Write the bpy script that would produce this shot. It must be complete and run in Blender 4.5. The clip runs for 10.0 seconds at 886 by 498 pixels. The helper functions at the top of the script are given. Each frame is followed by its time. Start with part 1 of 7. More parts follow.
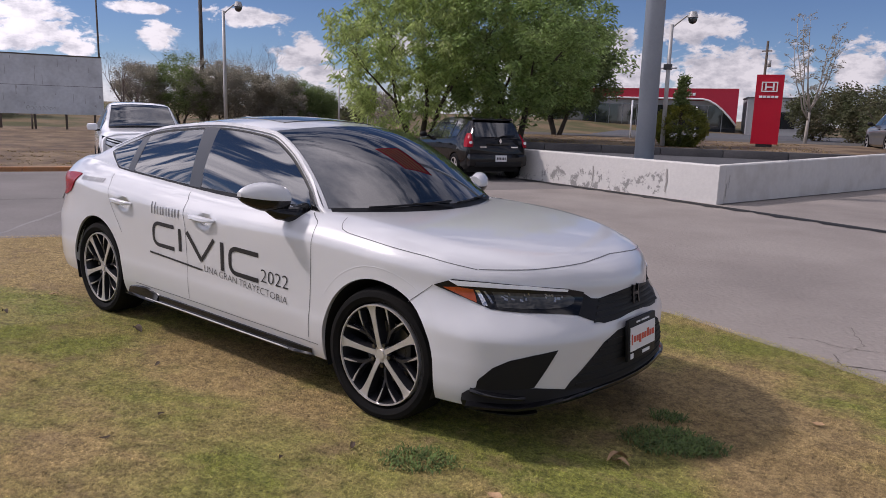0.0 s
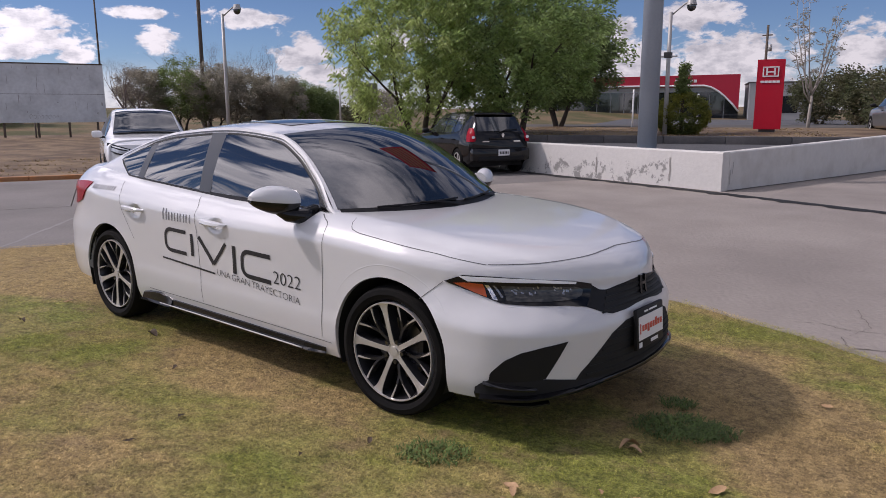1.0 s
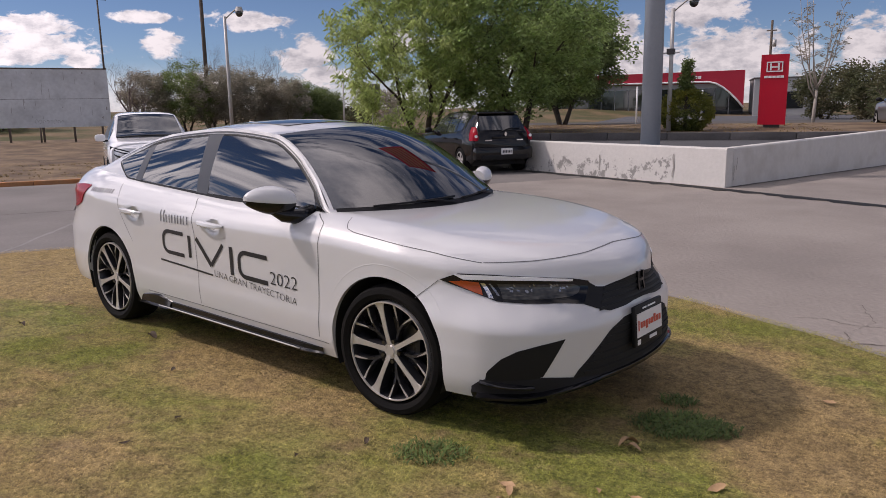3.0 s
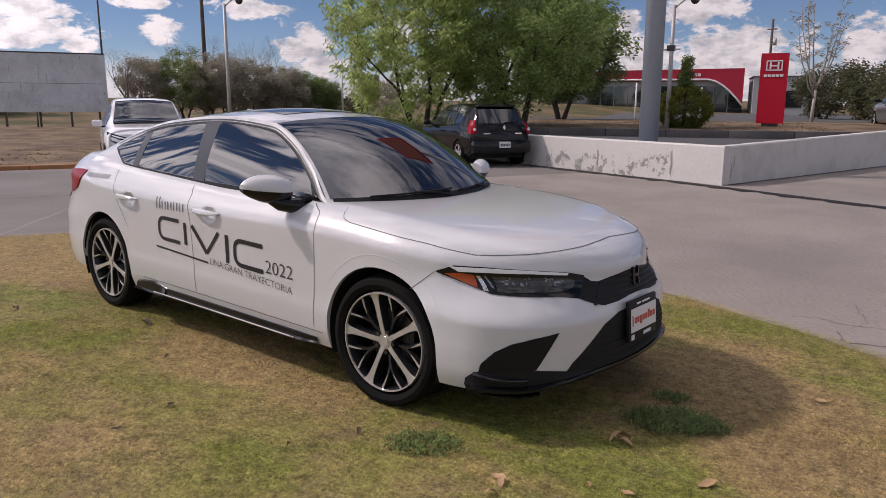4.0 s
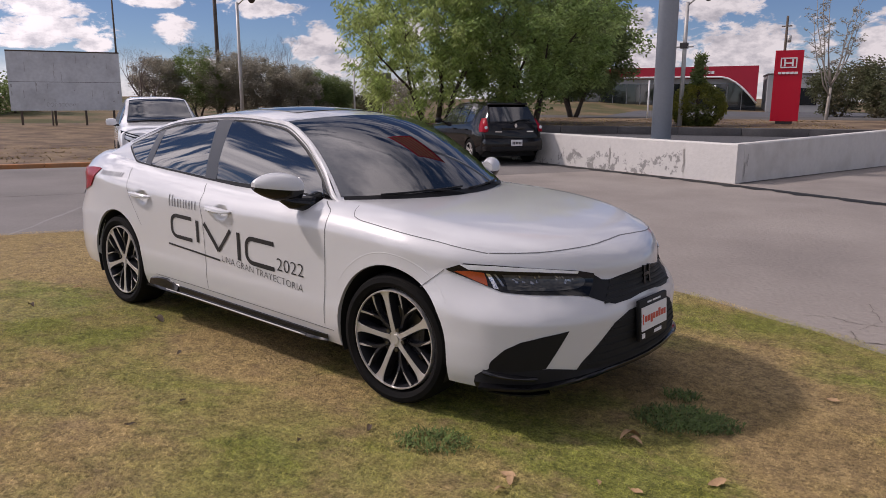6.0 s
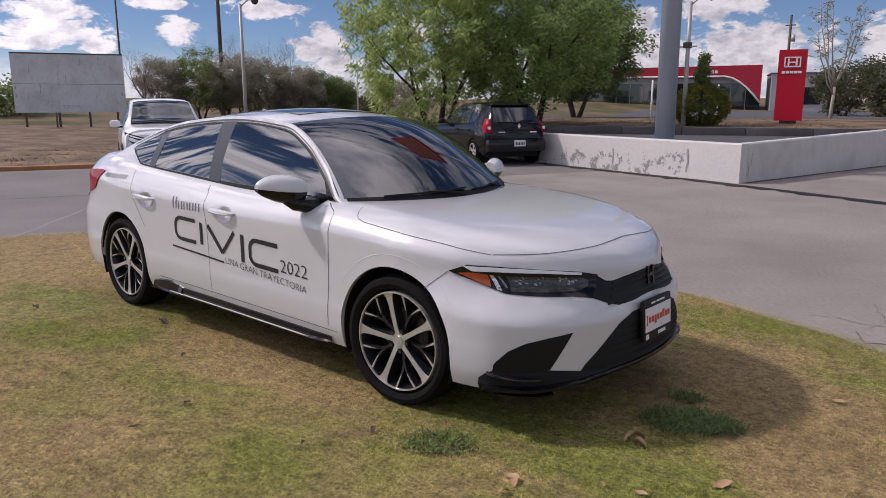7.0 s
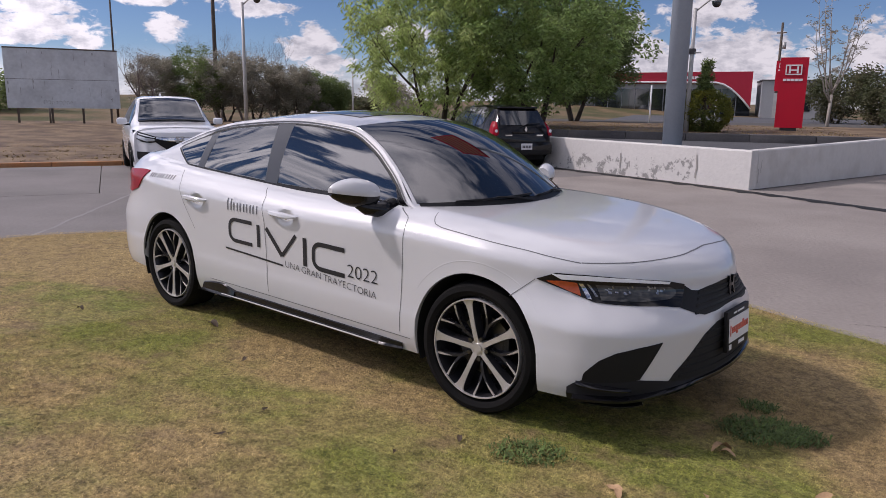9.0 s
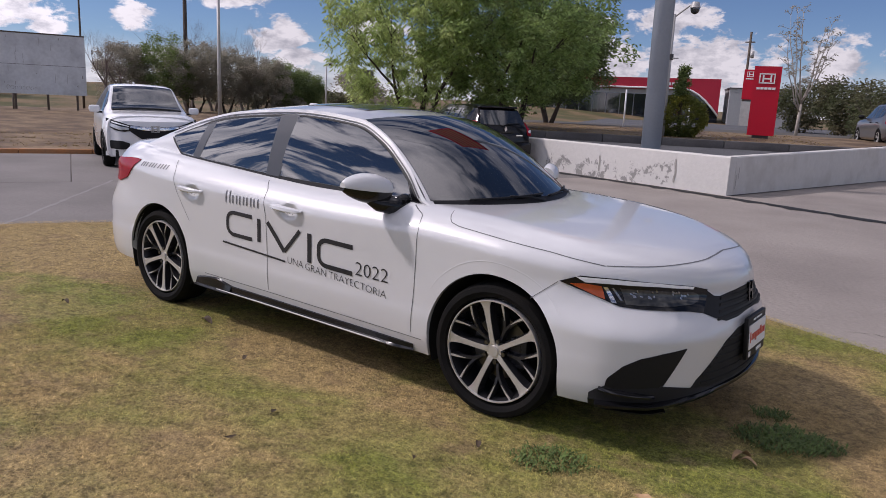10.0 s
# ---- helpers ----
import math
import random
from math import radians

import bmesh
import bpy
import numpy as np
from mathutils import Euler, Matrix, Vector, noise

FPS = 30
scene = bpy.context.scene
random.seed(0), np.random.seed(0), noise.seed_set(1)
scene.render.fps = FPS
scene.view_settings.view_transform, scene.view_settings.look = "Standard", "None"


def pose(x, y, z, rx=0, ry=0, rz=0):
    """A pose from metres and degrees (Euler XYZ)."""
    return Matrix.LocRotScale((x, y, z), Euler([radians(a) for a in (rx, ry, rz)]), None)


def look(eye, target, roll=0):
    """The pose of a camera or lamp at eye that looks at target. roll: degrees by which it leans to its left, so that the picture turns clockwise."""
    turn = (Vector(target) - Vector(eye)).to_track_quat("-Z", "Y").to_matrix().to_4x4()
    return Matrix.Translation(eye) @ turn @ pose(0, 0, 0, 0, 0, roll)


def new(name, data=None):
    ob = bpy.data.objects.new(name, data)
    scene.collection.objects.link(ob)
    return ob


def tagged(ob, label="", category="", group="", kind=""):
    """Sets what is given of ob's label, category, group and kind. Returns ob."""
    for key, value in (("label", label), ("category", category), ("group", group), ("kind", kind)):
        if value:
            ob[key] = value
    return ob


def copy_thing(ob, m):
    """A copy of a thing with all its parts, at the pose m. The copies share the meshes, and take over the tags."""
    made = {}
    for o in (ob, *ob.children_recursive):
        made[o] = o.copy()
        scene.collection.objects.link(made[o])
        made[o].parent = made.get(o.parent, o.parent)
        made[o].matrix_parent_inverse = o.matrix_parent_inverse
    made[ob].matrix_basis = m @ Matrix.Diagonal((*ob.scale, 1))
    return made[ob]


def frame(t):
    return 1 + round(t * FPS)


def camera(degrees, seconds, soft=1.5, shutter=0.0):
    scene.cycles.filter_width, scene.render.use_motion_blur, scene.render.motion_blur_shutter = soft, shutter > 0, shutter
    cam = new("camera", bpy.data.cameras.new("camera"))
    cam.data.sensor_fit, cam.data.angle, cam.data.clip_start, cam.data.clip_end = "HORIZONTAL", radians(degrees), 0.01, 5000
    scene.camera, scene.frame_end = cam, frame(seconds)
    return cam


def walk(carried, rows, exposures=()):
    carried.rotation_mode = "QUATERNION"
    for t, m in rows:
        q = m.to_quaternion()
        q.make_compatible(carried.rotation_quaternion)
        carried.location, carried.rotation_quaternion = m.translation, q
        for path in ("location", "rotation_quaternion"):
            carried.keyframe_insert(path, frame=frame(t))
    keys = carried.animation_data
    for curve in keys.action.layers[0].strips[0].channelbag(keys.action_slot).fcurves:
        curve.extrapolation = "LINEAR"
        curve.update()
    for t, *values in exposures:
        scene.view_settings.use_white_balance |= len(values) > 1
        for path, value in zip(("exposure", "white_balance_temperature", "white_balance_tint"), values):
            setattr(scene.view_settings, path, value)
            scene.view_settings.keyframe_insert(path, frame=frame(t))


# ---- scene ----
cam = camera(63.0, 10.0, soft=0.35)
PATH = [
    (0, (2.306, -3.202, 1.451), (1.067, -1.675, 1.087), 1.7),
    (0.5, (2.327, -3.227, 1.456), (1.093, -1.701, 1.073), 0.7),
    (1, (2.33, -3.258, 1.469), (1.081, -1.742, 1.092), -0.2),
    (1.5, (2.343, -3.26, 1.473), (1.071, -1.761, 1.106), -0.9),
    (2, (2.356, -3.237, 1.475), (1.074, -1.744, 1.121), -1.3),
    (2.5, (2.354, -3.212, 1.464), (1.083, -1.711, 1.102), -1.4),
    (4, (2.356, -3.212, 1.454), (1.105, -1.703, 1.057), 0.2),
    (4.5, (2.356, -3.22, 1.451), (1.105, -1.71, 1.053), 0.3),
    (5, (2.353, -3.222, 1.45), (1.097, -1.718, 1.051), 0.4),
    (5.5, (2.365, -3.216, 1.451), (1.098, -1.721, 1.049), 0.3),
    (7, (2.364, -3.21, 1.459), (1.081, -1.728, 1.058), -0.1),
    (7.5, (2.352, -3.213, 1.455), (1.07, -1.732, 1.051), 0.0),
    (8, (2.281, -3.235, 1.453), (1.0, -1.753, 1.046), 0.4),
    (8.5, (2.142, -3.346, 1.465), (0.867, -1.858, 1.061), 0.8),
    (9, (1.997, -3.471, 1.474), (0.741, -1.966, 1.077), 0.8),
    (9.5, (1.894, -3.514, 1.461), (0.664, -1.988, 1.064), 1.4),
    (10, (1.751, -3.541, 1.451), (0.566, -1.98, 1.052), 2.6),
]
walk(cam, [(t, look(eye, target, roll)) for t, eye, target, roll in PATH], exposures=[(0, -0.07, 6300, 24), (2.0, -0.07, 6400, 24), (3.2, -0.1, 6650, 24), (5.6, -0.1, 6650, 24), (7.0, -0.07, 6340, 24), (10, -0.07, 6260, 24)])

# ---- daylight ----
SUN_TO = Vector((-0.85, -0.50, 0.99)).normalized()
sun = new("sun", bpy.data.lights.new("sun", "SUN"))
sun.data.energy, sun.data.angle, sun.data.color = 2.6, radians(4), (1.0, 0.945, 0.87)
sun.matrix_world = look(tuple(SUN_TO * 60), (0, 0, 0))

world = bpy.data.worlds.new("sky")
scene.world = world
world.use_nodes = True
wn, wl = world.node_tree.nodes, world.node_tree.links
wn.clear()


def wnode(kind, **values):
    n = wn.new(kind)
    for key, value in values.items():
        n.inputs[key].default_value = value
    return n


w_out, w_bg = wnode("ShaderNodeOutputWorld"), wnode("ShaderNodeBackground", Strength=0.081)
w_sky = wn.new("ShaderNodeTexSky")
w_sky.sky_type, w_sky.sun_disc = "NISHITA", False
w_sky.sun_elevation, w_sky.sun_rotation = math.asin(SUN_TO.z), math.atan2(SUN_TO.x, SUN_TO.y)
w_sky.altitude, w_sky.air_density, w_sky.dust_density, w_sky.ozone_density = 2200, 1.0, 0.1, 3.0
w_geo = wn.new("ShaderNodeTexCoord")
w_sep, w_h = wn.new("ShaderNodeSeparateXYZ"), wn.new("ShaderNodeMath")
wl.new(w_geo.outputs["Generated"], w_sep.inputs[0])
w_h.operation = "MAXIMUM"
w_h.inputs[1].default_value = 0.0
wl.new(w_sep.outputs["Z"], w_h.inputs[0])
w_add = wn.new("ShaderNodeMath")
w_add.operation = "ADD"
w_add.inputs[1].default_value = 0.36
wl.new(w_h.outputs[0], w_add.inputs[0])
w_div = wn.new("ShaderNodeVectorMath")
w_div.operation = "DIVIDE"
w_comb = wn.new("ShaderNodeCombineXYZ")
for k in range(3):
    wl.new(w_add.outputs[0], w_comb.inputs[k])
wl.new(w_geo.outputs["Generated"], w_div.inputs[0])
wl.new(w_comb.outputs[0], w_div.inputs[1])
w_map = wn.new("ShaderNodeMapping")
w_map.inputs["Location"].default_value = (1.3, 0.55, 0.0)
w_map.inputs["Scale"].default_value = (0.95, 0.95, 0.0)
wl.new(w_div.outputs[0], w_map.inputs[0])
w_noise = wnode("ShaderNodeTexNoise", Scale=3.1, Detail=10.0, Roughness=0.60, Distortion=0.2)
wl.new(w_map.outputs[0], w_noise.inputs["Vector"])
w_ramp = wn.new("ShaderNodeValToRGB")
w_ramp.color_ramp.elements[0].position, w_ramp.color_ramp.elements[1].position = 0.462, 0.565
wl.new(w_noise.outputs["Fac"], w_ramp.inputs[0])
w_shade = wnode("ShaderNodeTexNoise", Scale=3.4, Detail=6.0, Roughness=0.6)
wl.new(w_map.outputs[0], w_shade.inputs["Vector"])
w_cloud = wn.new("ShaderNodeValToRGB")
w_cloud.color_ramp.elements[0].position, w_cloud.color_ramp.elements[1].position = 0.38, 0.58
w_cloud.color_ramp.elements[0].color, w_cloud.color_ramp.elements[1].color = (5.2, 5.5, 6.1, 1), (12.5, 12.4, 12.3, 1)
wl.new(w_shade.outputs["Fac"], w_cloud.inputs[0])


def wmath(op, a, b=0.0, c=0.0):
    """A math node; sockets or numbers go in."""
    n = wn.new("ShaderNodeMath")
    n.operation = op
    for k, v in enumerate((a, b, c)):
        if isinstance(v, (int, float)):
            n.inputs[k].default_value = v
        else:
            wl.new(v, n.inputs[k])
    return n.outputs[0]


def wsmooth(v, lo, hi):
    n = wn.new("ShaderNodeMapRange")
    n.interpolation_type = "SMOOTHSTEP"
    n.inputs["From Min"].default_value, n.inputs["From Max"].default_value = lo, hi
    wl.new(v, n.inputs["Value"])
    return n.outputs[0]


# low cumulus banks along the horizon by bearing and height in degrees: bearing, height, half width, half height
BANKS = ((-68.5, 6.2, 3.0, 0.6), (-68.2, 4.9, 3.6, 0.75), (-70.0, 4.0, 2.2, 0.4), (-65.6, 3.9, 1.3, 0.45), (-60.3, 5.2, 1.5, 0.75), (-61.5, 6.9, 2.3, 0.35), (-54.2, 6.8, 2.9, 0.55), (-50.1, 4.5, 2.1, 1.0), (-49.0, 3.0, 1.9, 0.8),
         (-43.0, 5.4, 2.4, 0.8), (-37.0, 3.9, 3.6, 1.3), (-31.0, 6.0, 2.6, 0.8), (-20.9, 6.9, 3.0, 0.8), (-18.4, 3.8, 4.8, 1.9), (-25.3, 3.6, 3.4, 1.7), (-10.2, 4.2, 2.0, 1.5), (-26.2, 6.0, 1.4, 0.7), (-4.0, 4.8, 3.0, 1.1), (-58.0, 2.6, 2.0, 0.4))
bearing = wmath("MULTIPLY", wmath("ARCTAN2", w_sep.outputs["X"], w_sep.outputs["Y"]), 57.296)
height = wmath("MULTIPLY", wmath("ARCSINE", w_sep.outputs["Z"]), 57.296)
w_low = wn.new("ShaderNodeCombineXYZ")
wl.new(wmath("MULTIPLY", bearing, 0.55), w_low.inputs[0])
wl.new(height, w_low.inputs[1])
w_puff = wnode("ShaderNodeTexNoise", Scale=1.15, Detail=9.0, Roughness=0.62, Distortion=0.3)
wl.new(w_low.outputs[0], w_puff.inputs["Vector"])
near = None
for az, el, hw, hh in BANKS:
    dx = wmath("DIVIDE", wmath("SUBTRACT", bearing, az), hw)
    # flat bases, domed tops
    dy = wmath("DIVIDE", wmath("SUBTRACT", height, el - 0.3 * hh), hh * 1.25)
    r2 = wmath("ADD", wmath("MULTIPLY", dx, dx), wmath("MULTIPLY", dy, dy))
    near = r2 if near is None else wmath("MINIMUM", near, r2)
ragged = wmath("ADD", wmath("SQRT", near), wmath("MULTIPLY", wmath("SUBTRACT", w_puff.outputs["Fac"], 0.5), -2.6))
bank = wmath("SUBTRACT", 1.0, wsmooth(ragged, 0.72, 1.12))
haze = wmath("MULTIPLY", wmath("SUBTRACT", 1.0, wsmooth(height, 0.5, 4.0)), 0.75)
ahead = wmath("MULTIPLY", wmath("SUBTRACT", 1.0, wsmooth(height, 8.0, 14.0)), wmath("SUBTRACT", 1.0, wsmooth(wmath("ABSOLUTE", wmath("ADD", bearing, 39.0)), 38.0, 52.0)))
w_band = wnode("ShaderNodeTexNoise", Scale=0.135, Detail=9.0, Roughness=0.62, Distortion=0.4)
w_off = wn.new("ShaderNodeVectorMath")
w_off.operation = "ADD"
w_off.inputs[1].default_value = (31.0, 4.0, 2.0)
w_flat = wn.new("ShaderNodeCombineXYZ")
wl.new(wmath("MULTIPLY", bearing, 0.32), w_flat.inputs[0])
wl.new(height, w_flat.inputs[1])
wl.new(w_flat.outputs[0], w_off.inputs[0])
wl.new(w_off.outputs[0], w_band.inputs["Vector"])
mid = wmath("SUBTRACT", 1.0, wsmooth(height, 52.0, 66.0))
# small broken cumulus low behind, stretched for the side windows' reflections; broader clouds ahead
w_small = wnode("ShaderNodeTexNoise", Scale=0.24, Detail=9.0, Roughness=0.6, Distortion=0.3)
w_round = wn.new("ShaderNodeCombineXYZ")
wl.new(wmath("MULTIPLY", bearing, 1.7), w_round.inputs[0])
wl.new(wmath("MULTIPLY", height, 0.8), w_round.inputs[1])
wl.new(w_round.outputs[0], w_small.inputs["Vector"])
behind = wsmooth(wmath("ABSOLUTE", bearing), 75.0, 100.0)
field = wmath("ADD", wmath("MULTIPLY", w_small.outputs["Fac"], behind), wmath("MULTIPLY", w_band.outputs["Fac"], wmath("SUBTRACT", 1.0, behind)))
band = wsmooth(field, 0.46, 0.565)
cover = wmath("ADD", wmath("MULTIPLY", band, mid), wmath("MULTIPLY", w_ramp.outputs[0], wmath("SUBTRACT", 1.0, mid)))
# large high cloud out of view, open blue below, placed for windscreen reflections
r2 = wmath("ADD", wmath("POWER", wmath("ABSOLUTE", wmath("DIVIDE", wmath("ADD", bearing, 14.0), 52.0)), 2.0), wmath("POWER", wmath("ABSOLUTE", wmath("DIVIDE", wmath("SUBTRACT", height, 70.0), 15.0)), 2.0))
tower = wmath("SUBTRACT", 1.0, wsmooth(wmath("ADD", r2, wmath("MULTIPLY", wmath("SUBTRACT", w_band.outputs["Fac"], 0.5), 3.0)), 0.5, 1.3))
open_blue = wmath("MULTIPLY", wmath("SUBTRACT", 1.0, wsmooth(wmath("ABSOLUTE", wmath("ADD", bearing, 18.0)), 30.0, 45.0)), wmath("SUBTRACT", 1.0, wsmooth(height, 50.0, 60.0)))
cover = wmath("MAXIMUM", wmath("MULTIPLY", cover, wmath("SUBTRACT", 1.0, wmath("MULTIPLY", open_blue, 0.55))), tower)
low_cover = wmath("MULTIPLY", wmath("MAXIMUM", bank, haze), ahead)
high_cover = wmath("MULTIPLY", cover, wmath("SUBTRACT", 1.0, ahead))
w_body = wnode("ShaderNodeTexNoise", Scale=0.9, Detail=7.0, Roughness=0.6)
w_shift = wn.new("ShaderNodeVectorMath")
w_shift.operation = "ADD"
w_shift.inputs[1].default_value = (7.3, 0.35, 0.0)
wl.new(w_low.outputs[0], w_shift.inputs[0])
wl.new(w_shift.outputs[0], w_body.inputs["Vector"])
w_lowc = wn.new("ShaderNodeValToRGB")
w_lowc.color_ramp.elements[0].position, w_lowc.color_ramp.elements[1].position = 0.36, 0.56
w_lowc.color_ramp.elements[0].color, w_lowc.color_ramp.elements[1].color = (5.3, 5.4, 5.7, 1), (9.2, 9.1, 9.0, 1)
wl.new(w_body.outputs["Fac"], w_lowc.inputs[0])
w_tone = wn.new("ShaderNodeMix")
w_tone.data_type = "RGBA"
wl.new(ahead, w_tone.inputs["Factor"])
wl.new(w_cloud.outputs[0], w_tone.inputs["A"])
wl.new(w_lowc.outputs[0], w_tone.inputs["B"])
w_deep = wn.new("ShaderNodeMix")
w_deep.data_type, w_deep.blend_type = "RGBA", "MULTIPLY"
w_deep.inputs["Factor"].default_value = 1.0
w_deep.inputs["B"].default_value = (0.76, 0.85, 0.93, 1)
wl.new(w_sky.outputs[0], w_deep.inputs["A"])
w_mix = wn.new("ShaderNodeMix")
w_mix.data_type = "RGBA"
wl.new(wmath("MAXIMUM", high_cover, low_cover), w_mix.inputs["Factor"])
wl.new(w_deep.outputs["Result"], w_mix.inputs["A"])
# cloud colour is scaled up towards the sun, standing for light shining through
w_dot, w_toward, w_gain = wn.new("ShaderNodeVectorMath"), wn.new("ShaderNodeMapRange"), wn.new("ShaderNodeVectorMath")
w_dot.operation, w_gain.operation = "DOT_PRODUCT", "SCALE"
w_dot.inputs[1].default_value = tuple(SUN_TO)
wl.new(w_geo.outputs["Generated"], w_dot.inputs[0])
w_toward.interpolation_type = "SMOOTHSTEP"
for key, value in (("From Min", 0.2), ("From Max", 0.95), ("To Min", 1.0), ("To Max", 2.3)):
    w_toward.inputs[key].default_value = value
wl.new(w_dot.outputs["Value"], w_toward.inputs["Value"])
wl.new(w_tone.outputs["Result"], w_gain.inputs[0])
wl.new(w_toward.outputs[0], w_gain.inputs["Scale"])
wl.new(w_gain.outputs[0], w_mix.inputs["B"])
wl.new(w_mix.outputs["Result"], w_bg.inputs["Color"])
wl.new(w_bg.outputs[0], w_out.inputs[0])


# ---- materials ----
def mat(name, color, rough=0.6, metal=0.0, vary=0.12, big=1.2, fine=30.0, bump=0.0, coat=0.0, color2=None, spec=0.5, mask=(0.35, 0.65), coords="Object", per=0.0, trans=0.0, emit=0.0):
    """A surface with variation at two scales: patches towards color2 and a fine grain."""
    m = bpy.data.materials.new(name)
    m.use_nodes = True
    n, l = m.node_tree.nodes, m.node_tree.links
    b = n["Principled BSDF"]
    b.inputs["Roughness"].default_value, b.inputs["Metallic"].default_value = rough, metal
    b.inputs["Coat Weight"].default_value, b.inputs["Specular IOR Level"].default_value = coat, spec
    b.inputs["Coat Roughness"].default_value = 0.03
    b.inputs["Transmission Weight"].default_value = trans
    if emit:
        b.inputs["Emission Color"].default_value, b.inputs["Emission Strength"].default_value = (*color, 1), emit
    tc = n.new("ShaderNodeTexCoord")
    n1, n2 = n.new("ShaderNodeTexNoise"), n.new("ShaderNodeTexNoise")
    for node, scale, detail in ((n1, big, 5.0), (n2, fine, 4.0)):
        node.inputs["Scale"].default_value, node.inputs["Detail"].default_value = scale, detail
        l.new(tc.outputs[coords], node.inputs["Vector"])
    ramp = n.new("ShaderNodeValToRGB")
    ramp.color_ramp.elements[0].position, ramp.color_ramp.elements[1].position = mask
    c2 = color2 or tuple(c * (1 - vary) for c in color)
    ramp.color_ramp.elements[0].color, ramp.color_ramp.elements[1].color = (*color, 1), (*c2, 1)
    l.new(n1.outputs["Fac"], ramp.inputs[0])
    hsv = n.new("ShaderNodeHueSaturation")
    l.new(ramp.outputs[0], hsv.inputs["Color"])
    mr = n.new("ShaderNodeMapRange")
    mr.inputs["To Min"].default_value, mr.inputs["To Max"].default_value = 1 - vary, 1 + vary
    l.new(n2.outputs["Fac"], mr.inputs["Value"])
    last = mr.outputs[0]
    if per:
        oi, pm, mul = n.new("ShaderNodeNewGeometry"), n.new("ShaderNodeMapRange"), n.new("ShaderNodeMath")
        mul.operation = "MULTIPLY"
        pm.inputs["To Min"].default_value, pm.inputs["To Max"].default_value = 1 - per, 1 + per
        l.new(oi.outputs["Random Per Island"], pm.inputs["Value"])
        l.new(pm.outputs[0], mul.inputs[0])
        l.new(last, mul.inputs[1])
        last = mul.outputs[0]
    l.new(last, hsv.inputs["Value"])
    l.new(hsv.outputs[0], b.inputs["Base Color"])
    rr = n.new("ShaderNodeMapRange")
    rr.inputs["To Min"].default_value, rr.inputs["To Max"].default_value = max(0.0, rough * (1 - vary)), min(1.0, rough * (1 + vary))
    l.new(n1.outputs["Fac"], rr.inputs["Value"])
    l.new(rr.outputs[0], b.inputs["Roughness"])
    if bump:
        bp = n.new("ShaderNodeBump")
        bp.inputs["Strength"].default_value, bp.inputs["Distance"].default_value = bump, 0.02
        l.new(n2.outputs["Fac"], bp.inputs["Height"])
        l.new(bp.outputs[0], b.inputs["Normal"])
    return m


PAINT = mat("pearl white paint", (0.60, 0.60, 0.60), 0.32, 0, 0.015, 2.0, 900, 0.0, 1.0)
PAINT_2 = mat("white car paint", (0.78, 0.78, 0.78), 0.35, 0, 0.03, 2.0, 300, 0.0, 1.0)
PAINT_BLACK = mat("black car paint", (0.006, 0.006, 0.007), 0.10, 0, 0.1, 2.0, 300, 0.0, 0.0, color2=(0.010, 0.009, 0.009), spec=0.4)
PAINT_GREY = mat("brown grey car paint", (0.11, 0.10, 0.095), 0.3, 0.3, 0.08, 2.0, 300, 0.0, 0.8)
GLASS = mat("tinted glass", (0.006, 0.008, 0.010), 0.015, 0, 0.0, 2, 50, 0.0, 0.0, spec=0.5)
GLASS.node_tree.nodes["Principled BSDF"].inputs["IOR"].default_value = 2.15
GLASS_2 = mat("car glass", (0.02, 0.024, 0.028), 0.03, 0, 0.1, 2, 50, 0.0, 0.0, spec=0.5)
GLASS_2.node_tree.nodes["Principled BSDF"].inputs["IOR"].default_value = 1.9
BLACK = mat("black plastic", (0.009, 0.009, 0.010), 0.5, 0, 0.15, 3, 400, 0.05, spec=0.25)
GLOSS = mat("gloss black plastic", (0.007, 0.007, 0.008), 0.1, 0, 0.1, 3, 100, 0.0, 0.0, spec=0.4)
DARK = mat("dark recess", (0.006, 0.006, 0.006), 0.8, 0, 0.2, 3, 40)
TRIM = mat("dark grey pillar trim", (0.045, 0.048, 0.055), 0.35, 0, 0.08, 3, 200)
SEAM = mat("panel gap", (0.13, 0.13, 0.132), 0.7, 0, 0.1, 3, 40)
CHROME = mat("chrome", (0.72, 0.72, 0.73), 0.09, 1.0, 0.05, 3, 60)
ALLOY = mat("machined alloy", (0.66, 0.64, 0.62), 0.28, 0.6, 0.06, 6, 90)
ALLOY_DK = mat("dark painted alloy", (0.045, 0.045, 0.05), 0.28, 0.6, 0.1, 6, 90)
RUBBER = mat("tyre rubber", (0.006, 0.006, 0.006), 0.85, 0, 0.25, 9, 160, 0.1, color2=(0.011, 0.010, 0.009), spec=0.12)
STEEL = mat("brake steel", (0.14, 0.135, 0.13), 0.35, 1.0, 0.15, 9, 80)
AMBER = mat("amber lens", (0.42, 0.07, 0.01), 0.15, 0, 0.15, 40, 300, 0.1, 0.3)
REDLENS = mat("red lamp lens", (0.30, 0.004, 0.014), 0.25, 0, 0.15, 20, 200, 0.05, 0.0, spec=0.12)
LAMP = mat("lamp reflector", (0.30, 0.31, 0.33), 0.18, 0.9, 0.25, 40, 150, 0.1, 0.3)
DRL = mat("clear light guide", (0.88, 0.89, 0.90), 0.2, 0.0, 0.04, 20, 200, 0.0, 0.8)
VINYL = mat("black vinyl lettering", (0.016, 0.016, 0.02), 0.4, 0, 0.1, 5, 200)
VINYL_GREY = mat("grey vinyl lettering", (0.12, 0.12, 0.13), 0.4, 0, 0.1, 5, 200)
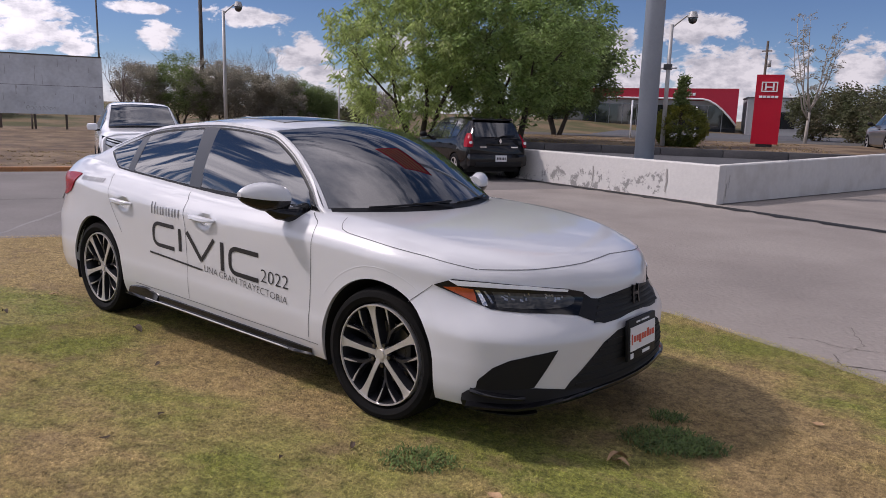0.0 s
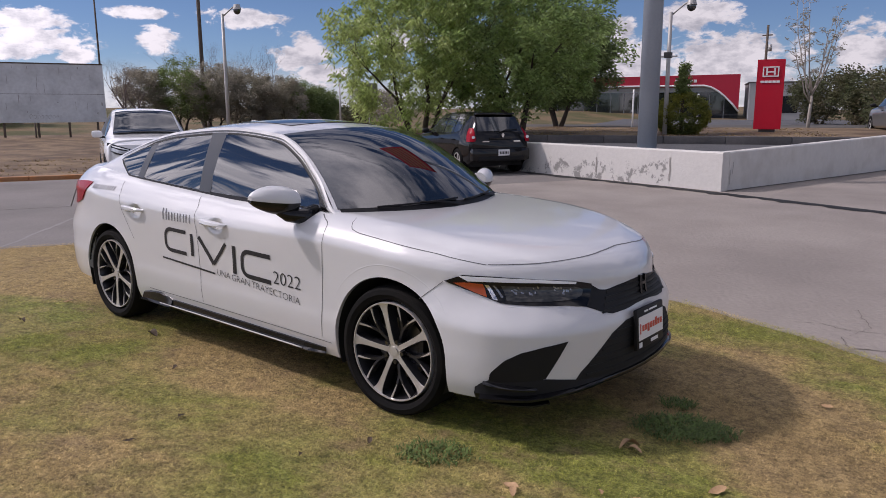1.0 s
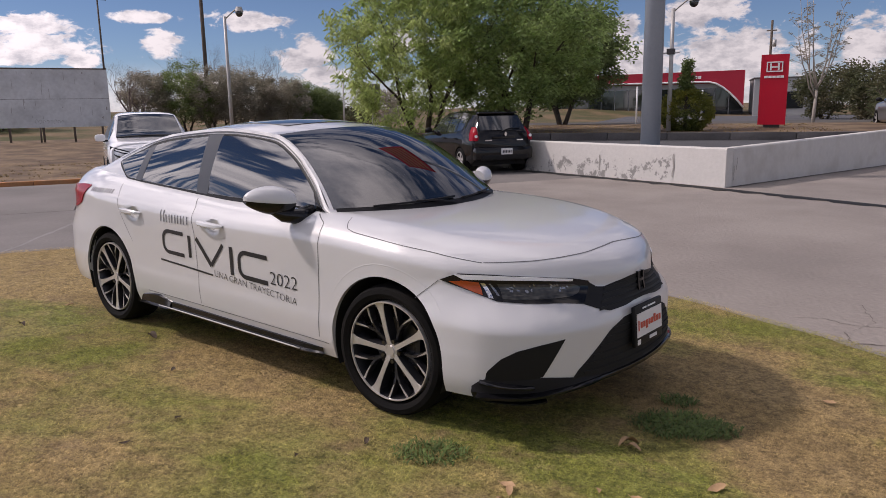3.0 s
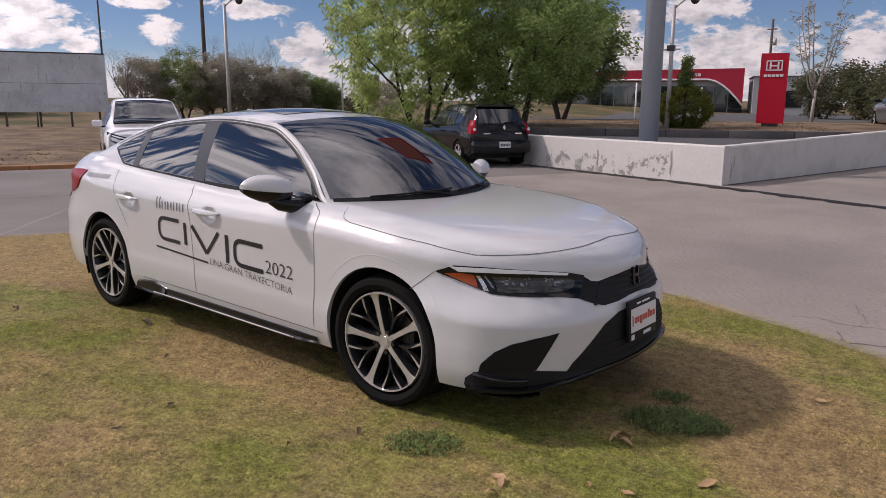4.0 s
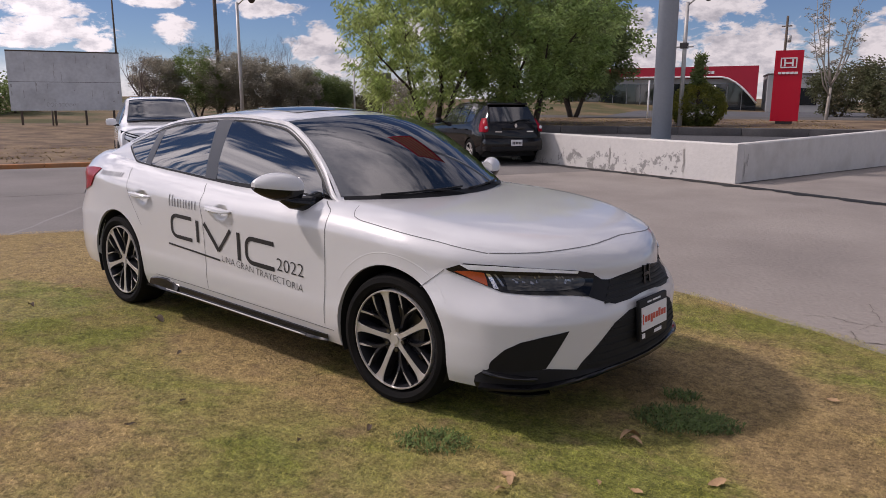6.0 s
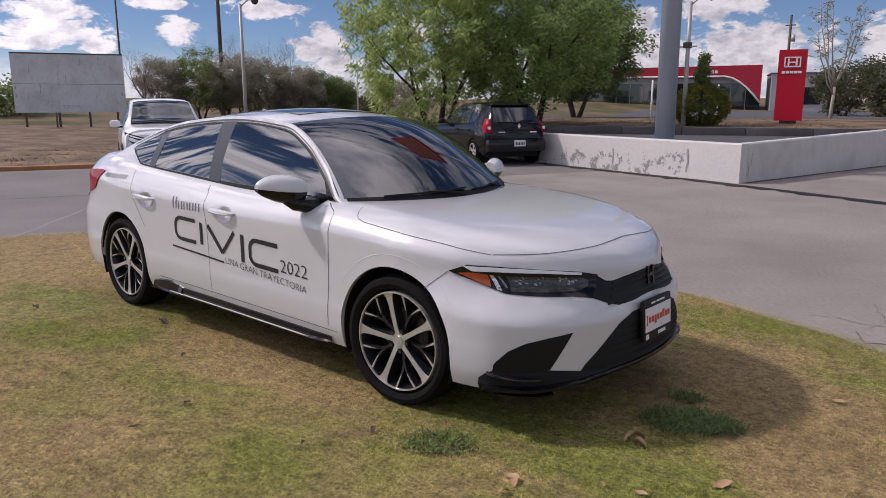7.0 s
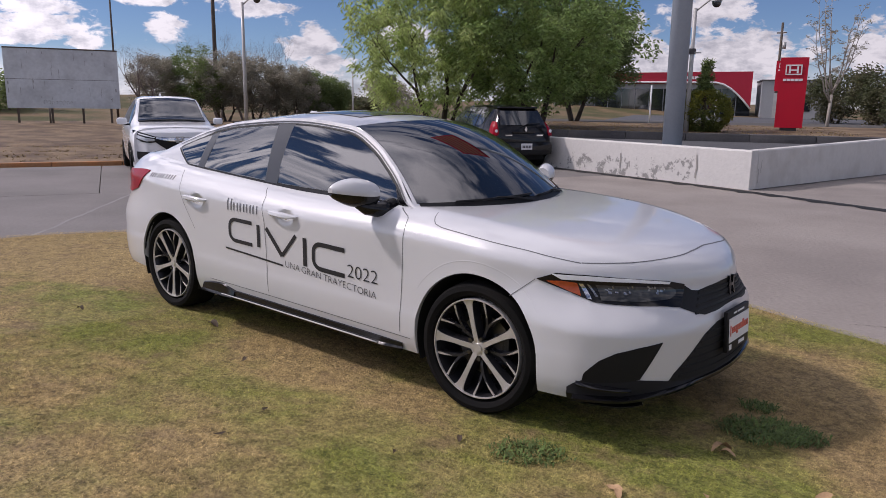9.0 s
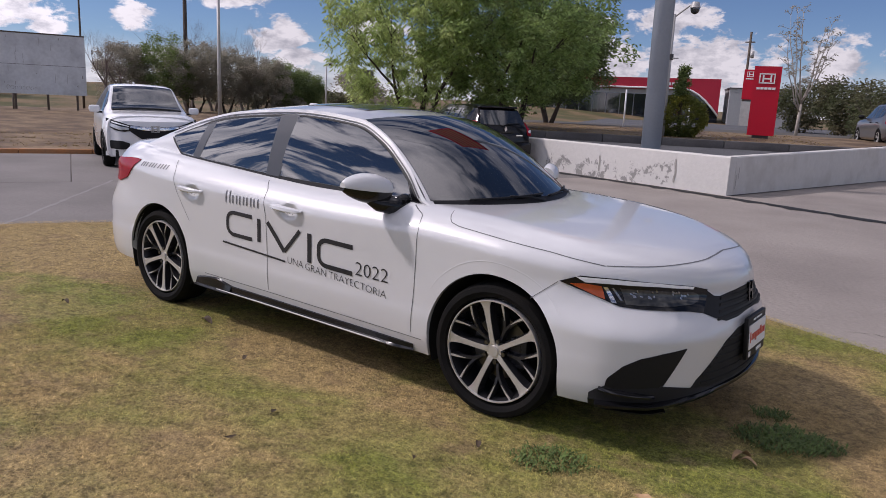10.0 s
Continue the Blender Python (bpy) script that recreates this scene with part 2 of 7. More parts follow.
PLATE_W = mat("white plate", (0.78, 0.77, 0.76), 0.4, 0, 0.04, 9, 100)
PLATE_R = mat("red print", (0.62, 0.09, 0.05), 0.45, 0, 0.08, 9, 100)
WALL_WORN = mat("white wall paint peeling to grey plaster", (0.585, 0.565, 0.53), 0.85, 0, 0.09, 3.1, 14, 0.25, color2=(0.27, 0.26, 0.245), mask=(0.535, 0.575))
# paint has gone from the lower middle of the wall most
_n, _l = WALL_WORN.node_tree.nodes, WALL_WORN.node_tree.links
_big = [k for k in _n if k.type == "TEX_NOISE" and abs(k.inputs["Scale"].default_value - 3.1) < 0.01][0]
_big.inputs["Detail"].default_value, _big.inputs["Roughness"].default_value = 9.0, 0.72
_sep = _n.new("ShaderNodeSeparateXYZ")
_l.new(_n["Texture Coordinate"].outputs["Object"], _sep.inputs[0])
_wet = []
for _axis, _lo, _hi in (("X", -3.0, -3.9), ("Z", 0.56, 0.30)):
    _m = _n.new("ShaderNodeMapRange")
    _m.inputs["From Min"].default_value, _m.inputs["From Max"].default_value, _m.inputs["To Min"].default_value, _m.inputs["To Max"].default_value = _lo, _hi, -0.16, 0.015
    _l.new(_sep.outputs[_axis], _m.inputs["Value"])
    _wet.append(_m.outputs[0])
_sum, _low = _n.new("ShaderNodeMath"), _n.new("ShaderNodeMath")
_low.operation, _sum.operation = "MINIMUM", "ADD"
_l.new(_wet[0], _low.inputs[0])
_l.new(_wet[1], _low.inputs[1])
_l.new(_big.outputs["Fac"], _sum.inputs[0])
_l.new(_low.outputs[0], _sum.inputs[1])
_l.new(_sum.outputs[0], [k for k in _n if k.type == "VALTORGB"][0].inputs[0])
WALLP = mat("white wall paint", (0.585, 0.565, 0.53), 0.8, 0, 0.09, 1.6, 9, 0.15, color2=(0.50, 0.475, 0.435), mask=(0.50, 0.72))
PLASTER = mat("bared grey plaster", (0.30, 0.285, 0.265), 0.95, 0, 0.2, 6, 40, 0.1, color2=(0.40, 0.38, 0.35), spec=0.2)
CONC = mat("old concrete", (0.27, 0.238, 0.208), 0.85, 0, 0.17, 0.5, 22, 0.5, color2=(0.20, 0.175, 0.155), per=0.05, mask=(0.38, 0.66))
CONC_DK = mat("darker concrete", (0.18, 0.163, 0.15), 0.85, 0, 0.17, 0.5, 22, 0.5, color2=(0.14, 0.127, 0.117), per=0.05, mask=(0.38, 0.66))
ASPH = mat("asphalt", (0.085, 0.085, 0.088), 0.9, 0, 0.18, 0.7, 45, 0.4)
ROAD = mat("worn asphalt road", (0.12, 0.113, 0.105), 0.95, 0, 0.15, 0.3, 20, 0.3, spec=0.08)
DIRT = mat("dry dirt and stubble", (0.105, 0.070, 0.043), 0.95, 0, 0.45, 0.8, 7, 0.6, color2=(0.215, 0.155, 0.095), mask=(0.42, 0.60), spec=0.15)
FIELD = mat("dry field grass", (0.175, 0.125, 0.072), 0.95, 0, 0.35, 0.2, 4, 0.6, color2=(0.09, 0.088, 0.042), mask=(0.42, 0.58), spec=0.1)
CRACK = mat("dirt filled concrete crack", (0.15, 0.132, 0.115), 0.9, 0, 0.2, 2.0, 30, 0.2, spec=0.1)
STAIN = mat("pale worn concrete joint", (0.27, 0.255, 0.24), 0.85, 0, 0.17, 0.5, 22, 0.5, color2=(0.20, 0.19, 0.18))
LENS = mat("smoky lamp lens", (0.055, 0.055, 0.05), 0.08, 0, 0.3, 30, 120, 0.0, 0.3, color2=(0.022, 0.022, 0.022))
HLAMP = mat("clear headlight", (0.55, 0.56, 0.58), 0.15, 0.3, 0.3, 14, 60, 0.1, 0.5)
STRAW = mat("dry straw", (0.27, 0.20, 0.105), 0.9, 0, 0.2, 0.5, 9, per=0.25, color2=(0.28, 0.21, 0.11), spec=0.1)
KERB_Y = mat("faded orange kerb paint", (0.42, 0.17, 0.055), 0.8, 0, 0.25, 2.5, 22, 0.3, color2=(0.33, 0.18, 0.09))
KERB_D = mat("dark kerb stone", (0.095, 0.09, 0.09), 0.85, 0, 0.25, 1.5, 20, 0.3)
POLEP = mat("blue grey pole paint", (0.33, 0.37, 0.42), 0.45, 0.1, 0.07, 1.2, 20, 0.1)
GALV = mat("galvanised steel", (0.47, 0.46, 0.44), 0.5, 0.25, 0.12, 3, 30, 0.1)
WOODP = mat("weathered wooden pole", (0.11, 0.085, 0.065), 0.9, 0, 0.25, 3, 30, 0.4)
REDSIGN = mat("red sign panel", (0.50, 0.006, 0.025), 0.4, 0, 0.06, 1.2, 30, 0.0, 0.05, spec=0.3)
WHITE_S = mat("white sign film", (0.80, 0.80, 0.80), 0.4, 0, 0.03, 3, 60)
REDWALL = mat("red clad wall", (0.45, 0.015, 0.04), 0.5, 0, 0.08, 0.3, 5, 0.1)
GREYWALL = mat("grey clad wall", (0.36, 0.37, 0.38), 0.6, 0, 0.08, 0.3, 5, 0.1)
SHEET = mat("weathered sheet steel", (0.66, 0.69, 0.71), 0.6, 0.0, 0.16, 0.9, 6, 0.1, color2=(0.52, 0.545, 0.56), mask=(0.42, 0.68))
STREAK = mat("rust streak", (0.40, 0.40, 0.40), 0.8, 0, 0.3, 3, 20)
BARK = mat("bark", (0.075, 0.055, 0.04), 0.95, 0, 0.3, 2.5, 20, 0.7)
BARK_L = mat("lime washed pale bark", (0.40, 0.36, 0.31), 0.9, 0, 0.2, 2.5, 20, 0.5)
TWIG = mat("bare twigs", (0.19, 0.155, 0.135), 0.95, 0, 0.2, 2.5, 20)
LEAF_A = mat("light green narrow leaves", (0.42, 0.50, 0.18), 0.5, 0, 0.2, 0.35, 5, per=0.35, color2=(0.30, 0.40, 0.11), mask=(0.40, 0.62))
LEAF_B = mat("dark green leaves", (0.20, 0.26, 0.09), 0.6, 0, 0.2, 0.35, 5, per=0.4)
LEAF_D = mat("mid green leaves", (0.34, 0.45, 0.16), 0.5, 0, 0.2, 0.35, 5, per=0.4, color2=(0.27, 0.36, 0.11))
LEAF_C = mat("brown green leaves", (0.38, 0.345, 0.285), 0.8, 0, 0.2, 0.25, 5, per=0.2, color2=(0.31, 0.295, 0.215), spec=0.1)
LEAF_E = mat("deep green dense leaves", (0.095, 0.115, 0.05), 0.6, 0, 0.2, 0.35, 5, per=0.4, color2=(0.15, 0.125, 0.07))
LEAF_Y = mat("yellow green clipped leaves", (0.26, 0.25, 0.035), 0.6, 0, 0.2, 0.9, 5, per=0.35, color2=(0.10, 0.13, 0.03))
for lm in (LEAF_A, LEAF_B, LEAF_C, LEAF_D, LEAF_E, LEAF_Y):
    # thin leaves let some light through
    n, l = lm.node_tree.nodes, lm.node_tree.links
    b = n["Principled BSDF"]
    tr, mx = n.new("ShaderNodeBsdfTranslucent"), n.new("ShaderNodeMixShader")
    mx.inputs[0].default_value = 0.52
    l.new(b.inputs["Base Color"].links[0].from_socket, tr.inputs["Color"])
    l.new(b.outputs[0], mx.inputs[1])
    l.new(tr.outputs[0], mx.inputs[2])
    l.new(mx.outputs[0], n["Material Output"].inputs["Surface"])
LEAF_DRY = mat("fallen dry leaf", (0.46, 0.29, 0.15), 0.8, 0, 0.3, 8, 60, 0.3)
LEAF_DK = mat("dark fallen leaf", (0.07, 0.045, 0.025), 0.8, 0, 0.3, 8, 60, 0.3)


def grass_mat(name, blade):
    """Lawn: yellowed straw with green patches; the blades share the soil's patches by place."""
    m = bpy.data.materials.new(name)
    m.use_nodes = True
    n, l = m.node_tree.nodes, m.node_tree.links
    b = n["Principled BSDF"]
    b.inputs["Roughness"].default_value, b.inputs["Specular IOR Level"].default_value = 0.8, 0.25
    geo = n.new("ShaderNodeNewGeometry")

    def noise_of(scale, detail, rough=0.6):
        k = n.new("ShaderNodeTexNoise")
        k.inputs["Scale"].default_value, k.inputs["Detail"].default_value, k.inputs["Roughness"].default_value = scale, detail, rough
        l.new(geo.outputs["Position"], k.inputs["Vector"])
        return k.outputs["Fac"]

    def ramp_of(src, a, b_, ca, cb):
        r = n.new("ShaderNodeValToRGB")
        r.color_ramp.elements[0].position, r.color_ramp.elements[1].position = a, b_
        r.color_ramp.elements[0].color, r.color_ramp.elements[1].color = (*ca, 1), (*cb, 1)
        l.new(src, r.inputs[0])
        return r.outputs[0]

    def mix_of(fac, a, b_):
        k = n.new("ShaderNodeMix")
        k.data_type = "RGBA"
        l.new(fac, k.inputs["Factor"])
        l.new(a, k.inputs["A"])
        l.new(b_, k.inputs["B"])
        return k.outputs["Result"]

    if blade:
        straw = ramp_of(geo.outputs["Random Per Island"], 0.1, 0.9, (0.34, 0.245, 0.10), (0.56, 0.415, 0.19))
        green = ramp_of(geo.outputs["Random Per Island"], 0.1, 0.9, (0.13, 0.15, 0.025), (0.34, 0.34, 0.075))
    else:
        straw = ramp_of(noise_of(60, 3), 0.3, 0.7, (0.23, 0.165, 0.07), (0.41, 0.305, 0.14))
        green = ramp_of(noise_of(60, 3), 0.3, 0.7, (0.125, 0.14, 0.03), (0.28, 0.28, 0.08))
    patch = ramp_of(noise_of(1.05, 6, 0.68), 0.40, 0.58, (0, 0, 0), (1, 1, 1))
    worn = ramp_of(noise_of(3.1, 7, 0.7), 0.53, 0.66, (0, 0, 0), (0.75, 0.75, 0.75))
    earth = ramp_of(noise_of(80, 3), 0.3, 0.7, (0.19, 0.13, 0.065), (0.36, 0.26, 0.14))
    def calc(op, a, b_=0.0):
        k = n.new("ShaderNodeMath")
        k.operation = op
        for i, v in enumerate((a, b_)):
            if isinstance(v, (int, float)):
                k.inputs[i].default_value = v
            else:
                l.new(v, k.inputs[i])
        return k.outputs[0]

    where = n.new("ShaderNodeSeparateXYZ")
    l.new(geo.outputs["Position"], where.inputs[0])
    ragged_ = calc("MULTIPLY", calc("SUBTRACT", noise_of(2.2, 6, 0.7), 0.5), 3.2)

    def zone(x, y, rx, ry):
        """A ragged patch of the lawn: 1 inside, 0 outside."""
        dx = calc("DIVIDE", calc("SUBTRACT", where.outputs["X"], x), rx)
        dy = calc("DIVIDE", calc("SUBTRACT", where.outputs["Y"], y), ry)
        r = calc("ADD", calc("ADD", calc("MULTIPLY", dx, dx), calc("MULTIPLY", dy, dy)), ragged_)
        k = n.new("ShaderNodeMapRange")
        k.interpolation_type = "SMOOTHSTEP"
        k.inputs["From Min"].default_value, k.inputs["From Max"].default_value = 1.5, 0.4
        l.new(r, k.inputs["Value"])
        return k.outputs[0]

    lush = calc("MULTIPLY", patch, 0.75)
    for x, y, rx, ry, gain in ((-2.7, -1.25, 1.3, 0.5, 0.55), (-0.2, -1.5, 0.9, 0.35, 0.4), (0.95, -0.72, 0.8, 0.26, 0.7), (0.75, 1.8, 0.9, 0.3, 0.6), (1.65, 0.95, 0.45, 0.35, 0.4), (1.15, 0.58, 0.85, 0.6, -1.0), (1.65, 0.0, 0.5, 0.4, -0.9), (-5.0, -0.4, 1.7, 0.75, -1.0), (-1.2, -0.95, 0.9, 0.4, -0.5)):
        lush = calc("ADD", lush, calc("MULTIPLY", zone(x, y, rx, ry), gain))
    patch = lush
    # bare brown patches ahead of the car, also meant to lighten its shadow
    bare_lift = calc("MULTIPLY", calc("MAXIMUM", zone(1.1, 0.62, 0.8, 0.6), zone(1.6, 0.02, 0.45, 0.35)), 0.5)
    worn = calc("MAXIMUM", worn, bare_lift)
    # clumps of lighter and darker tone a hand across; drier strip towards the drive
    sep, strip_ = n.new("ShaderNodeSeparateXYZ"), n.new("ShaderNodeMapRange")
    l.new(geo.outputs["Position"], sep.inputs[0])
    l.new(sep.outputs["X"], strip_.inputs["Value"])
    for key, value in (("From Min", -2.4), ("From Max", -5.0), ("To Min", 0.0), ("To Max", 0.62)):
        strip_.inputs[key].default_value = value
    shift = n.new("ShaderNodeMath")
    shift.operation = "SUBTRACT"
    l.new(patch, shift.inputs[0])
    l.new(strip_.outputs[0], shift.inputs[1])
    shift.inputs[1].default_value = 0.0
    shift.use_clamp = True
    tuft = n.new("ShaderNodeHueSaturation")
    lift, both_ = n.new("ShaderNodeMapRange"), n.new("ShaderNodeMath")
    both_.operation = "ADD"
    l.new(noise_of(14, 6, 0.75), both_.inputs[0])
    l.new(noise_of(50, 4, 0.7), both_.inputs[1])
    for key, value in (("From Min", 0.78), ("From Max", 1.22), ("To Min", 0.46), ("To Max", 1.48)):
        lift.inputs[key].default_value = value
    l.new(both_.outputs[0], lift.inputs["Value"])
    l.new(lift.outputs[0], tuft.inputs["Value"])
    l.new(mix_of(worn, mix_of(shift.outputs[0], straw, green), earth), tuft.inputs["Color"])
    tuft.inputs["Saturation"].default_value = 1.02
    l.new(tuft.outputs[0], b.inputs["Base Color"])
    if not blade:
        bp = n.new("ShaderNodeBump")
        bp.inputs["Strength"].default_value, bp.inputs["Distance"].default_value = 0.9, 0.03
        l.new(noise_of(45, 5), bp.inputs["Height"])
        l.new(bp.outputs[0], b.inputs["Normal"])
    return m


LAWN, BLADE = grass_mat("lawn soil and thatch", False), grass_mat("grass blades", True)
WEED = mat("deep green weed", (0.10, 0.15, 0.032), 0.8, 0, 0.2, 3, 30, per=0.4)


# ---- building helpers ----
def mesh_from(bm, name, material, smooth=True):
    me = bpy.data.meshes.new(name)
    for f in bm.faces:
        f.smooth = smooth
    for e in bm.edges:
        if len(e.link_faces) == 2 and e.calc_face_angle() > 0.6:
            e.smooth = False
    bm.to_mesh(me)
    bm.free()
    for mt in material if isinstance(material, (list, tuple)) else [material]:
        me.materials.append(mt)
    return me


def part(name, bm, material, parent, label="", smooth=True):
    """Links a bmesh as one mesh object under a thing or a part."""
    ob = new(name, mesh_from(bm, name, material, smooth))
    ob.parent = parent
    if label:
        ob["label"] = label
    return ob


def thing(name, label, category, m=None, group="", kind=""):
    ob = new(name)
    ob.empty_display_size = 0.2
    if m is not None:
        ob.matrix_world = m
    return tagged(ob, label, category, group, kind)


def solo(name, bm, material, label, category, m=None, group="", kind="", smooth=True):
    ob = new(name, mesh_from(bm, name, material, smooth))
    if m is not None:
        ob.matrix_world = m
    return tagged(ob, label, category, group, kind)


def box(bm, x0, x1, y0, y1, z0, z1, bevel=0.0):
    r = bmesh.ops.create_cube(bm, size=1.0, matrix=Matrix.LocRotScale(((x0 + x1) / 2, (y0 + y1) / 2, (z0 + z1) / 2), None, (abs(x1 - x0), abs(y1 - y0), abs(z1 - z0))))
    if bevel:
        edges = list({e for v in r["verts"] for e in v.link_edges})
        bmesh.ops.bevel(bm, geom=edges, offset=bevel, segments=2, affect="EDGES", profile=0.6)
    return bm


def boxed(x0, x1, y0, y1, z0, z1, bevel=0.0):
    return box(bmesh.new(), x0, x1, y0, y1, z0, z1, bevel)


def grid(bm, rows, close_u=False, flip=False):
    """Quads over rows of points."""
    vs = [[bm.verts.new(p) for p in r] for r in rows]
    n = len(vs)
    for i in range(n if close_u else n - 1):
        a, b = vs[i], vs[(i + 1) % n]
        for j in range(len(a) - 1):
            q = (a[j], b[j], b[j + 1], a[j + 1])
            try:
                bm.faces.new(q[::-1] if flip else q)
            except ValueError:
                pass
    return vs


def tube(bm, pts, radii, sides=8, cap=True):
    """A round bar along points; radii: one or one for each point."""
    pts = [Vector(p) for p in pts]
    rs = radii if isinstance(radii, (list, tuple)) else [radii] * len(pts)
    rings = []
    for i, p in enumerate(pts):
        d = (pts[min(i + 1, len(pts) - 1)] - pts[max(i - 1, 0)]).normalized()
        a = d.cross(Vector((0, 0, 1)) if abs(d.z) < 0.9 else Vector((1, 0, 0))).normalized()
        b = d.cross(a)
        rings.append([bm.verts.new(p + (a * math.cos(2 * math.pi * k / sides) + b * math.sin(2 * math.pi * k / sides)) * rs[i]) for k in range(sides)])
    for r0, r1 in zip(rings, rings[1:]):
        for k in range(sides):
            bm.faces.new((r0[k], r0[(k + 1) % sides], r1[(k + 1) % sides], r1[k]))
    if cap:
        bm.faces.new(rings[0][::-1])
        bm.faces.new(rings[-1])
    return bm


def resample(pts, n):
    pts = [Vector(p) for p in pts]
    acc = [0.0]
    for a, b in zip(pts, pts[1:]):
        acc.append(acc[-1] + (b - a).length)
    out = []
    for k in range(n):
        s = acc[-1] * k / (n - 1)
        i = 0
        while i < len(pts) - 2 and s > acc[i + 1]:
            i += 1
        out.append(pts[i].lerp(pts[i + 1], (s - acc[i]) / max(acc[i + 1] - acc[i], 1e-9)))
    return out


def strip(top, bottom, surface, out=0.004, depth=0.012, n=24, m=6, bm=None):
    """A panel between two lines of a surface's own coordinates, standing out from it, with closed edges."""
    bm = bm or bmesh.new()
    ta, bo = resample([(*p, 0) for p in top], n), resample([(*p, 0) for p in bottom], n)
    rows = []
    for a, b in zip(ta, bo):
        line = [a.lerp(b, j / (m - 1)) for j in range(m)]
        rows.append([surface(a.x, a.y, out - depth)] + [surface(p.x, p.y, out) for p in line] + [surface(b.x, b.y, out - depth)])
    ends = [[surface(a.lerp(b, j / (m - 1)).x, a.lerp(b, j / (m - 1)).y, out - depth) for j in range(m)] for a, b in ((ta[0], bo[0]), (ta[-1], bo[-1]))]
    first = [rows[0][0]] + ends[0] + [rows[0][-1]]
    last = [rows[-1][0]] + ends[1] + [rows[-1][-1]]
    grid(bm, [first] + rows + [last])
    bmesh.ops.remove_doubles(bm, verts=bm.verts, dist=1e-5)
    bmesh.ops.recalc_face_normals(bm, faces=bm.faces)
    return bm


def line_on(pts, surface, width=0.005, out=0.0015, n=40, bm=None):
    """A thin flat line along a surface's own coordinates."""
    bm = bm or bmesh.new()
    ps = resample([(*p, 0) for p in pts], n)
    rows = []
    for i, p in enumerate(ps):
        d = (ps[min(i + 1, n - 1)] - ps[max(i - 1, 0)]).normalized()
        o = Vector((-d.y, d.x, 0)) * width / 2
        rows.append([surface(p.x - o.x, p.y - o.y, out), surface(p.x, p.y, out + 0.001), surface(p.x + o.x, p.y + o.y, out)])
    grid(bm, rows)
    return bm


def writing(text, size, align="LEFT", stretch=1.0, bold=0.0):
    """A bmesh of text in the plane: x along, y up, from the origin."""
    cu = bpy.data.curves.new("text", "FONT")
    cu.body, cu.size, cu.align_x, cu.offset = text, size, align, bold
    cu.resolution_u = 3
    ob = new("text", cu)
    dg = bpy.context.evaluated_depsgraph_get()
    me = bpy.data.meshes.new_from_object(ob.evaluated_get(dg))
    bm = bmesh.new()
    bm.from_mesh(me)
    bpy.data.objects.remove(ob)
    bpy.data.curves.remove(cu)
    bpy.data.meshes.remove(me)
    for v in bm.verts:
        v.co.x *= stretch
    return bm


# weed patches: x, y, radius, leaves, seed; fallen leaves: x, y, length, dark
WEEDS = [(1.14, -0.04, 0.20, 1500, 1), (1.27, 0.0, 0.14, 520, 5), (1.02, 0.27, 0.10, 300, 2), (0.47, -1.06, 0.16, 560, 3)]
LEAVES = [(-2.1, -0.92, 0.10, True), (-0.63, -1.59, 0.05, True), (-0.52, -1.9, 0.05, True), (0.89, -1.1, 0.07, False), (0.92, -1.13, 0.06, False), (1.05, -0.39, 0.11, False), (1.09, -0.42, 0.07, False), (1.16, -0.88, 0.05, False),
          (1.5, -0.56, 0.09, False), (1.3, -0.84, 0.05, False), (0.18, -1.16, 0.05, True), (0.94, -1.22, 0.05, False), (-2.98, -1.39, 0.07, True), (0.08, -1.47, 0.04, True), (-3.4, -0.9, 0.07, False), (1.62, 0.75, 0.06, False), (-1.35, -1.2, 0.05, True)]
CROSS_AT, CROSS_TURN = (-12.03, 4.60, -0.1), -23.7
HATCH_AT, HATCH_TURN = (-10.9, 13.13, -0.1), 151.0
GREY_AT, GREY_TURN = (-2.0, 28.6, 0.56), 112.0


# ---- shape of the white sedan (x forward from the front axle, y left, z up) ----
def interp(pts, x):
    """Smooth curve through (x, value) pairs, sorted by x."""
    n = len(pts)
    if x <= pts[0][0]:
        return pts[0][1]
    if x >= pts[-1][0]:
        return pts[-1][1]
    i = 0
    while x > pts[i + 1][0]:
        i += 1
    x0, y0 = pts[i]
    x1, y1 = pts[i + 1]

    def slope(k):
        if k == 0:
            return (pts[1][1] - pts[0][1]) / (pts[1][0] - pts[0][0])
        if k == n - 1:
            return (pts[-1][1] - pts[-2][1]) / (pts[-1][0] - pts[-2][0])
        a = (pts[k][1] - pts[k - 1][1]) / (pts[k][0] - pts[k - 1][0])
        b = (pts[k + 1][1] - pts[k][1]) / (pts[k + 1][0] - pts[k][0])
        return 0.0 if a * b <= 0 else 2 * a * b / (a + b)

    d = x1 - x0
    t = (x - x0) / d
    m0, m1 = slope(i) * d, slope(i + 1) * d
    return (2 * t**3 - 3 * t**2 + 1) * y0 + (t**3 - 2 * t**2 + t) * m0 + (-2 * t**3 + 3 * t**2) * y1 + (t**3 - t**2) * m1


WHEEL_R, ARCH_R, AXLE_Z, REAR_X = 0.325, 0.365, 0.325, -2.735
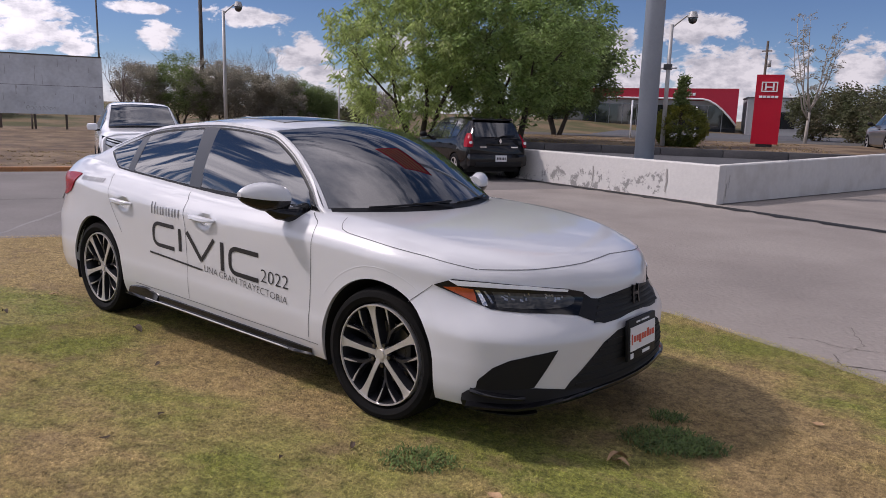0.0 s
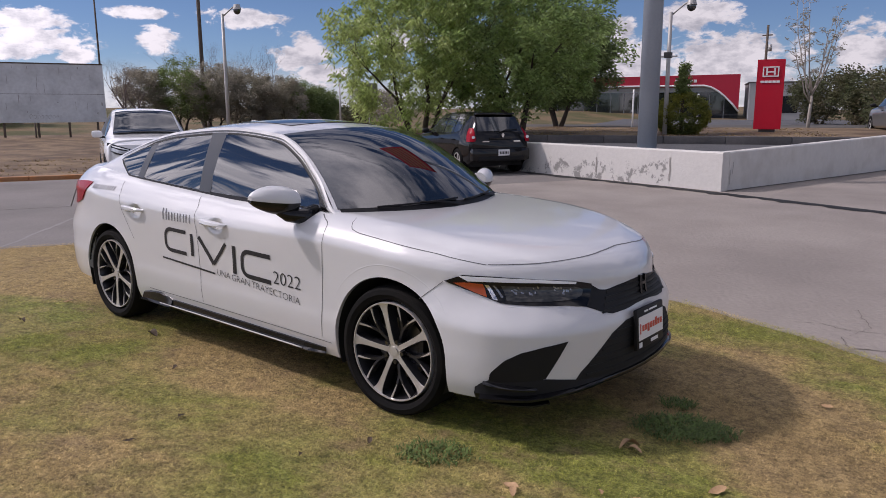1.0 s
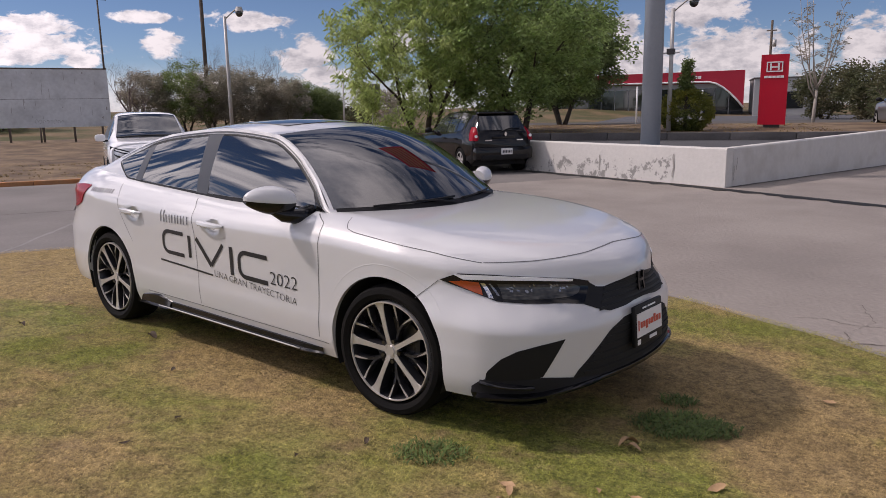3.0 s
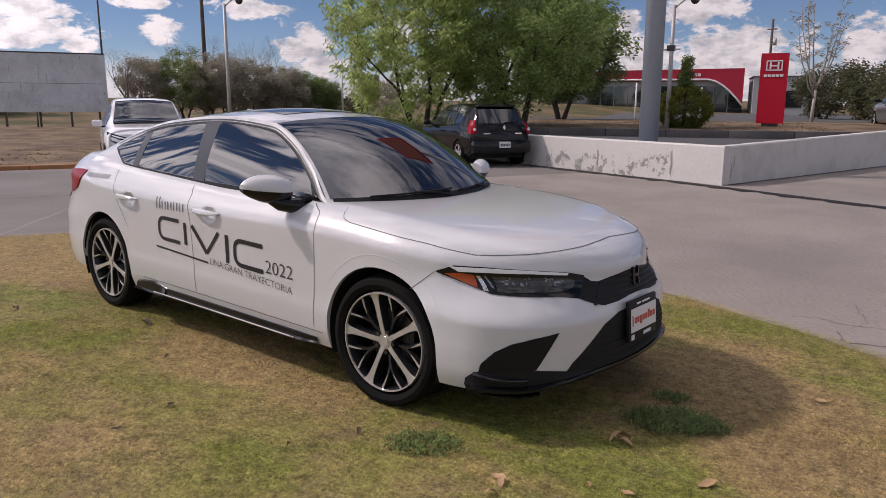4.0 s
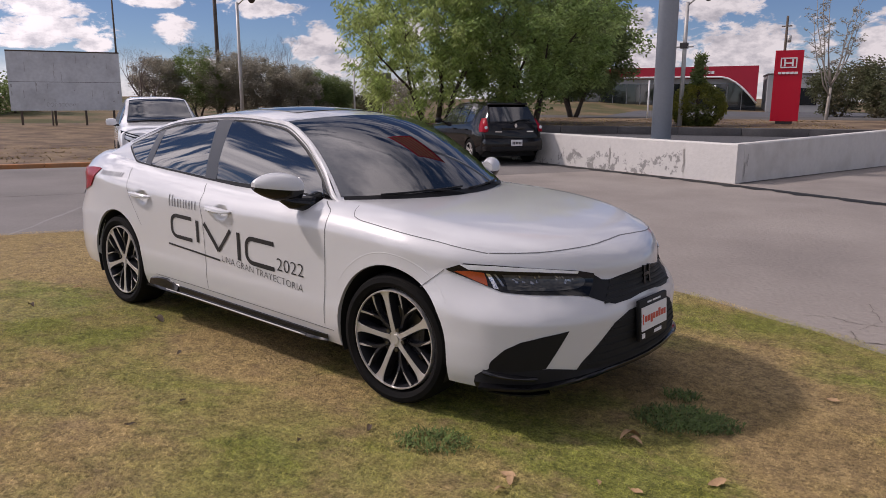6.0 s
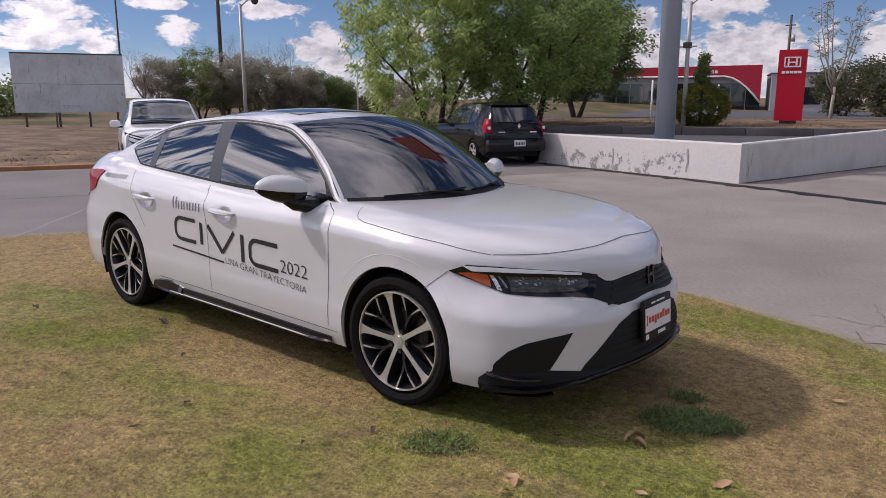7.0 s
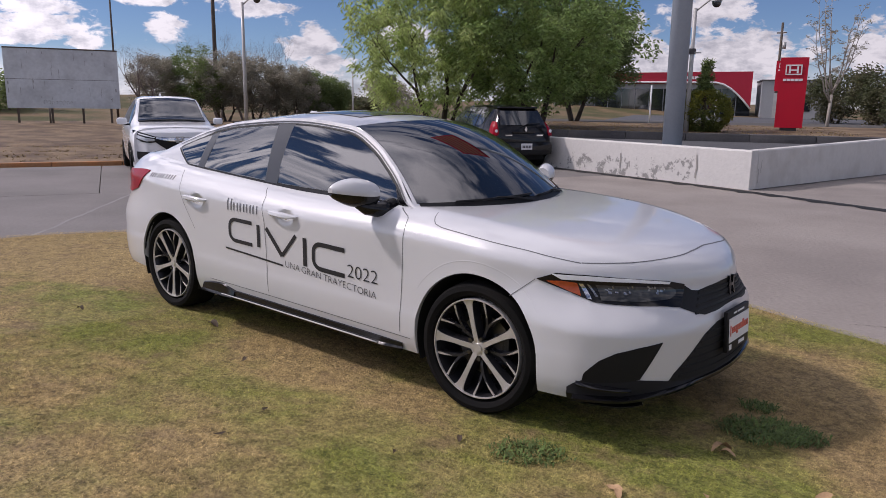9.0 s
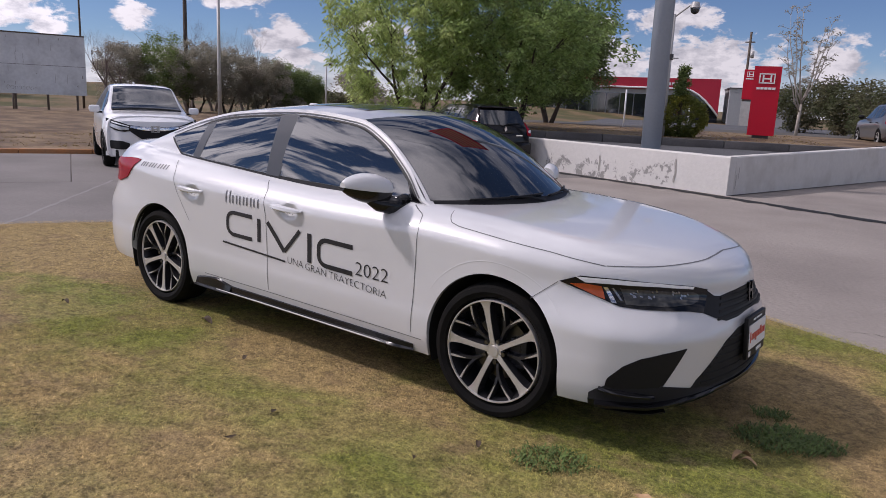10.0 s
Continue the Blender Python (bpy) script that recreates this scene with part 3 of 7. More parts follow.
# plan outlines by arc length from the nose centre, low on the bumper and at lamp height
LOW = [(0.925, 0), (0.918, 0.15), (0.88, 0.38), (0.795, 0.588), (0.68, 0.738), (0.50, 0.848), (0.30, 0.884), (0, 0.893), (-0.7, 0.885), (-1.5, 0.885),
       (-2.2, 0.893), (-2.735, 0.897), (-3.2, 0.87), (-3.5, 0.80), (-3.68, 0.64), (-3.77, 0.35), (-3.79, 0)]
HIGH = [(0.89, 0), (0.882, 0.10), (0.84, 0.25), (0.766, 0.417), (0.66, 0.585), (0.49, 0.745), (0.30, 0.838), (0, 0.885), (-0.7, 0.885), (-1.5, 0.885),
        (-2.2, 0.89), (-2.735, 0.893), (-3.2, 0.838), (-3.47, 0.745), (-3.62, 0.57), (-3.70, 0.32), (-3.72, 0)]
ARC = [0.0]
for _a, _b in zip(LOW, LOW[1:]):
    ARC.append(ARC[-1] + math.hypot(_b[0] - _a[0], _b[1] - _a[1]))
TAB = [[list(zip(ARC, [p[k] for p in o])) for k in (0, 1)] for o in (LOW, HIGH)]
U_END = ARC[-1]
PROFILE = [(0, -0.055), (0.08, -0.030), (0.14, -0.019), (0.29, -0.009), (0.34, -0.011), (0.58, -0.006), (0.70, -0.001), (0.815, 0.002), (0.845, -0.004), (0.91, -0.040), (0.96, -0.085), (1.0, -0.145)]
SPINE = [(-3.80, 1.06), (-3.6, 1.083), (-3.2, 1.085), (-2.6, 1.045), (-1.5, 0.985), (-0.6, 0.948), (-0.33, 0.940), (0, 0.924), (0.3, 0.896), (0.55, 0.864), (0.70, 0.836), (0.80, 0.795), (0.86, 0.755), (0.90, 0.70)]
DROP = [(-3.8, 0.02), (-3.0, 0.03), (-1.5, 0.03), (-0.5, 0.0), (0.2, 0.012), (0.6, 0.026), (0.9, 0.03)]


PROFILE_NOSE = [(0, -0.024), (0.08, -0.008), (0.16, 0.0), (0.40, 0.002), (0.62, 0.0), (0.78, 0.0), (0.84, -0.006), (0.90, -0.026), (0.95, -0.066), (1.0, -0.145)]


def lid(x, y):
    """Height of bonnet, shoulder and boot lid."""
    return interp(SPINE, x) - interp(DROP, x) * (abs(y) / 0.73) ** 2.2


def plan(u, q):
    """Point and outward normal of the plan outline at arc u and relative height q."""
    k = min(1.0, max(0.0, (q - 0.45) / 0.3))
    k = k * k * (3 - 2 * k)

    def at(v):
        v = min(max(v, 0.0), U_END)
        return [interp(TAB[0][i], v) * (1 - k) + interp(TAB[1][i], v) * k for i in (0, 1)]

    p, a, b = at(u), at(u - 0.02), at(u + 0.02)
    if u < 0.02:
        a = [b[0], -b[1]]
    if u > U_END - 0.02:
        b = [a[0], -a[1]]
    tx, ty = b[0] - a[0], b[1] - a[1]
    d = math.hypot(tx, ty)
    return p, (ty / d, -tx / d)


def top_of(u):
    p, n = plan(u, 1.0)
    return lid(p[0] + n[0] * PROFILE[-1][1], p[1] + n[1] * PROFILE[-1][1])


CUPS = ((-1.40, 0.806), (-2.33, 0.816))


def tub(u, z, out=0.0, cups=True):
    """Point of the body's side, nose and tail at arc u (negative: car's right) and height z."""
    s, u = (-1, -u) if u < 0 else (1, u)
    q = (z - 0.2) / (top_of(u) - 0.2)
    p, n = plan(u, q)
    k = min(1.0, max(0.0, (u - 0.75) / 0.6))
    o = interp(PROFILE, q) * k + interp(PROFILE_NOSE, q) * (1 - k) + out
    if cups and -2.6 < p[0] < -1.2:
        # hollows behind the door handles
        for cx, cz in CUPS:
            d = ((p[0] - cx) / 0.085) ** 2 + ((z - cz) / 0.046) ** 2
            if d < 1:
                o -= 0.026 * (1 - d) ** 1.4
    return (p[0] + n[0] * o, s * (p[1] + n[1] * o) * (1 - 0.0355 * z), z)


def u_at_x(x):
    """Arc at which the flank has this x."""
    lo, hi = 0.0, U_END
    for _ in range(40):
        m = (lo + hi) / 2
        if interp(TAB[0][0], m) > x:
            lo = m
        else:
            hi = m
    return lo


def bottom_of(u):
    x = interp(TAB[0][0], u)
    for c in (0.0, REAR_X):
        if abs(x - c) < ARCH_R:
            return max(0.21, AXLE_Z + math.sqrt(ARCH_R**2 - (x - c) ** 2))
    return (0.205 + 0.04 * min(1.0, max(0.0, (x - 0.72) / 0.12))) if x > -2.8 else 0.24


# roof rail from the foot of the windscreen pillar to the foot of the rear pillar, and the belt
RAIL_Y = [(-3.16, 0.626), (-2.9, 0.598), (-2.55, 0.568), (-2.2, 0.562), (-1.6, 0.570), (-1.15, 0.560), (-0.9, 0.596), (-0.785, 0.627), (-0.685, 0.656), (-0.52, 0.716), (-0.33, 0.745)]
RAIL_Z = [(-3.16, 1.085), (-2.9, 1.175), (-2.55, 1.28), (-2.2, 1.338), (-1.6, 1.372), (-1.15, 1.340), (-0.9, 1.245), (-0.785, 1.172), (-0.685, 1.100), (-0.52, 0.957), (-0.33, 0.87)]
BELT_Y = [(-3.16, 0.667), (-2.4, 0.711), (-0.48, 0.716)]
BELT_Z = [(-3.16, 1.045), (-2.6, 1.008), (-1.65, 0.958), (-0.52, 0.930), (-0.33, 0.850)]
# even curves of the windscreen's edges
EDGE_Y = np.polyfit([p[0] for p in RAIL_Y[5:10]], [p[1] for p in RAIL_Y[5:10]], 2)
EDGE_Z = np.polyfit([p[0] for p in RAIL_Z[5:10]], [p[1] for p in RAIL_Z[5:10]], 3)


def cabin(x, z, out=0.0):
    """Point of the cabin's flank at x and z (car's left)."""
    z0, z1 = interp(BELT_Z, x), interp(RAIL_Z, x)
    v = min(1.0, max(-0.1, (z - z0) / max(z1 - z0, 1e-4)))
    y = interp(BELT_Y, x) * (1 - v) + interp(RAIL_Y, x) * v + 0.014 * math.sin(math.pi * max(0, v))
    return (x, y + out, z)


def screen(a, b, front=True, out=0.0):
    """Windscreen or rear window: a across (-1 to 1), b from foot (0) to roof (1)."""
    xf, xt = (-0.52, -1.13) if front else (-3.14, -2.32)
    x = xf + (xt - xf) * b
    if front:
        y, z = float(np.polyval(EDGE_Y, x)), float(np.polyval(EDGE_Z, x))
    else:
        y, z = interp(RAIL_Y, x), interp(RAIL_Z, x)
    bow = 1 - a * a
    if front:
        return (x + bow * (0.24 * (1 - b) + 0.10 * b) + out * 0.5, a * y, z + bow * (0.002 * (1 - b) + 0.040 * b) + out * 0.87)
    return (x - bow * (0.12 * (1 - b) + 0.06 * b) - out * 0.4, a * y, z + bow * (0.025 * (1 - b) + 0.040 * b) + out * 0.9)


def roof(a, b, out=0.0):
    """Roof: a across, b from the windscreen (0) to the rear window (1)."""
    x = -1.13 + (-2.32 + 1.13) * b
    bow = 1 - a * a
    return (x + bow * (0.10 * (1 - b) - 0.06 * b), a * interp(RAIL_Y, x), interp(RAIL_Z, x) + bow * (0.040 + 0.010 * math.sin(math.pi * b)) + out)


# ---- the white sedan on the lawn ----
LEAN = Matrix.Translation((0, -0.89, 0)) @ Matrix.Rotation(radians(-0.7), 4, "X") @ Matrix.Translation((0, 0.89, 0))
sedan = thing("sedan", "glossy pearl white sedan with black door lettering parked on the lawn", "car", LEAN)


def both(bm):
    """Adds the mirror image across the car's middle."""
    geom = bmesh.ops.duplicate(bm, geom=bm.verts[:] + bm.edges[:] + bm.faces[:])["geom"]
    vs = [g for g in geom if isinstance(g, bmesh.types.BMVert)]
    bmesh.ops.scale(bm, vec=(1, -1, 1), verts=vs)
    bmesh.ops.reverse_faces(bm, faces=[g for g in geom if isinstance(g, bmesh.types.BMFace)])
    return bm


def flank(x, z, out=0.0):
    """Right flank by x and z."""
    return tub(-u_at_x(x), z, out)


def sheer(s):
    """Flank by x and z without the hollows of the handles."""
    return lambda x, z, out=0.0: tub(s * u_at_x(x), z, out, False)


def nose(u, z, out=0.0):
    return tub(u, z, out)


def cabin_r(x, z, out=0.0):
    p = cabin(x, z, out)
    return (p[0], -p[1], p[2])


def build_body():
    us = [i * 0.02 for i in range(int(U_END / 0.02) + 1)] + [U_END]
    for c in (0.0, REAR_X):
        for s in (-1, 1):
            for e in (-0.004, 0.0, 0.004, 0.012, 0.025):
                us.append(u_at_x(c + s * (ARCH_R - e)))
    for cx, cz in CUPS:
        us += [u_at_x(cx + 0.006 * k) for k in range(-16, 17)]
    us = sorted(us)
    bm = bmesh.new()
    rows, flange, n = [], [], 60
    for u in us:
        zb, zt = bottom_of(u), top_of(u)
        zs = [max(zb, 0.205 + (zt - 0.205) * (k / n) ** 0.92) for k in range(n + 1)]
        row = [tub(u, z) for z in zs]
        flange.append([tub(u, zb, 0.0), tub(u, zb + 0.004, -0.012), tub(u, zb, -0.04)])
        e = row[-1]
        spine = min(0.42, max(-3.3, e[0] * 0.8 - 0.08))
        for k in range(1, 15):
            r = k / 14
            x, y = e[0] + (spine - e[0]) * r, e[1] * (1 - r)
            row.append((x, y, lid(x, y)))
        rows.append(row)
    grid(bm, rows)
    both(bm)
    bmesh.ops.remove_doubles(bm, verts=bm.verts, dist=0.0008)
    bmesh.ops.recalc_face_normals(bm, faces=bm.faces)
    edge = bmesh.new()
    grid(edge, flange)
    both(edge)
    me = bpy.data.meshes.new("flange")
    edge.to_mesh(me)
    edge.free()
    bm.from_mesh(me)
    bpy.data.meshes.remove(me)
    return bm


def build_cabin():
    bm = bmesh.new()
    xs = [-0.34 - (3.16 - 0.34) * i / 210 for i in range(211)]
    rows = []
    for x in xs:
        z0, z1 = interp(BELT_Z, x) - 0.03, interp(RAIL_Z, x)
        rows.append([cabin(x, z0 + (z1 - z0) * k / 20) for k in range(21)])
    grid(bm, rows)
    both(bm)
    acr = [-1 + i / 12 for i in range(25)]
    grid(bm, [[roof(a, b / 20) for b in range(21)] for a in acr])
    grid(bm, [[screen(a, b / 12) for b in range(-2, 13)] for a in acr])
    grid(bm, [[screen(a, b / 12, False) for b in range(13)] for a in acr])
    bmesh.ops.recalc_face_normals(bm, faces=bm.faces)
    return bm


part("body", build_body(), PAINT, sedan)
part("cabin_shell", build_cabin(), PAINT, sedan)
part("underbody", boxed(-3.45, 0.55, -0.68, 0.68, 0.19, 0.32, 0.03), DARK, sedan, "black underside")

# glass
part("windscreen", strip([(-0.985 + 1.97 * i / 30, 0.985) for i in range(31)], [(-0.975 + 1.95 * i / 30, 0.0) for i in range(31)], lambda a, b, o: screen(a, b, True, o), 0.004, 0.01, 40, 20), GLASS, sedan, "dark windscreen reflecting clouds")
part("rear_window", strip([(-0.93 + 1.86 * i / 30, 0.96) for i in range(31)], [(-0.9 + 1.8 * i / 30, 0.05) for i in range(31)], lambda a, b, o: screen(a, b, False, o), 0.004, 0.01, 30, 12), GLASS, sedan, "dark rear window")
part("sunroof", strip([(-0.66 + 1.32 * i / 20, 0.16) for i in range(21)], [(-0.66 + 1.32 * i / 20, 0.56) for i in range(21)], lambda a, b, o: roof(a, b, o), 0.004, 0.008, 24, 10), GLASS, sedan, "dark glass sunroof panel")


def rail(x, drop):
    return (x, interp(RAIL_Z, x) - drop)


def belt(x, up=0.012):
    return (x, interp(BELT_Z, x) + up)


XS = lambda a, b, k=14: [a + (b - a) * i / k for i in range(k + 1)]
DLO = {
    "front_window": ([rail(x, 0.045) for x in XS(-1.625, -0.665)], [belt(x, 0.02) for x in XS(-1.665, -0.615)]),
    "rear_side_window": ([rail(x, 0.05) for x in XS(-2.42, -1.775)], [belt(x, 0.022) for x in XS(-2.47, -1.768)]),
    "quarter_window": ([rail(x, 0.055) for x in XS(-2.86, -2.50)], [belt(x, 0.025) for x in XS(-2.70, -2.54)]),
}
TRIMS = {
    "pillar_trim": ([rail(-1.785, 0.035), rail(-1.615, 0.035)], [belt(-1.778, 0.012), belt(-1.655, 0.012)]),
    "window_divider": ([rail(-2.51, 0.05), rail(-2.42, 0.045)], [belt(-2.55, 0.015), belt(-2.47, 0.015)]),
}


def pane_surface(top, bottom, side):
    """One even curved sheet of glass through the cabin's flank between two lines."""
    pts = [cabin(a[0] + (b[0] - a[0]) * k / 8, a[1] + (b[1] - a[1]) * k / 8) for a, b in zip(top, bottom) for k in range(9)]
    m = np.array([(1, x, z, x * x, x * z, z * z) for x, y, z in pts])
    c = np.linalg.lstsq(m, np.array([p[1] for p in pts]), rcond=None)[0]
    return lambda x, z, o=0.0: (x, side * (c[0] + c[1] * x + c[2] * z + c[3] * x * x + c[4] * x * z + c[5] * z * z + o), z)


for side in (-1, 1):
    surf = cabin_r if side < 0 else (lambda x, z, o=0.0: cabin(x, z, o))
    for name, (t, b) in DLO.items():
        part(name, strip(t, b, pane_surface(t, b, side), 0.0065, 0.024, 22, 8), GLASS, sedan, "dark tinted side glass")
    part("belt_brightwork", line_on([belt(x, 0.004) for x in XS(-0.80, -0.50, 8)], surf, 0.009, 0.010, 20), CHROME, sedan, "bright strip at the mirror foot")
    for name, (t, b) in TRIMS.items():
        part(name, strip(t, b, surf, 0.008, 0.014, 6, 8), TRIM, sedan, "dark grey pillar cover")
    loop = [belt(x, 0.012) for x in XS(-0.575, -2.69, 24)] + [rail(x, 0.05) for x in XS(-2.88, -2.6, 6)] + [rail(x, 0.037) for x in XS(-2.5, -0.585, 30)]
    part("window_surround", line_on(loop, surf, 0.012, 0.006, 150), BLACK, sedan, "black window surround")
    part("drip_moulding", line_on([rail(x, 0.020) for x in XS(-2.9, -0.56, 60)], surf, 0.007, 0.006, 120), TRIM, sedan, "grey roof edge moulding")
    part("belt_moulding", line_on([belt(x, 0.002) for x in XS(-0.56, -2.66, 24)], surf, 0.016, 0.007, 60), BLACK, sedan, "black belt moulding")

# panel gaps
HOOD_GAP = [(-0.335, 0.934), (-0.322, 0.912), (-0.295, 0.889), (-0.24, 0.876), (-0.128, 0.866), (0.065, 0.848), (0.252, 0.829), (0.40, 0.808), (0.495, 0.793)]


for side in (-1, 1):
    surf = flank if side < 0 else (lambda x, z, o=0.0: tub(u_at_x(x), z, o))
    part("bonnet_gap", line_on(HOOD_GAP, surf, 0.003), SEAM, sedan)
    gap = bmesh.new()
    line_on([(-0.57, 0.935), (-0.475, 0.90), (-0.452, 0.83), (-0.458, 0.55), (-0.47, 0.31)], surf, 0.0035, bm=gap)
    part("front_door_gap", gap, SEAM, sedan)
    part("rear_door_gap", line_on([(-1.70, 0.945), (-1.64, 0.90), (-1.60, 0.75), (-1.574, 0.31)], surf, 0.0035), SEAM, sedan)
    part("rear_door_edge", line_on([(-2.62, 0.99), (-2.56, 0.93), (-2.50, 0.80), (-2.44, 0.72), (-2.36, 0.62)], surf, 0.003), SEAM, sedan)
    part("sill_gap", line_on([(-0.40, 0.285), (-2.2, 0.305)], surf, 0.0035), SEAM, sedan)
    part("bumper_gap", line_on([(0.31, 0.712), (0.214, 0.633), (0.20, 0.62)], surf, 0.003), SEAM, sedan)
    part("arch_crease", line_on([(0.0 + 0.425 * math.cos(math.radians(a)), AXLE_Z + 0.425 * math.sin(math.radians(a))) for a in range(35, 150, 8)], surf, 0.006, 0.0005), PAINT, sedan)
part("bonnet_front_gap", line_on([(-1.007, 0.794), (-0.88, 0.795), (-0.79, 0.796), (-0.575, 0.805), (-0.324, 0.815), (0, 0.820), (0.324, 0.815), (0.575, 0.805), (0.79, 0.796), (0.88, 0.795), (1.007, 0.794)], nose, 0.003, 0.0015, 80), SEAM, sedan)
part("cowl_panel", strip([(-0.96 + 1.92 * i / 20, -0.003) for i in range(21)], [(-0.96 + 1.92 * i / 20, -0.06) for i in range(21)], lambda a, b, o: screen(a, b, True, o), 0.004, 0.010, 30, 4), BLACK, sedan, "black plastic cowl below the windscreen")
for a0, a1 in ((-0.72, 0.05), (0.12, 0.80)):
    bm = bmesh.new()
    tube(bm, [screen(a0 + (a1 - a0) * k / 10, -0.008 + 0.020 * (k / 10), True, 0.014) for k in range(11)], 0.006, 6)
    tube(bm, [screen(a0 + (a1 - a0) * 0.45, 0.002, True, 0.020), screen(a0 + (a1 - a0) * 0.75, -0.012, True, 0.018), screen(a1 - 0.03, -0.035, True, 0.012)], 0.006, 6)
    part("wiper", bm, BLACK, sedan, "black wiper arm and blade")

# front end: lamps, grille, intakes, splitter
for s in (-1, 1):
    sn = (lambda u, z, o=0.0: tub(u, z, o)) if s > 0 else (lambda u, z, o=0.0: tub(-u, z, o))
    lamp_top = [(1.195, 0.716), (1.113, 0.748), (0.98, 0.745), (0.88, 0.737), (0.75, 0.725), (0.628, 0.712), (0.52, 0.692)]
    lamp_bot = [(1.185, 0.712), (1.06, 0.672), (0.934, 0.631), (0.84, 0.622), (0.754, 0.617), (0.63, 0.610), (0.52, 0.598)]
    lamp = part("headlight", strip(lamp_top, lamp_bot, sn, 0.004, 0.02, 40, 10), GLOSS, sedan, "headlight with black housing")
    part("light_guide", strip([(1.13, 0.743), (0.98, 0.741), (0.80, 0.729), (0.62, 0.709)], [(1.09, 0.722), (0.98, 0.722), (0.80, 0.715), (0.625, 0.699)], sn, 0.010, 0.012, 30, 4), DRL, lamp, "clear daytime light strip")
    part("indicator", strip([(1.150, 0.711), (1.09, 0.716), (1.025, 0.710)], [(1.115, 0.697), (1.05, 0.672), (1.0, 0.656)], sn, 0.009, 0.01, 16, 6), AMBER, lamp, "amber indicator lens")
    part("reflector", strip([(1.018, 0.708), (1.000, 0.707)], [(0.972, 0.646), (0.952, 0.644)], sn, 0.009, 0.01, 4, 6), CHROME, lamp, "bright reflector blade")
    part("reflector", strip([(0.985, 0.706), (0.976, 0.706)], [(0.942, 0.655), (0.932, 0.655)], sn, 0.009, 0.01, 4, 6), LAMP, lamp, "grey reflector blade")
    part("lens_cover", strip([(0.95, 0.704), (0.85, 0.700), (0.72, 0.692), (0.61, 0.684), (0.575, 0.668)], [(0.915, 0.640), (0.84, 0.636), (0.72, 0.632), (0.61, 0.634), (0.578, 0.646)], sn, 0.007, 0.01, 24, 6), LENS, lamp, "smoky clear projector lens")
    rl = random.Random(17)
    for uc in (0.885, 0.80, 0.72, 0.655):
        # a cluster of small cut facets in front of each lens
        cl = bmesh.new()
        for q in range(5):
            u0, z0, w, h = uc + rl.uniform(-0.028, 0.028), 0.672 + rl.uniform(-0.016, 0.016), rl.uniform(0.006, 0.016), rl.uniform(0.004, 0.010)
            strip([(u0 + w, z0 + h + 0.004), (u0, z0 + h)], [(u0 + w * 0.8, z0 + 0.003), (u0 - 0.003, z0)], sn, 0.008, 0.009, 2, 2, cl)
        part("lens_cluster", cl, LAMP, lamp, "cut glass lens facets")
    bm = strip([(0.935, 0.300), (0.93, 0.335), (0.87, 0.395), (0.80, 0.430), (0.70, 0.452), (0.578, 0.468)], [(0.935, 0.298), (0.90, 0.296), (0.84, 0.297), (0.78, 0.30), (0.72, 0.304), (0.682, 0.308)], sn, 0.004, 0.015, 30, 8)
    part("fog_recess", bm, BLACK, sedan, "black side air recess")
    # black lip spoiler: a low face, a gloss blade under it and stacked fins at the corner
    LIP = ((1.00, 0.262), (0.97, 0.285), (0.93, 0.305), (0.84, 0.303), (0.76, 0.303), (0.68, 0.306), (0.6, 0.296), (0.52, 0.284), (0.44, 0.281), (0.36, 0.280), (0.26, 0.280), (0.15, 0.279), (0.0, 0.279))
    wing, blade = bmesh.new(), bmesh.new()
    full = lambda u: min(1.0, max(0.0, (u - 0.35) / 0.40))
    lift = lambda u: 0.028 * (1 - full(u))
    grid(wing, [[tub(s * u, zt, 0.003), tub(s * u, zt - 0.012, 0.006), tub(s * u, 0.238 + lift(u), 0.012 + 0.006 * full(u)), tub(s * u, 0.20 + 1.4 * lift(u), 0.0)] for u, zt in LIP])
    grid(blade, [[tub(s * u, z + lift(u), o) for k in (full(u),) for z, o in ((0.240, 0.006), (0.237, 0.018 + 0.006 * k), (0.229, 0.022 + 0.034 * k), (0.218, 0.022 + 0.036 * k), (0.210 + 0.006 * (1 - k), 0.012 + 0.012 * k), (0.20, -0.05))] for u, zt in LIP[1:]])
    fins = []
    for z0, z1, o, u0, u1 in ((0.262, 0.285, 0.034, 0.72, 0.96), (0.196, 0.212, 0.062, 0.66, 0.97)):
        fin = bmesh.new()
        grid(fin, [[tub(s * u, z, q) for f in (math.sin(math.pi * (0.12 + 0.80 * k / 12)) ** 0.6,) for zm in (z0 + (z1 - z0) * k / 12,) for u in (u0 + (u1 - u0) * k / 12,) for z, q in ((zm + 0.012, 0.0), (zm + 0.008, o * f * 0.6), (zm, o * f), (zm - 0.006, o * f), (zm - 0.010, 0.0))] for k in range(13)])
        fins.append(fin)
    for piece, surface, nm, lb in ((wing, BLACK, "front_splitter", "black front lip spoiler"), (blade, GLOSS, "splitter_blade", "gloss black lip blade"), (fins[0], GLOSS, "corner_fin", "gloss black corner fin"), (fins[1], GLOSS, "corner_fin", "gloss black corner fin")):
        bmesh.ops.recalc_face_normals(piece, faces=piece.faces)
        part(nm, piece, surface, sedan, lb)
G_TOP = [(-0.53, 0.690), (-0.46, 0.660), (-0.40, 0.655), (-0.30, 0.668), (-0.15, 0.682), (0, 0.688), (0.15, 0.682), (0.30, 0.668), (0.40, 0.655), (0.46, 0.660), (0.53, 0.690)]
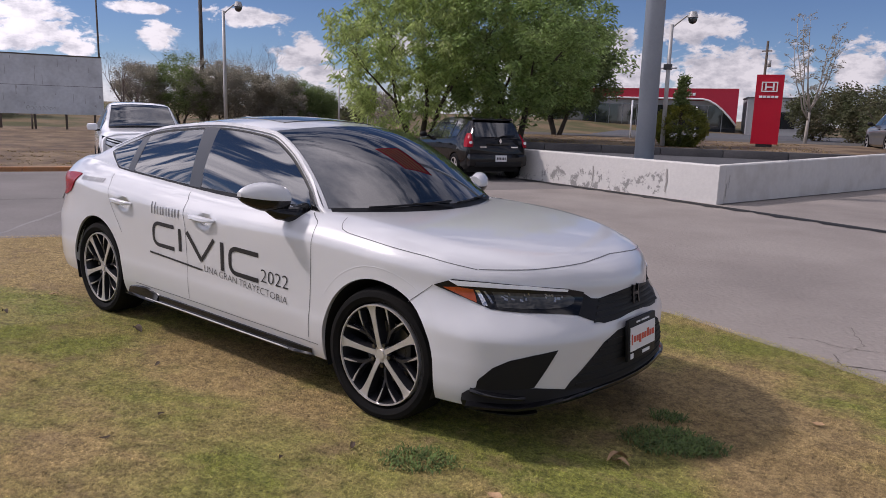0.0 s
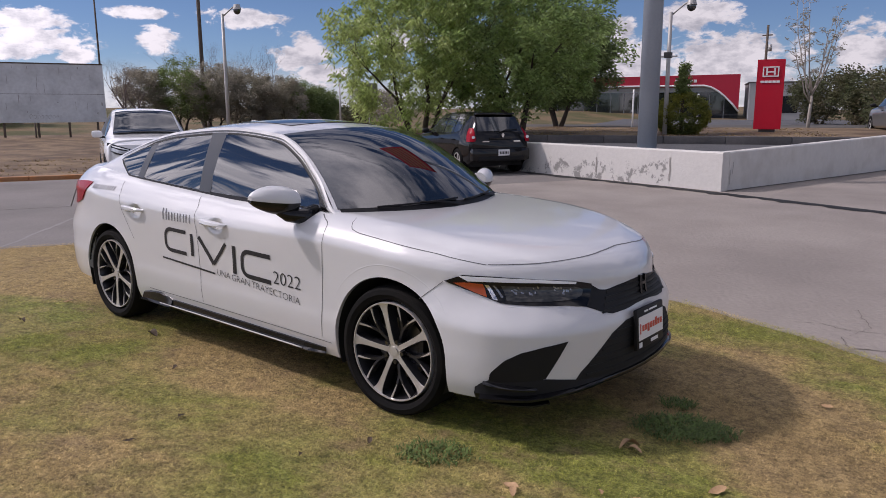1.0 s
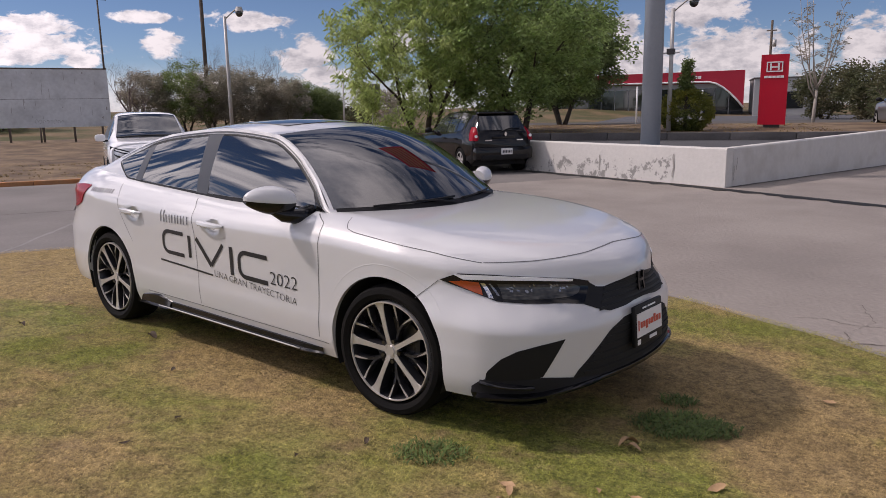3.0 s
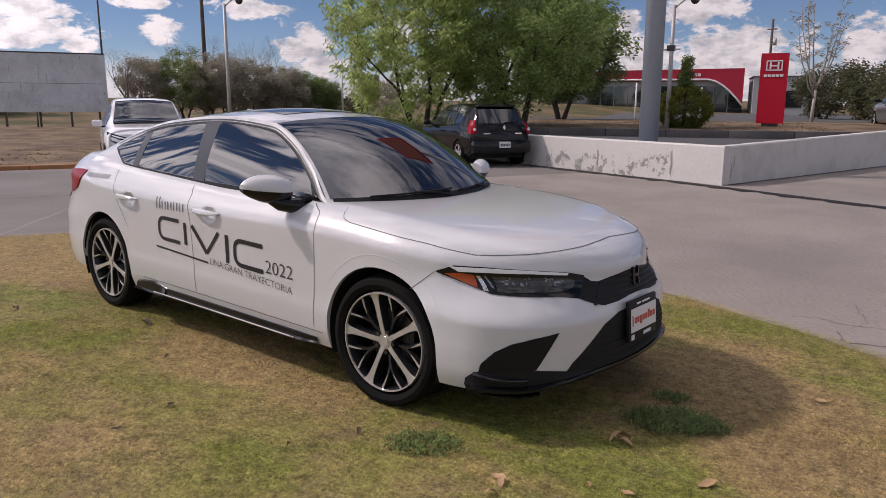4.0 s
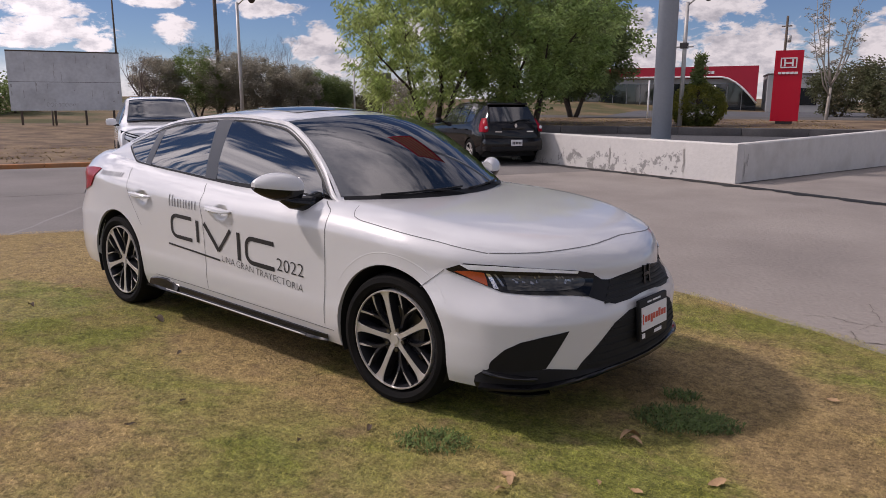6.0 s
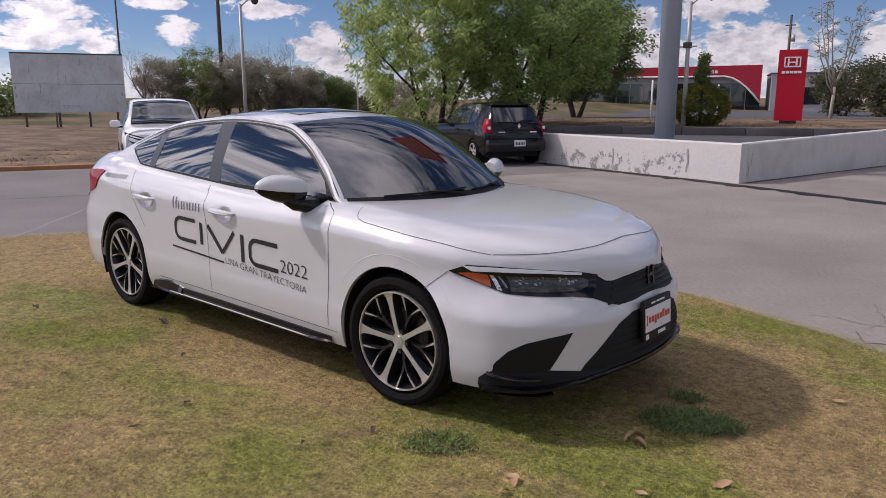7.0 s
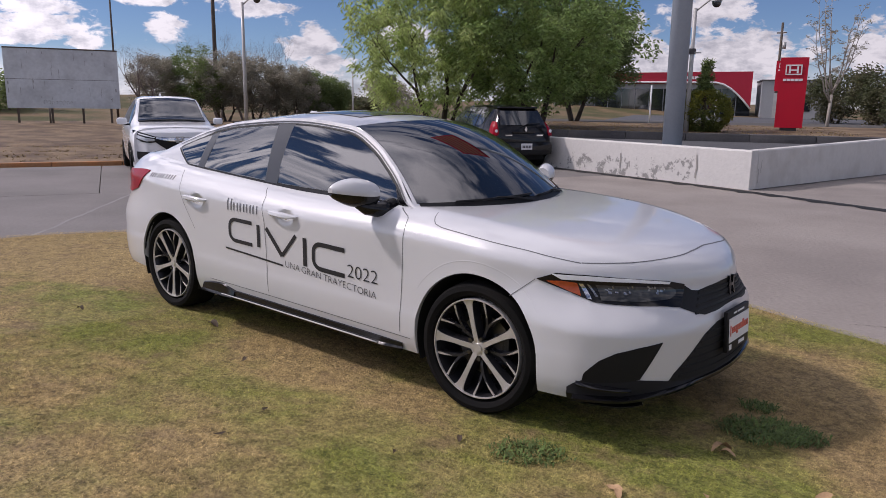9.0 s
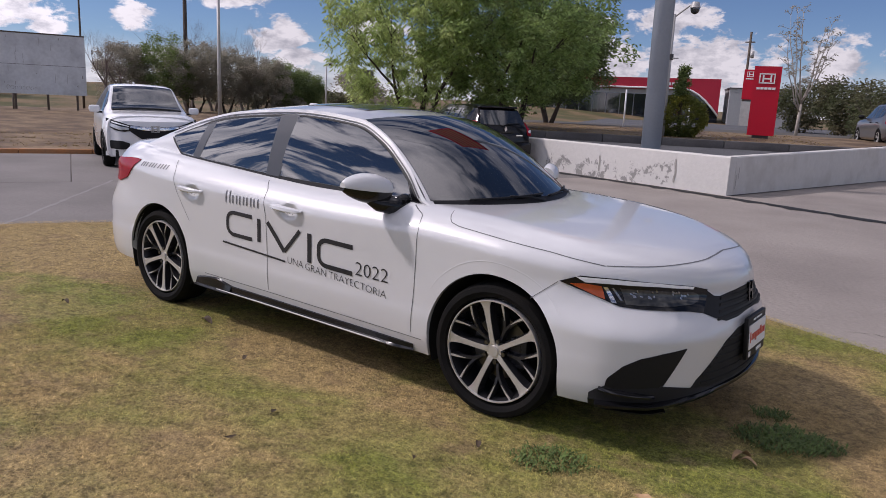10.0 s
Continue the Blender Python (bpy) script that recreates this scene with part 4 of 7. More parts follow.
G_BOT = [(-0.53, 0.600), (-0.42, 0.572), (-0.32, 0.552), (-0.2, 0.556), (-0.1, 0.566), (0, 0.570), (0.1, 0.566), (0.2, 0.556), (0.32, 0.552), (0.42, 0.572), (0.53, 0.600)]
grille = part("grille", strip(G_TOP, G_BOT, nose, 0.003, 0.02, 60, 8), BLACK, sedan, "black upper grille")
for k in range(4):
    z = 0.580 + 0.026 * k
    part("slat", strip([(-0.40 + 0.80 * i / 20, z + 0.006 - 0.012 * abs(i / 10 - 1) ** 2) for i in range(21)], [(-0.40 + 0.80 * i / 20, z - 0.006 - 0.012 * abs(i / 10 - 1) ** 2) for i in range(21)], nose, 0.008, 0.012, 40, 3), DARK, grille)
badge = bmesh.new()
for u0, u1, z0, z1 in ((-0.046, -0.028, 0.606, 0.694), (0.028, 0.046, 0.606, 0.694), (-0.028, 0.028, 0.645, 0.660)):
    strip([(u0, z1), (u1, z1)], [(u0, z0), (u1, z0)], nose, 0.013, 0.012, 4, 3, badge)
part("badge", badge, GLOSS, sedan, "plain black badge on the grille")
L_TOP = [(-0.50, 0.315), (-0.40, 0.395), (-0.30, 0.470), (-0.20, 0.508), (0, 0.522), (0.20, 0.508), (0.30, 0.470), (0.40, 0.395), (0.50, 0.315)]
L_BOT = [(-0.525, 0.282), (-0.40, 0.278), (-0.30, 0.276), (-0.20, 0.275), (0, 0.275), (0.20, 0.275), (0.30, 0.276), (0.40, 0.278), (0.525, 0.282)]
intake = part("lower_intake", strip(L_TOP, L_BOT, nose, 0.003, 0.02, 60, 10), DARK, sedan, "black lower intake mesh")
for k in range(6):
    z = 0.30 + 0.034 * k
    w = min(0.47, interp([(0.28, 0.50), (0.315, 0.48), (0.395, 0.385), (0.47, 0.285), (0.508, 0.19)], z))
    part("slat", strip([(-w + 2 * w * i / 20, z + 0.005) for i in range(21)], [(-w + 2 * w * i / 20, z - 0.006) for i in range(21)], nose, 0.007, 0.012, 40, 3), DARK, intake)
PL = Matrix.Translation((0.948, -0.01, 0.452)) @ Matrix.Rotation(radians(-4), 4, "Y")
plate = part("plate_holder", boxed(-0.012, 0.008, -0.150, 0.150, -0.098, 0.098, 0.006), BLACK, sedan, "black plate holder with a white dealer card")
plate.matrix_local = PL
part("card", boxed(0.009, 0.013, -0.136, 0.136, -0.052, 0.062, 0.001), PLATE_W, plate, "white card with red print", False)
for y0, y1, z0, z1 in [(-0.105 + 0.029 * k, -0.105 + 0.029 * k + 0.020, (-0.022 if k == 2 else -0.010), (0.030 if k == 5 else 0.018)) for k in range(8)] + [(-0.128, -0.120, -0.02, 0.03)]:
    part("print_bar", boxed(0.0135, 0.0155, y0, y1, z0, z1), PLATE_R, plate, "red print bar", False)
for y0, y1, z0, z1 in ((-0.07, -0.03, 0.076, 0.084), (-0.015, 0.07, 0.076, 0.084), (0.0, 0.08, -0.084, -0.068), (-0.13, -0.10, -0.088, -0.064)):
    part("print_bar", boxed(0.0085, 0.011, y0, y1, z0, z1), WHITE_S, plate, "white print bar", False)

# skirts, handles, mirrors, tail lamps, aerial
for s in (-1, 1):
    surf = flank if s < 0 else (lambda x, z, o=0.0: tub(u_at_x(x), z, o))
    skirt = bmesh.new()
    rows = []
    for i in range(31):
        x = -0.46 - (2.22 - 0.46) * i / 30
        k = 1.0 if 0.06 < i / 30 < 0.9 else (0.35 + 0.65 * min(i / 30 / 0.06, (1 - i / 30) / 0.1))
        zt = 0.248 + 0.02 * (i / 30)
        rows.append([surf(x, zt, -0.002), surf(x, zt - 0.003, 0.010 * k), surf(x, 0.223 + 0.012 * (i / 30), 0.024 * k), surf(x, 0.214 + 0.01 * (i / 30), 0.046 * k), surf(x, 0.205 + 0.01 * (i / 30), 0.046 * k), surf(x, 0.198, 0.0)])
    grid(skirt, rows)
    bmesh.ops.recalc_face_normals(skirt, faces=skirt.faces)
    sk = part("side_skirt", skirt, GLOSS, sedan, "gloss black side skirt")
    # pale tube paints in the highlight along the gloss skirt
    edge = bmesh.new()
    tube(edge, [surf(x, 0.2255 + 0.012 * (-(x + 0.46) / 1.76) - 0.008, 0.042) for x in XS(-0.62, -2.05, 24)], 0.004, 6)
    part("skirt_glint", edge, GALV, sk, "bright line for the skirt's highlight")
    flick = bmesh.new()
    grid(flick, [[surf(x, z, o) for z, o in ((zt, 0.0), (zt - 0.006, 0.014), (0.232, 0.034), (0.222, 0.058), (0.208, 0.0))] for x, zt in ((-2.28, 0.27), (-2.20, 0.285), (-2.12, 0.292), (-2.06, 0.295), (-2.0, 0.280), (-1.93, 0.265))])
    bmesh.ops.recalc_face_normals(flick, faces=flick.faces)
    part("skirt_fin", flick, GLOSS, sk)
    even = sheer(s)
    for xc, zc in ((-1.42, 0.818), (-2.35, 0.828)):
        bm = bmesh.new()
        rows = []
        for i in range(13):
            a = i / 12
            x = xc + 0.135 - 0.27 * a
            w = math.sin(math.pi * min(1, max(0, a * 0.94 + 0.03))) ** 0.4
            o = 0.012 + 0.034 * math.sin(math.pi * a) ** 0.5
            zz = zc + 0.010 * (a - 0.5)
            rows.append([even(x, zz + 0.016 * w, o - 0.022), even(x, zz + 0.014 * w, o - 0.004), even(x, zz + 0.009 * w, o), even(x, zz - 0.008 * w, o), even(x, zz - 0.013 * w, o - 0.004), even(x, zz - 0.015 * w, o - 0.022)])
        grid(bm, rows, False)
        bmesh.ops.recalc_face_normals(bm, faces=bm.faces)
        hd = part("door_handle", bm, PAINT, sedan, "body coloured door handle")
        part("handle_edge", line_on([(xc + 0.10 - 0.2 * k / 8, zc - 0.0155 + 0.010 * (k / 8 - 0.5)) for k in range(9)], even, 0.004, 0.030, 20), CHROME, hd, "thin bright line along the handle")
    # mirror
    def mirror_skin(a, t, k=1.0):
        w = (0.10 + 0.92 * math.sin(math.pi * (0.18 + 0.80 * a)) ** 0.55) * k
        hx, hz = 0.085 * w * (1.0 - 0.15 * a), 0.074 * w
        cx, cz = math.cos(t), math.sin(t)
        return (-0.715 - 0.075 * a + hx * cx * (1.0 if cx > 0 else 0.55), s * (0.825 + 0.225 * a), 1.004 + 0.014 * a + hz * cz * (1.0 if cz > 0 else 1.22 - 0.40 * a))

    mir, low = bmesh.new(), bmesh.new()
    grid(mir, [[mirror_skin(i / 18, radians(-9 + 198 * k / 20)) for k in range(21)] for i in range(19)])
    grid(low, [[mirror_skin(i / 18, radians(189 + 162 * k / 14), 0.965) for k in range(15)] for i in range(19)])
    for piece, a0, a1, k in ((mir, -9, 189, 1.0), (low, 189, 351, 0.965)):
        for a in (0.0, 1.0):
            piece.faces.new([piece.verts.new(mirror_skin(a, radians(a0 + (a1 - a0) * j / 16), k)) for j in range(17)])
        bmesh.ops.remove_doubles(piece, verts=piece.verts, dist=1e-4)
        bmesh.ops.recalc_face_normals(piece, faces=piece.faces)
    mirror = part("mirror", mir, PAINT, sedan, "white door mirror with black lower half")
    part("mirror_base", low, GLOSS, mirror, "black mirror underside")
    stem = bmesh.new()
    tube(stem, [(-0.66, s * 0.715, 0.930), (-0.68, s * 0.79, 0.915), (-0.71, s * 0.87, 0.93), (-0.735, s * 0.91, 0.960)], [0.05, 0.045, 0.038, 0.03], 10)
    part("mirror_stem", stem, GLOSS, mirror, "black mirror foot")
    glass = boxed(-0.006, 0.006, -0.06, 0.06, -0.042, 0.042, 0.004)
    gl = part("mirror_glass", glass, CHROME, mirror)
    gl.matrix_local = Matrix.Translation((-0.792, s * 0.935, 1.008))
    # sail panel in front of the front window
    part("sail_panel", strip([rail(-0.655, 0.04), rail(-0.585, 0.035)], [belt(-0.605, 0.012), belt(-0.545, 0.012)], (cabin_r if s < 0 else (lambda x, z, o=0.0: cabin(x, z, o))), 0.006, 0.012, 6, 5), GLOSS, sedan, "black mirror sail")
    # tail lamp
    uu = lambda x: u_at_x(x)
    tl = (lambda u, z, o=0.0: tub(-u, z, o)) if s < 0 else (lambda u, z, o=0.0: tub(u, z, o))
    part("tail_lamp", strip([(4.53, 0.965), (4.62, 0.968), (4.72, 0.965), (4.86, 0.955), (5.0, 0.95), (5.2, 0.945)], [(4.53, 0.955), (4.62, 0.885), (4.70, 0.825), (4.86, 0.785), (5.0, 0.79), (5.2, 0.80)], tl, 0.008, 0.02, 24, 8), REDLENS, sedan, "red wraparound tail lamp")
    # wheel wells
    for xc in (0.0, REAR_X):
        well = bmesh.new()
        grid(well, [[(xc + (ARCH_R - 0.002) * math.cos(t), s * y, AXLE_Z + (ARCH_R - 0.002) * math.sin(t)) for y in (0.52, 0.70, 0.845)] for t in [radians(-22 + 224 * k / 30) for k in range(31)]])
        grid(well, [[(xc + r * math.cos(t), s * 0.52, AXLE_Z + r * math.sin(t)) for r in (0.01, ARCH_R)] for t in [radians(-22 + 224 * k / 30) for k in range(31)]])
        part("wheel_well", well, DARK, sedan, "black wheel well liner")
aer = bmesh.new()
bmesh.ops.create_cone(aer, cap_ends=True, segments=12, radius1=0.04, radius2=0.02, depth=0.03, matrix=Matrix.Translation((-2.15, 0, 1.397)) @ Matrix.Diagonal((1.6, 0.5, 1, 1)))
part("roof_aerial", aer, PAINT, sedan, "white shark fin aerial")


def build_wheel():
    """Five double spokes, machined faces on dark pockets; the axle along y, outside at -y."""
    bm = bmesh.new()
    grid(bm, [[(r * math.cos(t), y, r * math.sin(t)) for r, y in ((0.246, 0.075), (0.247, 0.004), (0.2445, -0.002), (0.2395, -0.002), (0.2375, 0.007))] for t in [2 * math.pi * k / 64 for k in range(64)]], True)
    bmesh.ops.recalc_face_normals(bm, faces=bm.faces)
    w = part("wheel", bm, ALLOY, sedan, "five spoke alloy wheel with low profile tyre")
    bm = bmesh.new()
    grid(bm, [[(r * math.cos(t), y, r * math.sin(t)) for r, y in ((0.2385, 0.006), (0.230, 0.03), (0.220, 0.08), (0.213, 0.20))] for t in [2 * math.pi * k / 64 for k in range(64)]], True)
    bmesh.ops.recalc_face_normals(bm, faces=bm.faces)
    part("barrel", bm, ALLOY_DK, w, "dark wheel barrel")
    prof = [(0.245, 0.06), (0.262, 0.0), (0.285, -0.012), (0.308, -0.006), (0.321, 0.02), (0.325, 0.05), (0.325, 0.17), (0.320, 0.20), (0.30, 0.222), (0.245, 0.215)]
    bm = bmesh.new()
    grid(bm, [[(r * math.cos(t), y, r * math.sin(t)) for r, y in prof] for t in [2 * math.pi * k / 64 for k in range(64)]], True)
    bmesh.ops.recalc_face_normals(bm, faces=bm.faces)
    part("tyre", bm, RUBBER, w, "black low profile tyre")
    bm = bmesh.new()
    for k in range(4):
        grid(bm, [[(r * math.cos(t), y, r * math.sin(t)) for r, y in ((0.3253, 0.065 + 0.038 * k - 0.004), (0.3215, 0.065 + 0.038 * k), (0.3253, 0.065 + 0.038 * k + 0.004))] for t in [2 * math.pi * j / 64 for j in range(64)]], True)
    part("tread_groove", bm, DARK, w)
    # added black disc stands for the shade inside the wheel
    bm = bmesh.new()
    bmesh.ops.create_cone(bm, cap_ends=True, segments=40, radius1=0.225, radius2=0.225, depth=0.01, matrix=Matrix.Translation((0, 0.16, 0)) @ Matrix.Rotation(radians(90), 4, "X"))
    part("wheel_back", bm, DARK, w)
    bm = bmesh.new()
    bmesh.ops.create_cone(bm, cap_ends=True, segments=40, radius1=0.148, radius2=0.148, depth=0.022, matrix=Matrix.Translation((0, 0.10, 0)) @ Matrix.Rotation(radians(90), 4, "X"))
    part("brake_disc", bm, STEEL, w, "grey brake disc")
    part("caliper", boxed(0.06, 0.15, 0.06, 0.10, -0.07, 0.07, 0.012), ALLOY_DK, w)

    def spoke(bm, pts, y0, y1, thick, wing=1.25):
        """A bar along (radius, angle, width) points, its front from y0 at the hub to y1 at the rim."""
        n = len(pts)
        rows = []
        for i, (r, a, wd) in enumerate(pts):
            f = i / (n - 1)
            c = Vector((r * math.cos(a), 0, r * math.sin(a)))
            j0, j1 = max(i - 1, 0), min(i + 1, n - 1)
            d = Vector((pts[j1][0] * math.cos(pts[j1][1]) - pts[j0][0] * math.cos(pts[j0][1]), 0, pts[j1][0] * math.sin(pts[j1][1]) - pts[j0][0] * math.sin(pts[j0][1]))).normalized()
            o = Vector((-d.z, 0, d.x)) * wd / 2
            y, b = Vector((0, y0 + (y1 - y0) * f**0.7, 0)), Vector((0, thick, 0))
            rows.append([c - o * wing + y + b, c - o + y + Vector((0, 0.003, 0)), c - o * 0.88 + y, c + o * 0.88 + y, c + o + y + Vector((0, 0.003, 0)), c + o * wing + y + b])
        grid(bm, rows)
        bmesh.ops.recalc_face_normals(bm, faces=bm.faces)
        return bm

    for k in range(5):
        a = radians(31 + 72 * k)
        # straight machined spoke that flares into the rim
        part("spoke", spoke(bmesh.new(), [(0.030, a, 0.030), (0.060, a, 0.026), (0.10, a, 0.025), (0.15, a, 0.027), (0.19, a, 0.032), (0.215, a, 0.040), (0.232, a, 0.056), (0.240, a, 0.074)], 0.020, 0.003, 0.0, 1.0), ALLOY, w, "machined silver spoke", False)
        part("spoke_flank", spoke(bmesh.new(), [(0.030, a, 0.031), (0.060, a, 0.027), (0.10, a, 0.026), (0.15, a, 0.028), (0.19, a, 0.033), (0.215, a, 0.041), (0.238, a, 0.060)], 0.0235, 0.0065, 0.05, 1.35), ALLOY_DK, w, "dark painted flank of the spoke", False)
        b = a + radians(36)
        part("side_spoke", spoke(bmesh.new(), [(0.050, b, 0.018), (0.09, b, 0.015), (0.135, b, 0.022)], 0.040, 0.026, 0.03, 1.3), ALLOY_DK, w, "dark grey forked spoke", False)
        for sgn in (-1, 1):
            part("side_spoke", spoke(bmesh.new(), [(0.125, b + sgn * 0.02, 0.014), (0.16, b + sgn * 0.10, 0.014), (0.20, b + sgn * 0.19, 0.015), (0.238, b + sgn * 0.26, 0.018)], 0.027, 0.010, 0.035, 1.3), ALLOY_DK, w, "dark grey forked spoke", False)
            part("spoke_edge", spoke(bmesh.new(), [(0.165, b + sgn * 0.105, 0.002), (0.20, b + sgn * 0.185, 0.008), (0.236, b + sgn * 0.255, 0.012)], 0.017, 0.007, 0.004, 1.0), ALLOY, w, "", False)
    bm = bmesh.new()
    bmesh.ops.create_cone(bm, cap_ends=True, segments=28, radius1=0.044, radius2=0.040, depth=0.03, matrix=Matrix.Translation((0, 0.036, 0)) @ Matrix.Rotation(radians(90), 4, "X"))
    part("hub", bm, ALLOY, w, "", False)
    bm = bmesh.new()
    bmesh.ops.create_cone(bm, cap_ends=True, segments=28, radius1=0.020, radius2=0.024, depth=0.008, matrix=Matrix.Translation((0, 0.0185, 0)) @ Matrix.Rotation(radians(90), 4, "X"))
    part("centre_cap", bm, ALLOY, w, "plain silver centre cap", False)
    for k in range(5):
        a = radians(67 + 72 * k)
        bm = bmesh.new()
        bmesh.ops.create_cone(bm, cap_ends=True, segments=6, radius1=0.010, radius2=0.011, depth=0.03, matrix=Matrix.Translation((0.053 * math.cos(a), 0.028, 0.053 * math.sin(a))) @ Matrix.Rotation(radians(90), 4, "X"))
        part("wheel_nut", bm, STEEL, w, "", False)
    return w


wheel = build_wheel()


def set_wheel(w, x, s):
    steer = 3.5 if x > -1 else 0.0
    w.matrix_local = Matrix.Translation((x + (0.010 if x > -1 else 0), s * 0.843, AXLE_Z - 0.004)) @ Matrix.Rotation(radians(steer + (180 if s > 0 else 0)), 4, "Z") @ Matrix.Rotation(radians(0 if x > -1 else -24), 4, "Y")
    return w


# lettering on the right doors
def on_door(bm, x, z, slope=0.0, out=0.003):
    for v in bm.verts:
        v.co = Vector(flank(x + v.co.x, z + v.co.y + slope * v.co.x, out))
    return bm


def bar_shape(pts, width):
    """A stroke of even width through points in the plane."""
    bm = bmesh.new()
    rows = []
    for i, p in enumerate(pts):
        a, b = Vector(pts[max(i - 1, 0)]), Vector(pts[min(i + 1, len(pts) - 1)])
        d = (b - a).normalized()
        o = Vector((-d.y, d.x)) * width / 2
        rows.append([(p[0] - o.x, p[1] - o.y, 0), (p[0] + o.x, p[1] + o.y, 0)])
    grid(bm, rows)
    return bm


# the model mark as plain bars, brackets and a wedge in its own black
def bracket(w, h, r=0.05):
    pts = [(w, h)] + [(r * 1.3 - r * 1.3 * math.sin(t), h - r + r * math.cos(t)) for t in [math.pi / 2 * k / 6 for k in range(7)]]
    pts += [(r * 1.3 - r * 1.3 * math.cos(t), r - r * math.sin(t)) for t in [math.pi / 2 * k / 6 for k in range(7)]] + [(w, 0)]
    return pts


def along(pts, n):
    return [tuple(p)[:2] for p in resample([(*p, 0) for p in pts], n)]


for x, z, pts, w in ((-1.960, 0.600, bracket(0.235, 0.135), 0.024), (-1.660, 0.588, along([(0, 0), (-0.002, 0.138)], 8), 0.030), (-1.583, 0.571, along([(0, 0.146), (0.149, 0.0)], 10), 0.030), (-1.583, 0.571, along([(0.149, 0.0), (0.280, 0.142)], 10), 0.024),
                     (-1.222, 0.537, along([(0, 0), (-0.002, 0.165)], 8), 0.032), (-1.148, 0.542, bracket(0.262, 0.142), 0.026)):
    part("mark_bar", on_door(bar_shape(pts, w), x, z, -0.03), VINYL, sedan, "black vinyl mark shape")
part("mark_bar", on_door(bar_shape(along([(0, 0), (0.582, 0)], 20), 0.011), -2.005, 0.541, -0.055), VINYL, sedan)
for k in range(5):
    tall = 0.074 if k in (0, 3) else 0.052
    for dx, h in ((0.0, tall if k != 3 else 0.052), (0.036, 0.052 if k else tall)):
        part("mark_bar", on_door(bar_shape(along([(0, 0), (0, h)], 6), 0.0085), -1.972 + 0.066 * k + dx, 0.790, -0.03, 0.003), VINYL_GREY, sedan, "grey vinyl mark shape")
part("year", on_door(writing("2022", 0.105, stretch=1.16, bold=-0.0014), -0.870, 0.534, -0.02), VINYL, sedan, "black vinyl year lettering")
for word, dx in (("UNA", 0.0), ("GRAN", 0.150), ("TRAYECTORIA", 0.344)):
    part("slogan_word", on_door(writing(word, 0.057, stretch=1.125, bold=-0.0009), -1.408 + dx, 0.505 - 0.075 * dx, -0.075), VINYL, sedan, "black vinyl slogan word")
for k in range(10):
    bx = -2.965 + 0.031 * k + (0.012 if k > 2 else 0) + (0.012 if k > 5 else 0)
    b = bar_shape(along([(0, 0), (0.005, 0.03)], 4), 0.013)
    on_door(b, bx, 0.925, 0.0)
    part("number_bar", b, VINYL_GREY, sedan, "small grey bar on the rear wing")
for x in (0.0, REAR_X):
    for s in (-1, 1):
        if x == 0.0 and s == -1:
            set_wheel(wheel, x, s)
        else:
            set_wheel(copy_thing(wheel, Matrix()), x, s)


# ---- ground ----
def lawn_z(x, y):
    """The lawn falls from the camera's side towards the drive."""
    base = interp([(-9.0, 0.0), (-6.0, 0.25), (-3.6, 0.20), (-1.9, 0.085), (-1.0, 0.012), (-0.89, 0.003), (0.0, -0.036), (0.9, -0.070), (1.6, -0.076), (2.6, -0.074), (5.0, -0.074)], y)
    far = min(1.0, max(0.0, (-4.0 - x) / 3.0))
    base = base * (1 - far) + far * (-0.09 + 0.35 * (base + 0.09))
    return base + 0.010 * noise.noise((x * 1.3, y * 1.3, 0)) + 0.005 * noise.noise((x * 5, y * 5, 3))


LAWN_EDGE = [(-7.2, -9.0), (-7.0, -3.0), (-6.88, -0.3), (-6.62, 0.22), (-6.3, 0.85), (-5.0, 2.2), (-3.0, 3.1), (-1.2, 2.95), (0.05, 2.52), (0.44, 2.36), (0.92, 2.18), (1.4, 2.03), (1.8, 1.80), (2.6, 1.2), (4.0, -0.4), (5.2, -3.0), (6.0, -9.0)]


def inside(x, y, poly):
    c = False
    for (x0, y0), (x1, y1) in zip(poly, poly[1:] + poly[:1]):
        if (y0 > y) != (y1 > y) and x < (x1 - x0) * (y - y0) / (y1 - y0) + x0:
            c = not c
    return c


bm = bmesh.new()
bmesh.ops.create_grid(bm, x_segments=60, y_segments=60, size=1400)
for v in bm.verts:
    v.co.z = -0.16
solo("ground", bm, FIELD, "dry field reaching to the horizon", "ground", kind="structure")

EDGE = [tuple(p)[:2] for p in resample([(*p, 0) for p in LAWN_EDGE + LAWN_EDGE[:1]], 190)]
MID = (-0.6, -4.0)
bm = bmesh.new()
rows = []
for i, (x, y) in enumerate(EDGE):
    wob = 0.03 * noise.noise((x * 3, y * 3, 7))
    row = []
    for k in range(41):
        r = 0.008 if k == 1 else (1 - (1 - k / 40) ** 1.6)
        px, py = x + wob + (MID[0] - x) * r, y + wob + (MID[1] - y) * r
        row.append((px, py, -0.17 if k == 0 else lawn_z(px, py) - (0.012 if k == 1 else 0.0)))
    rows.append(row)
grid(bm, rows)
bmesh.ops.recalc_face_normals(bm, faces=bm.faces)
solo("lawn", bm, LAWN, "short dry yellow green lawn with bare patches", "lawn", kind="structure")


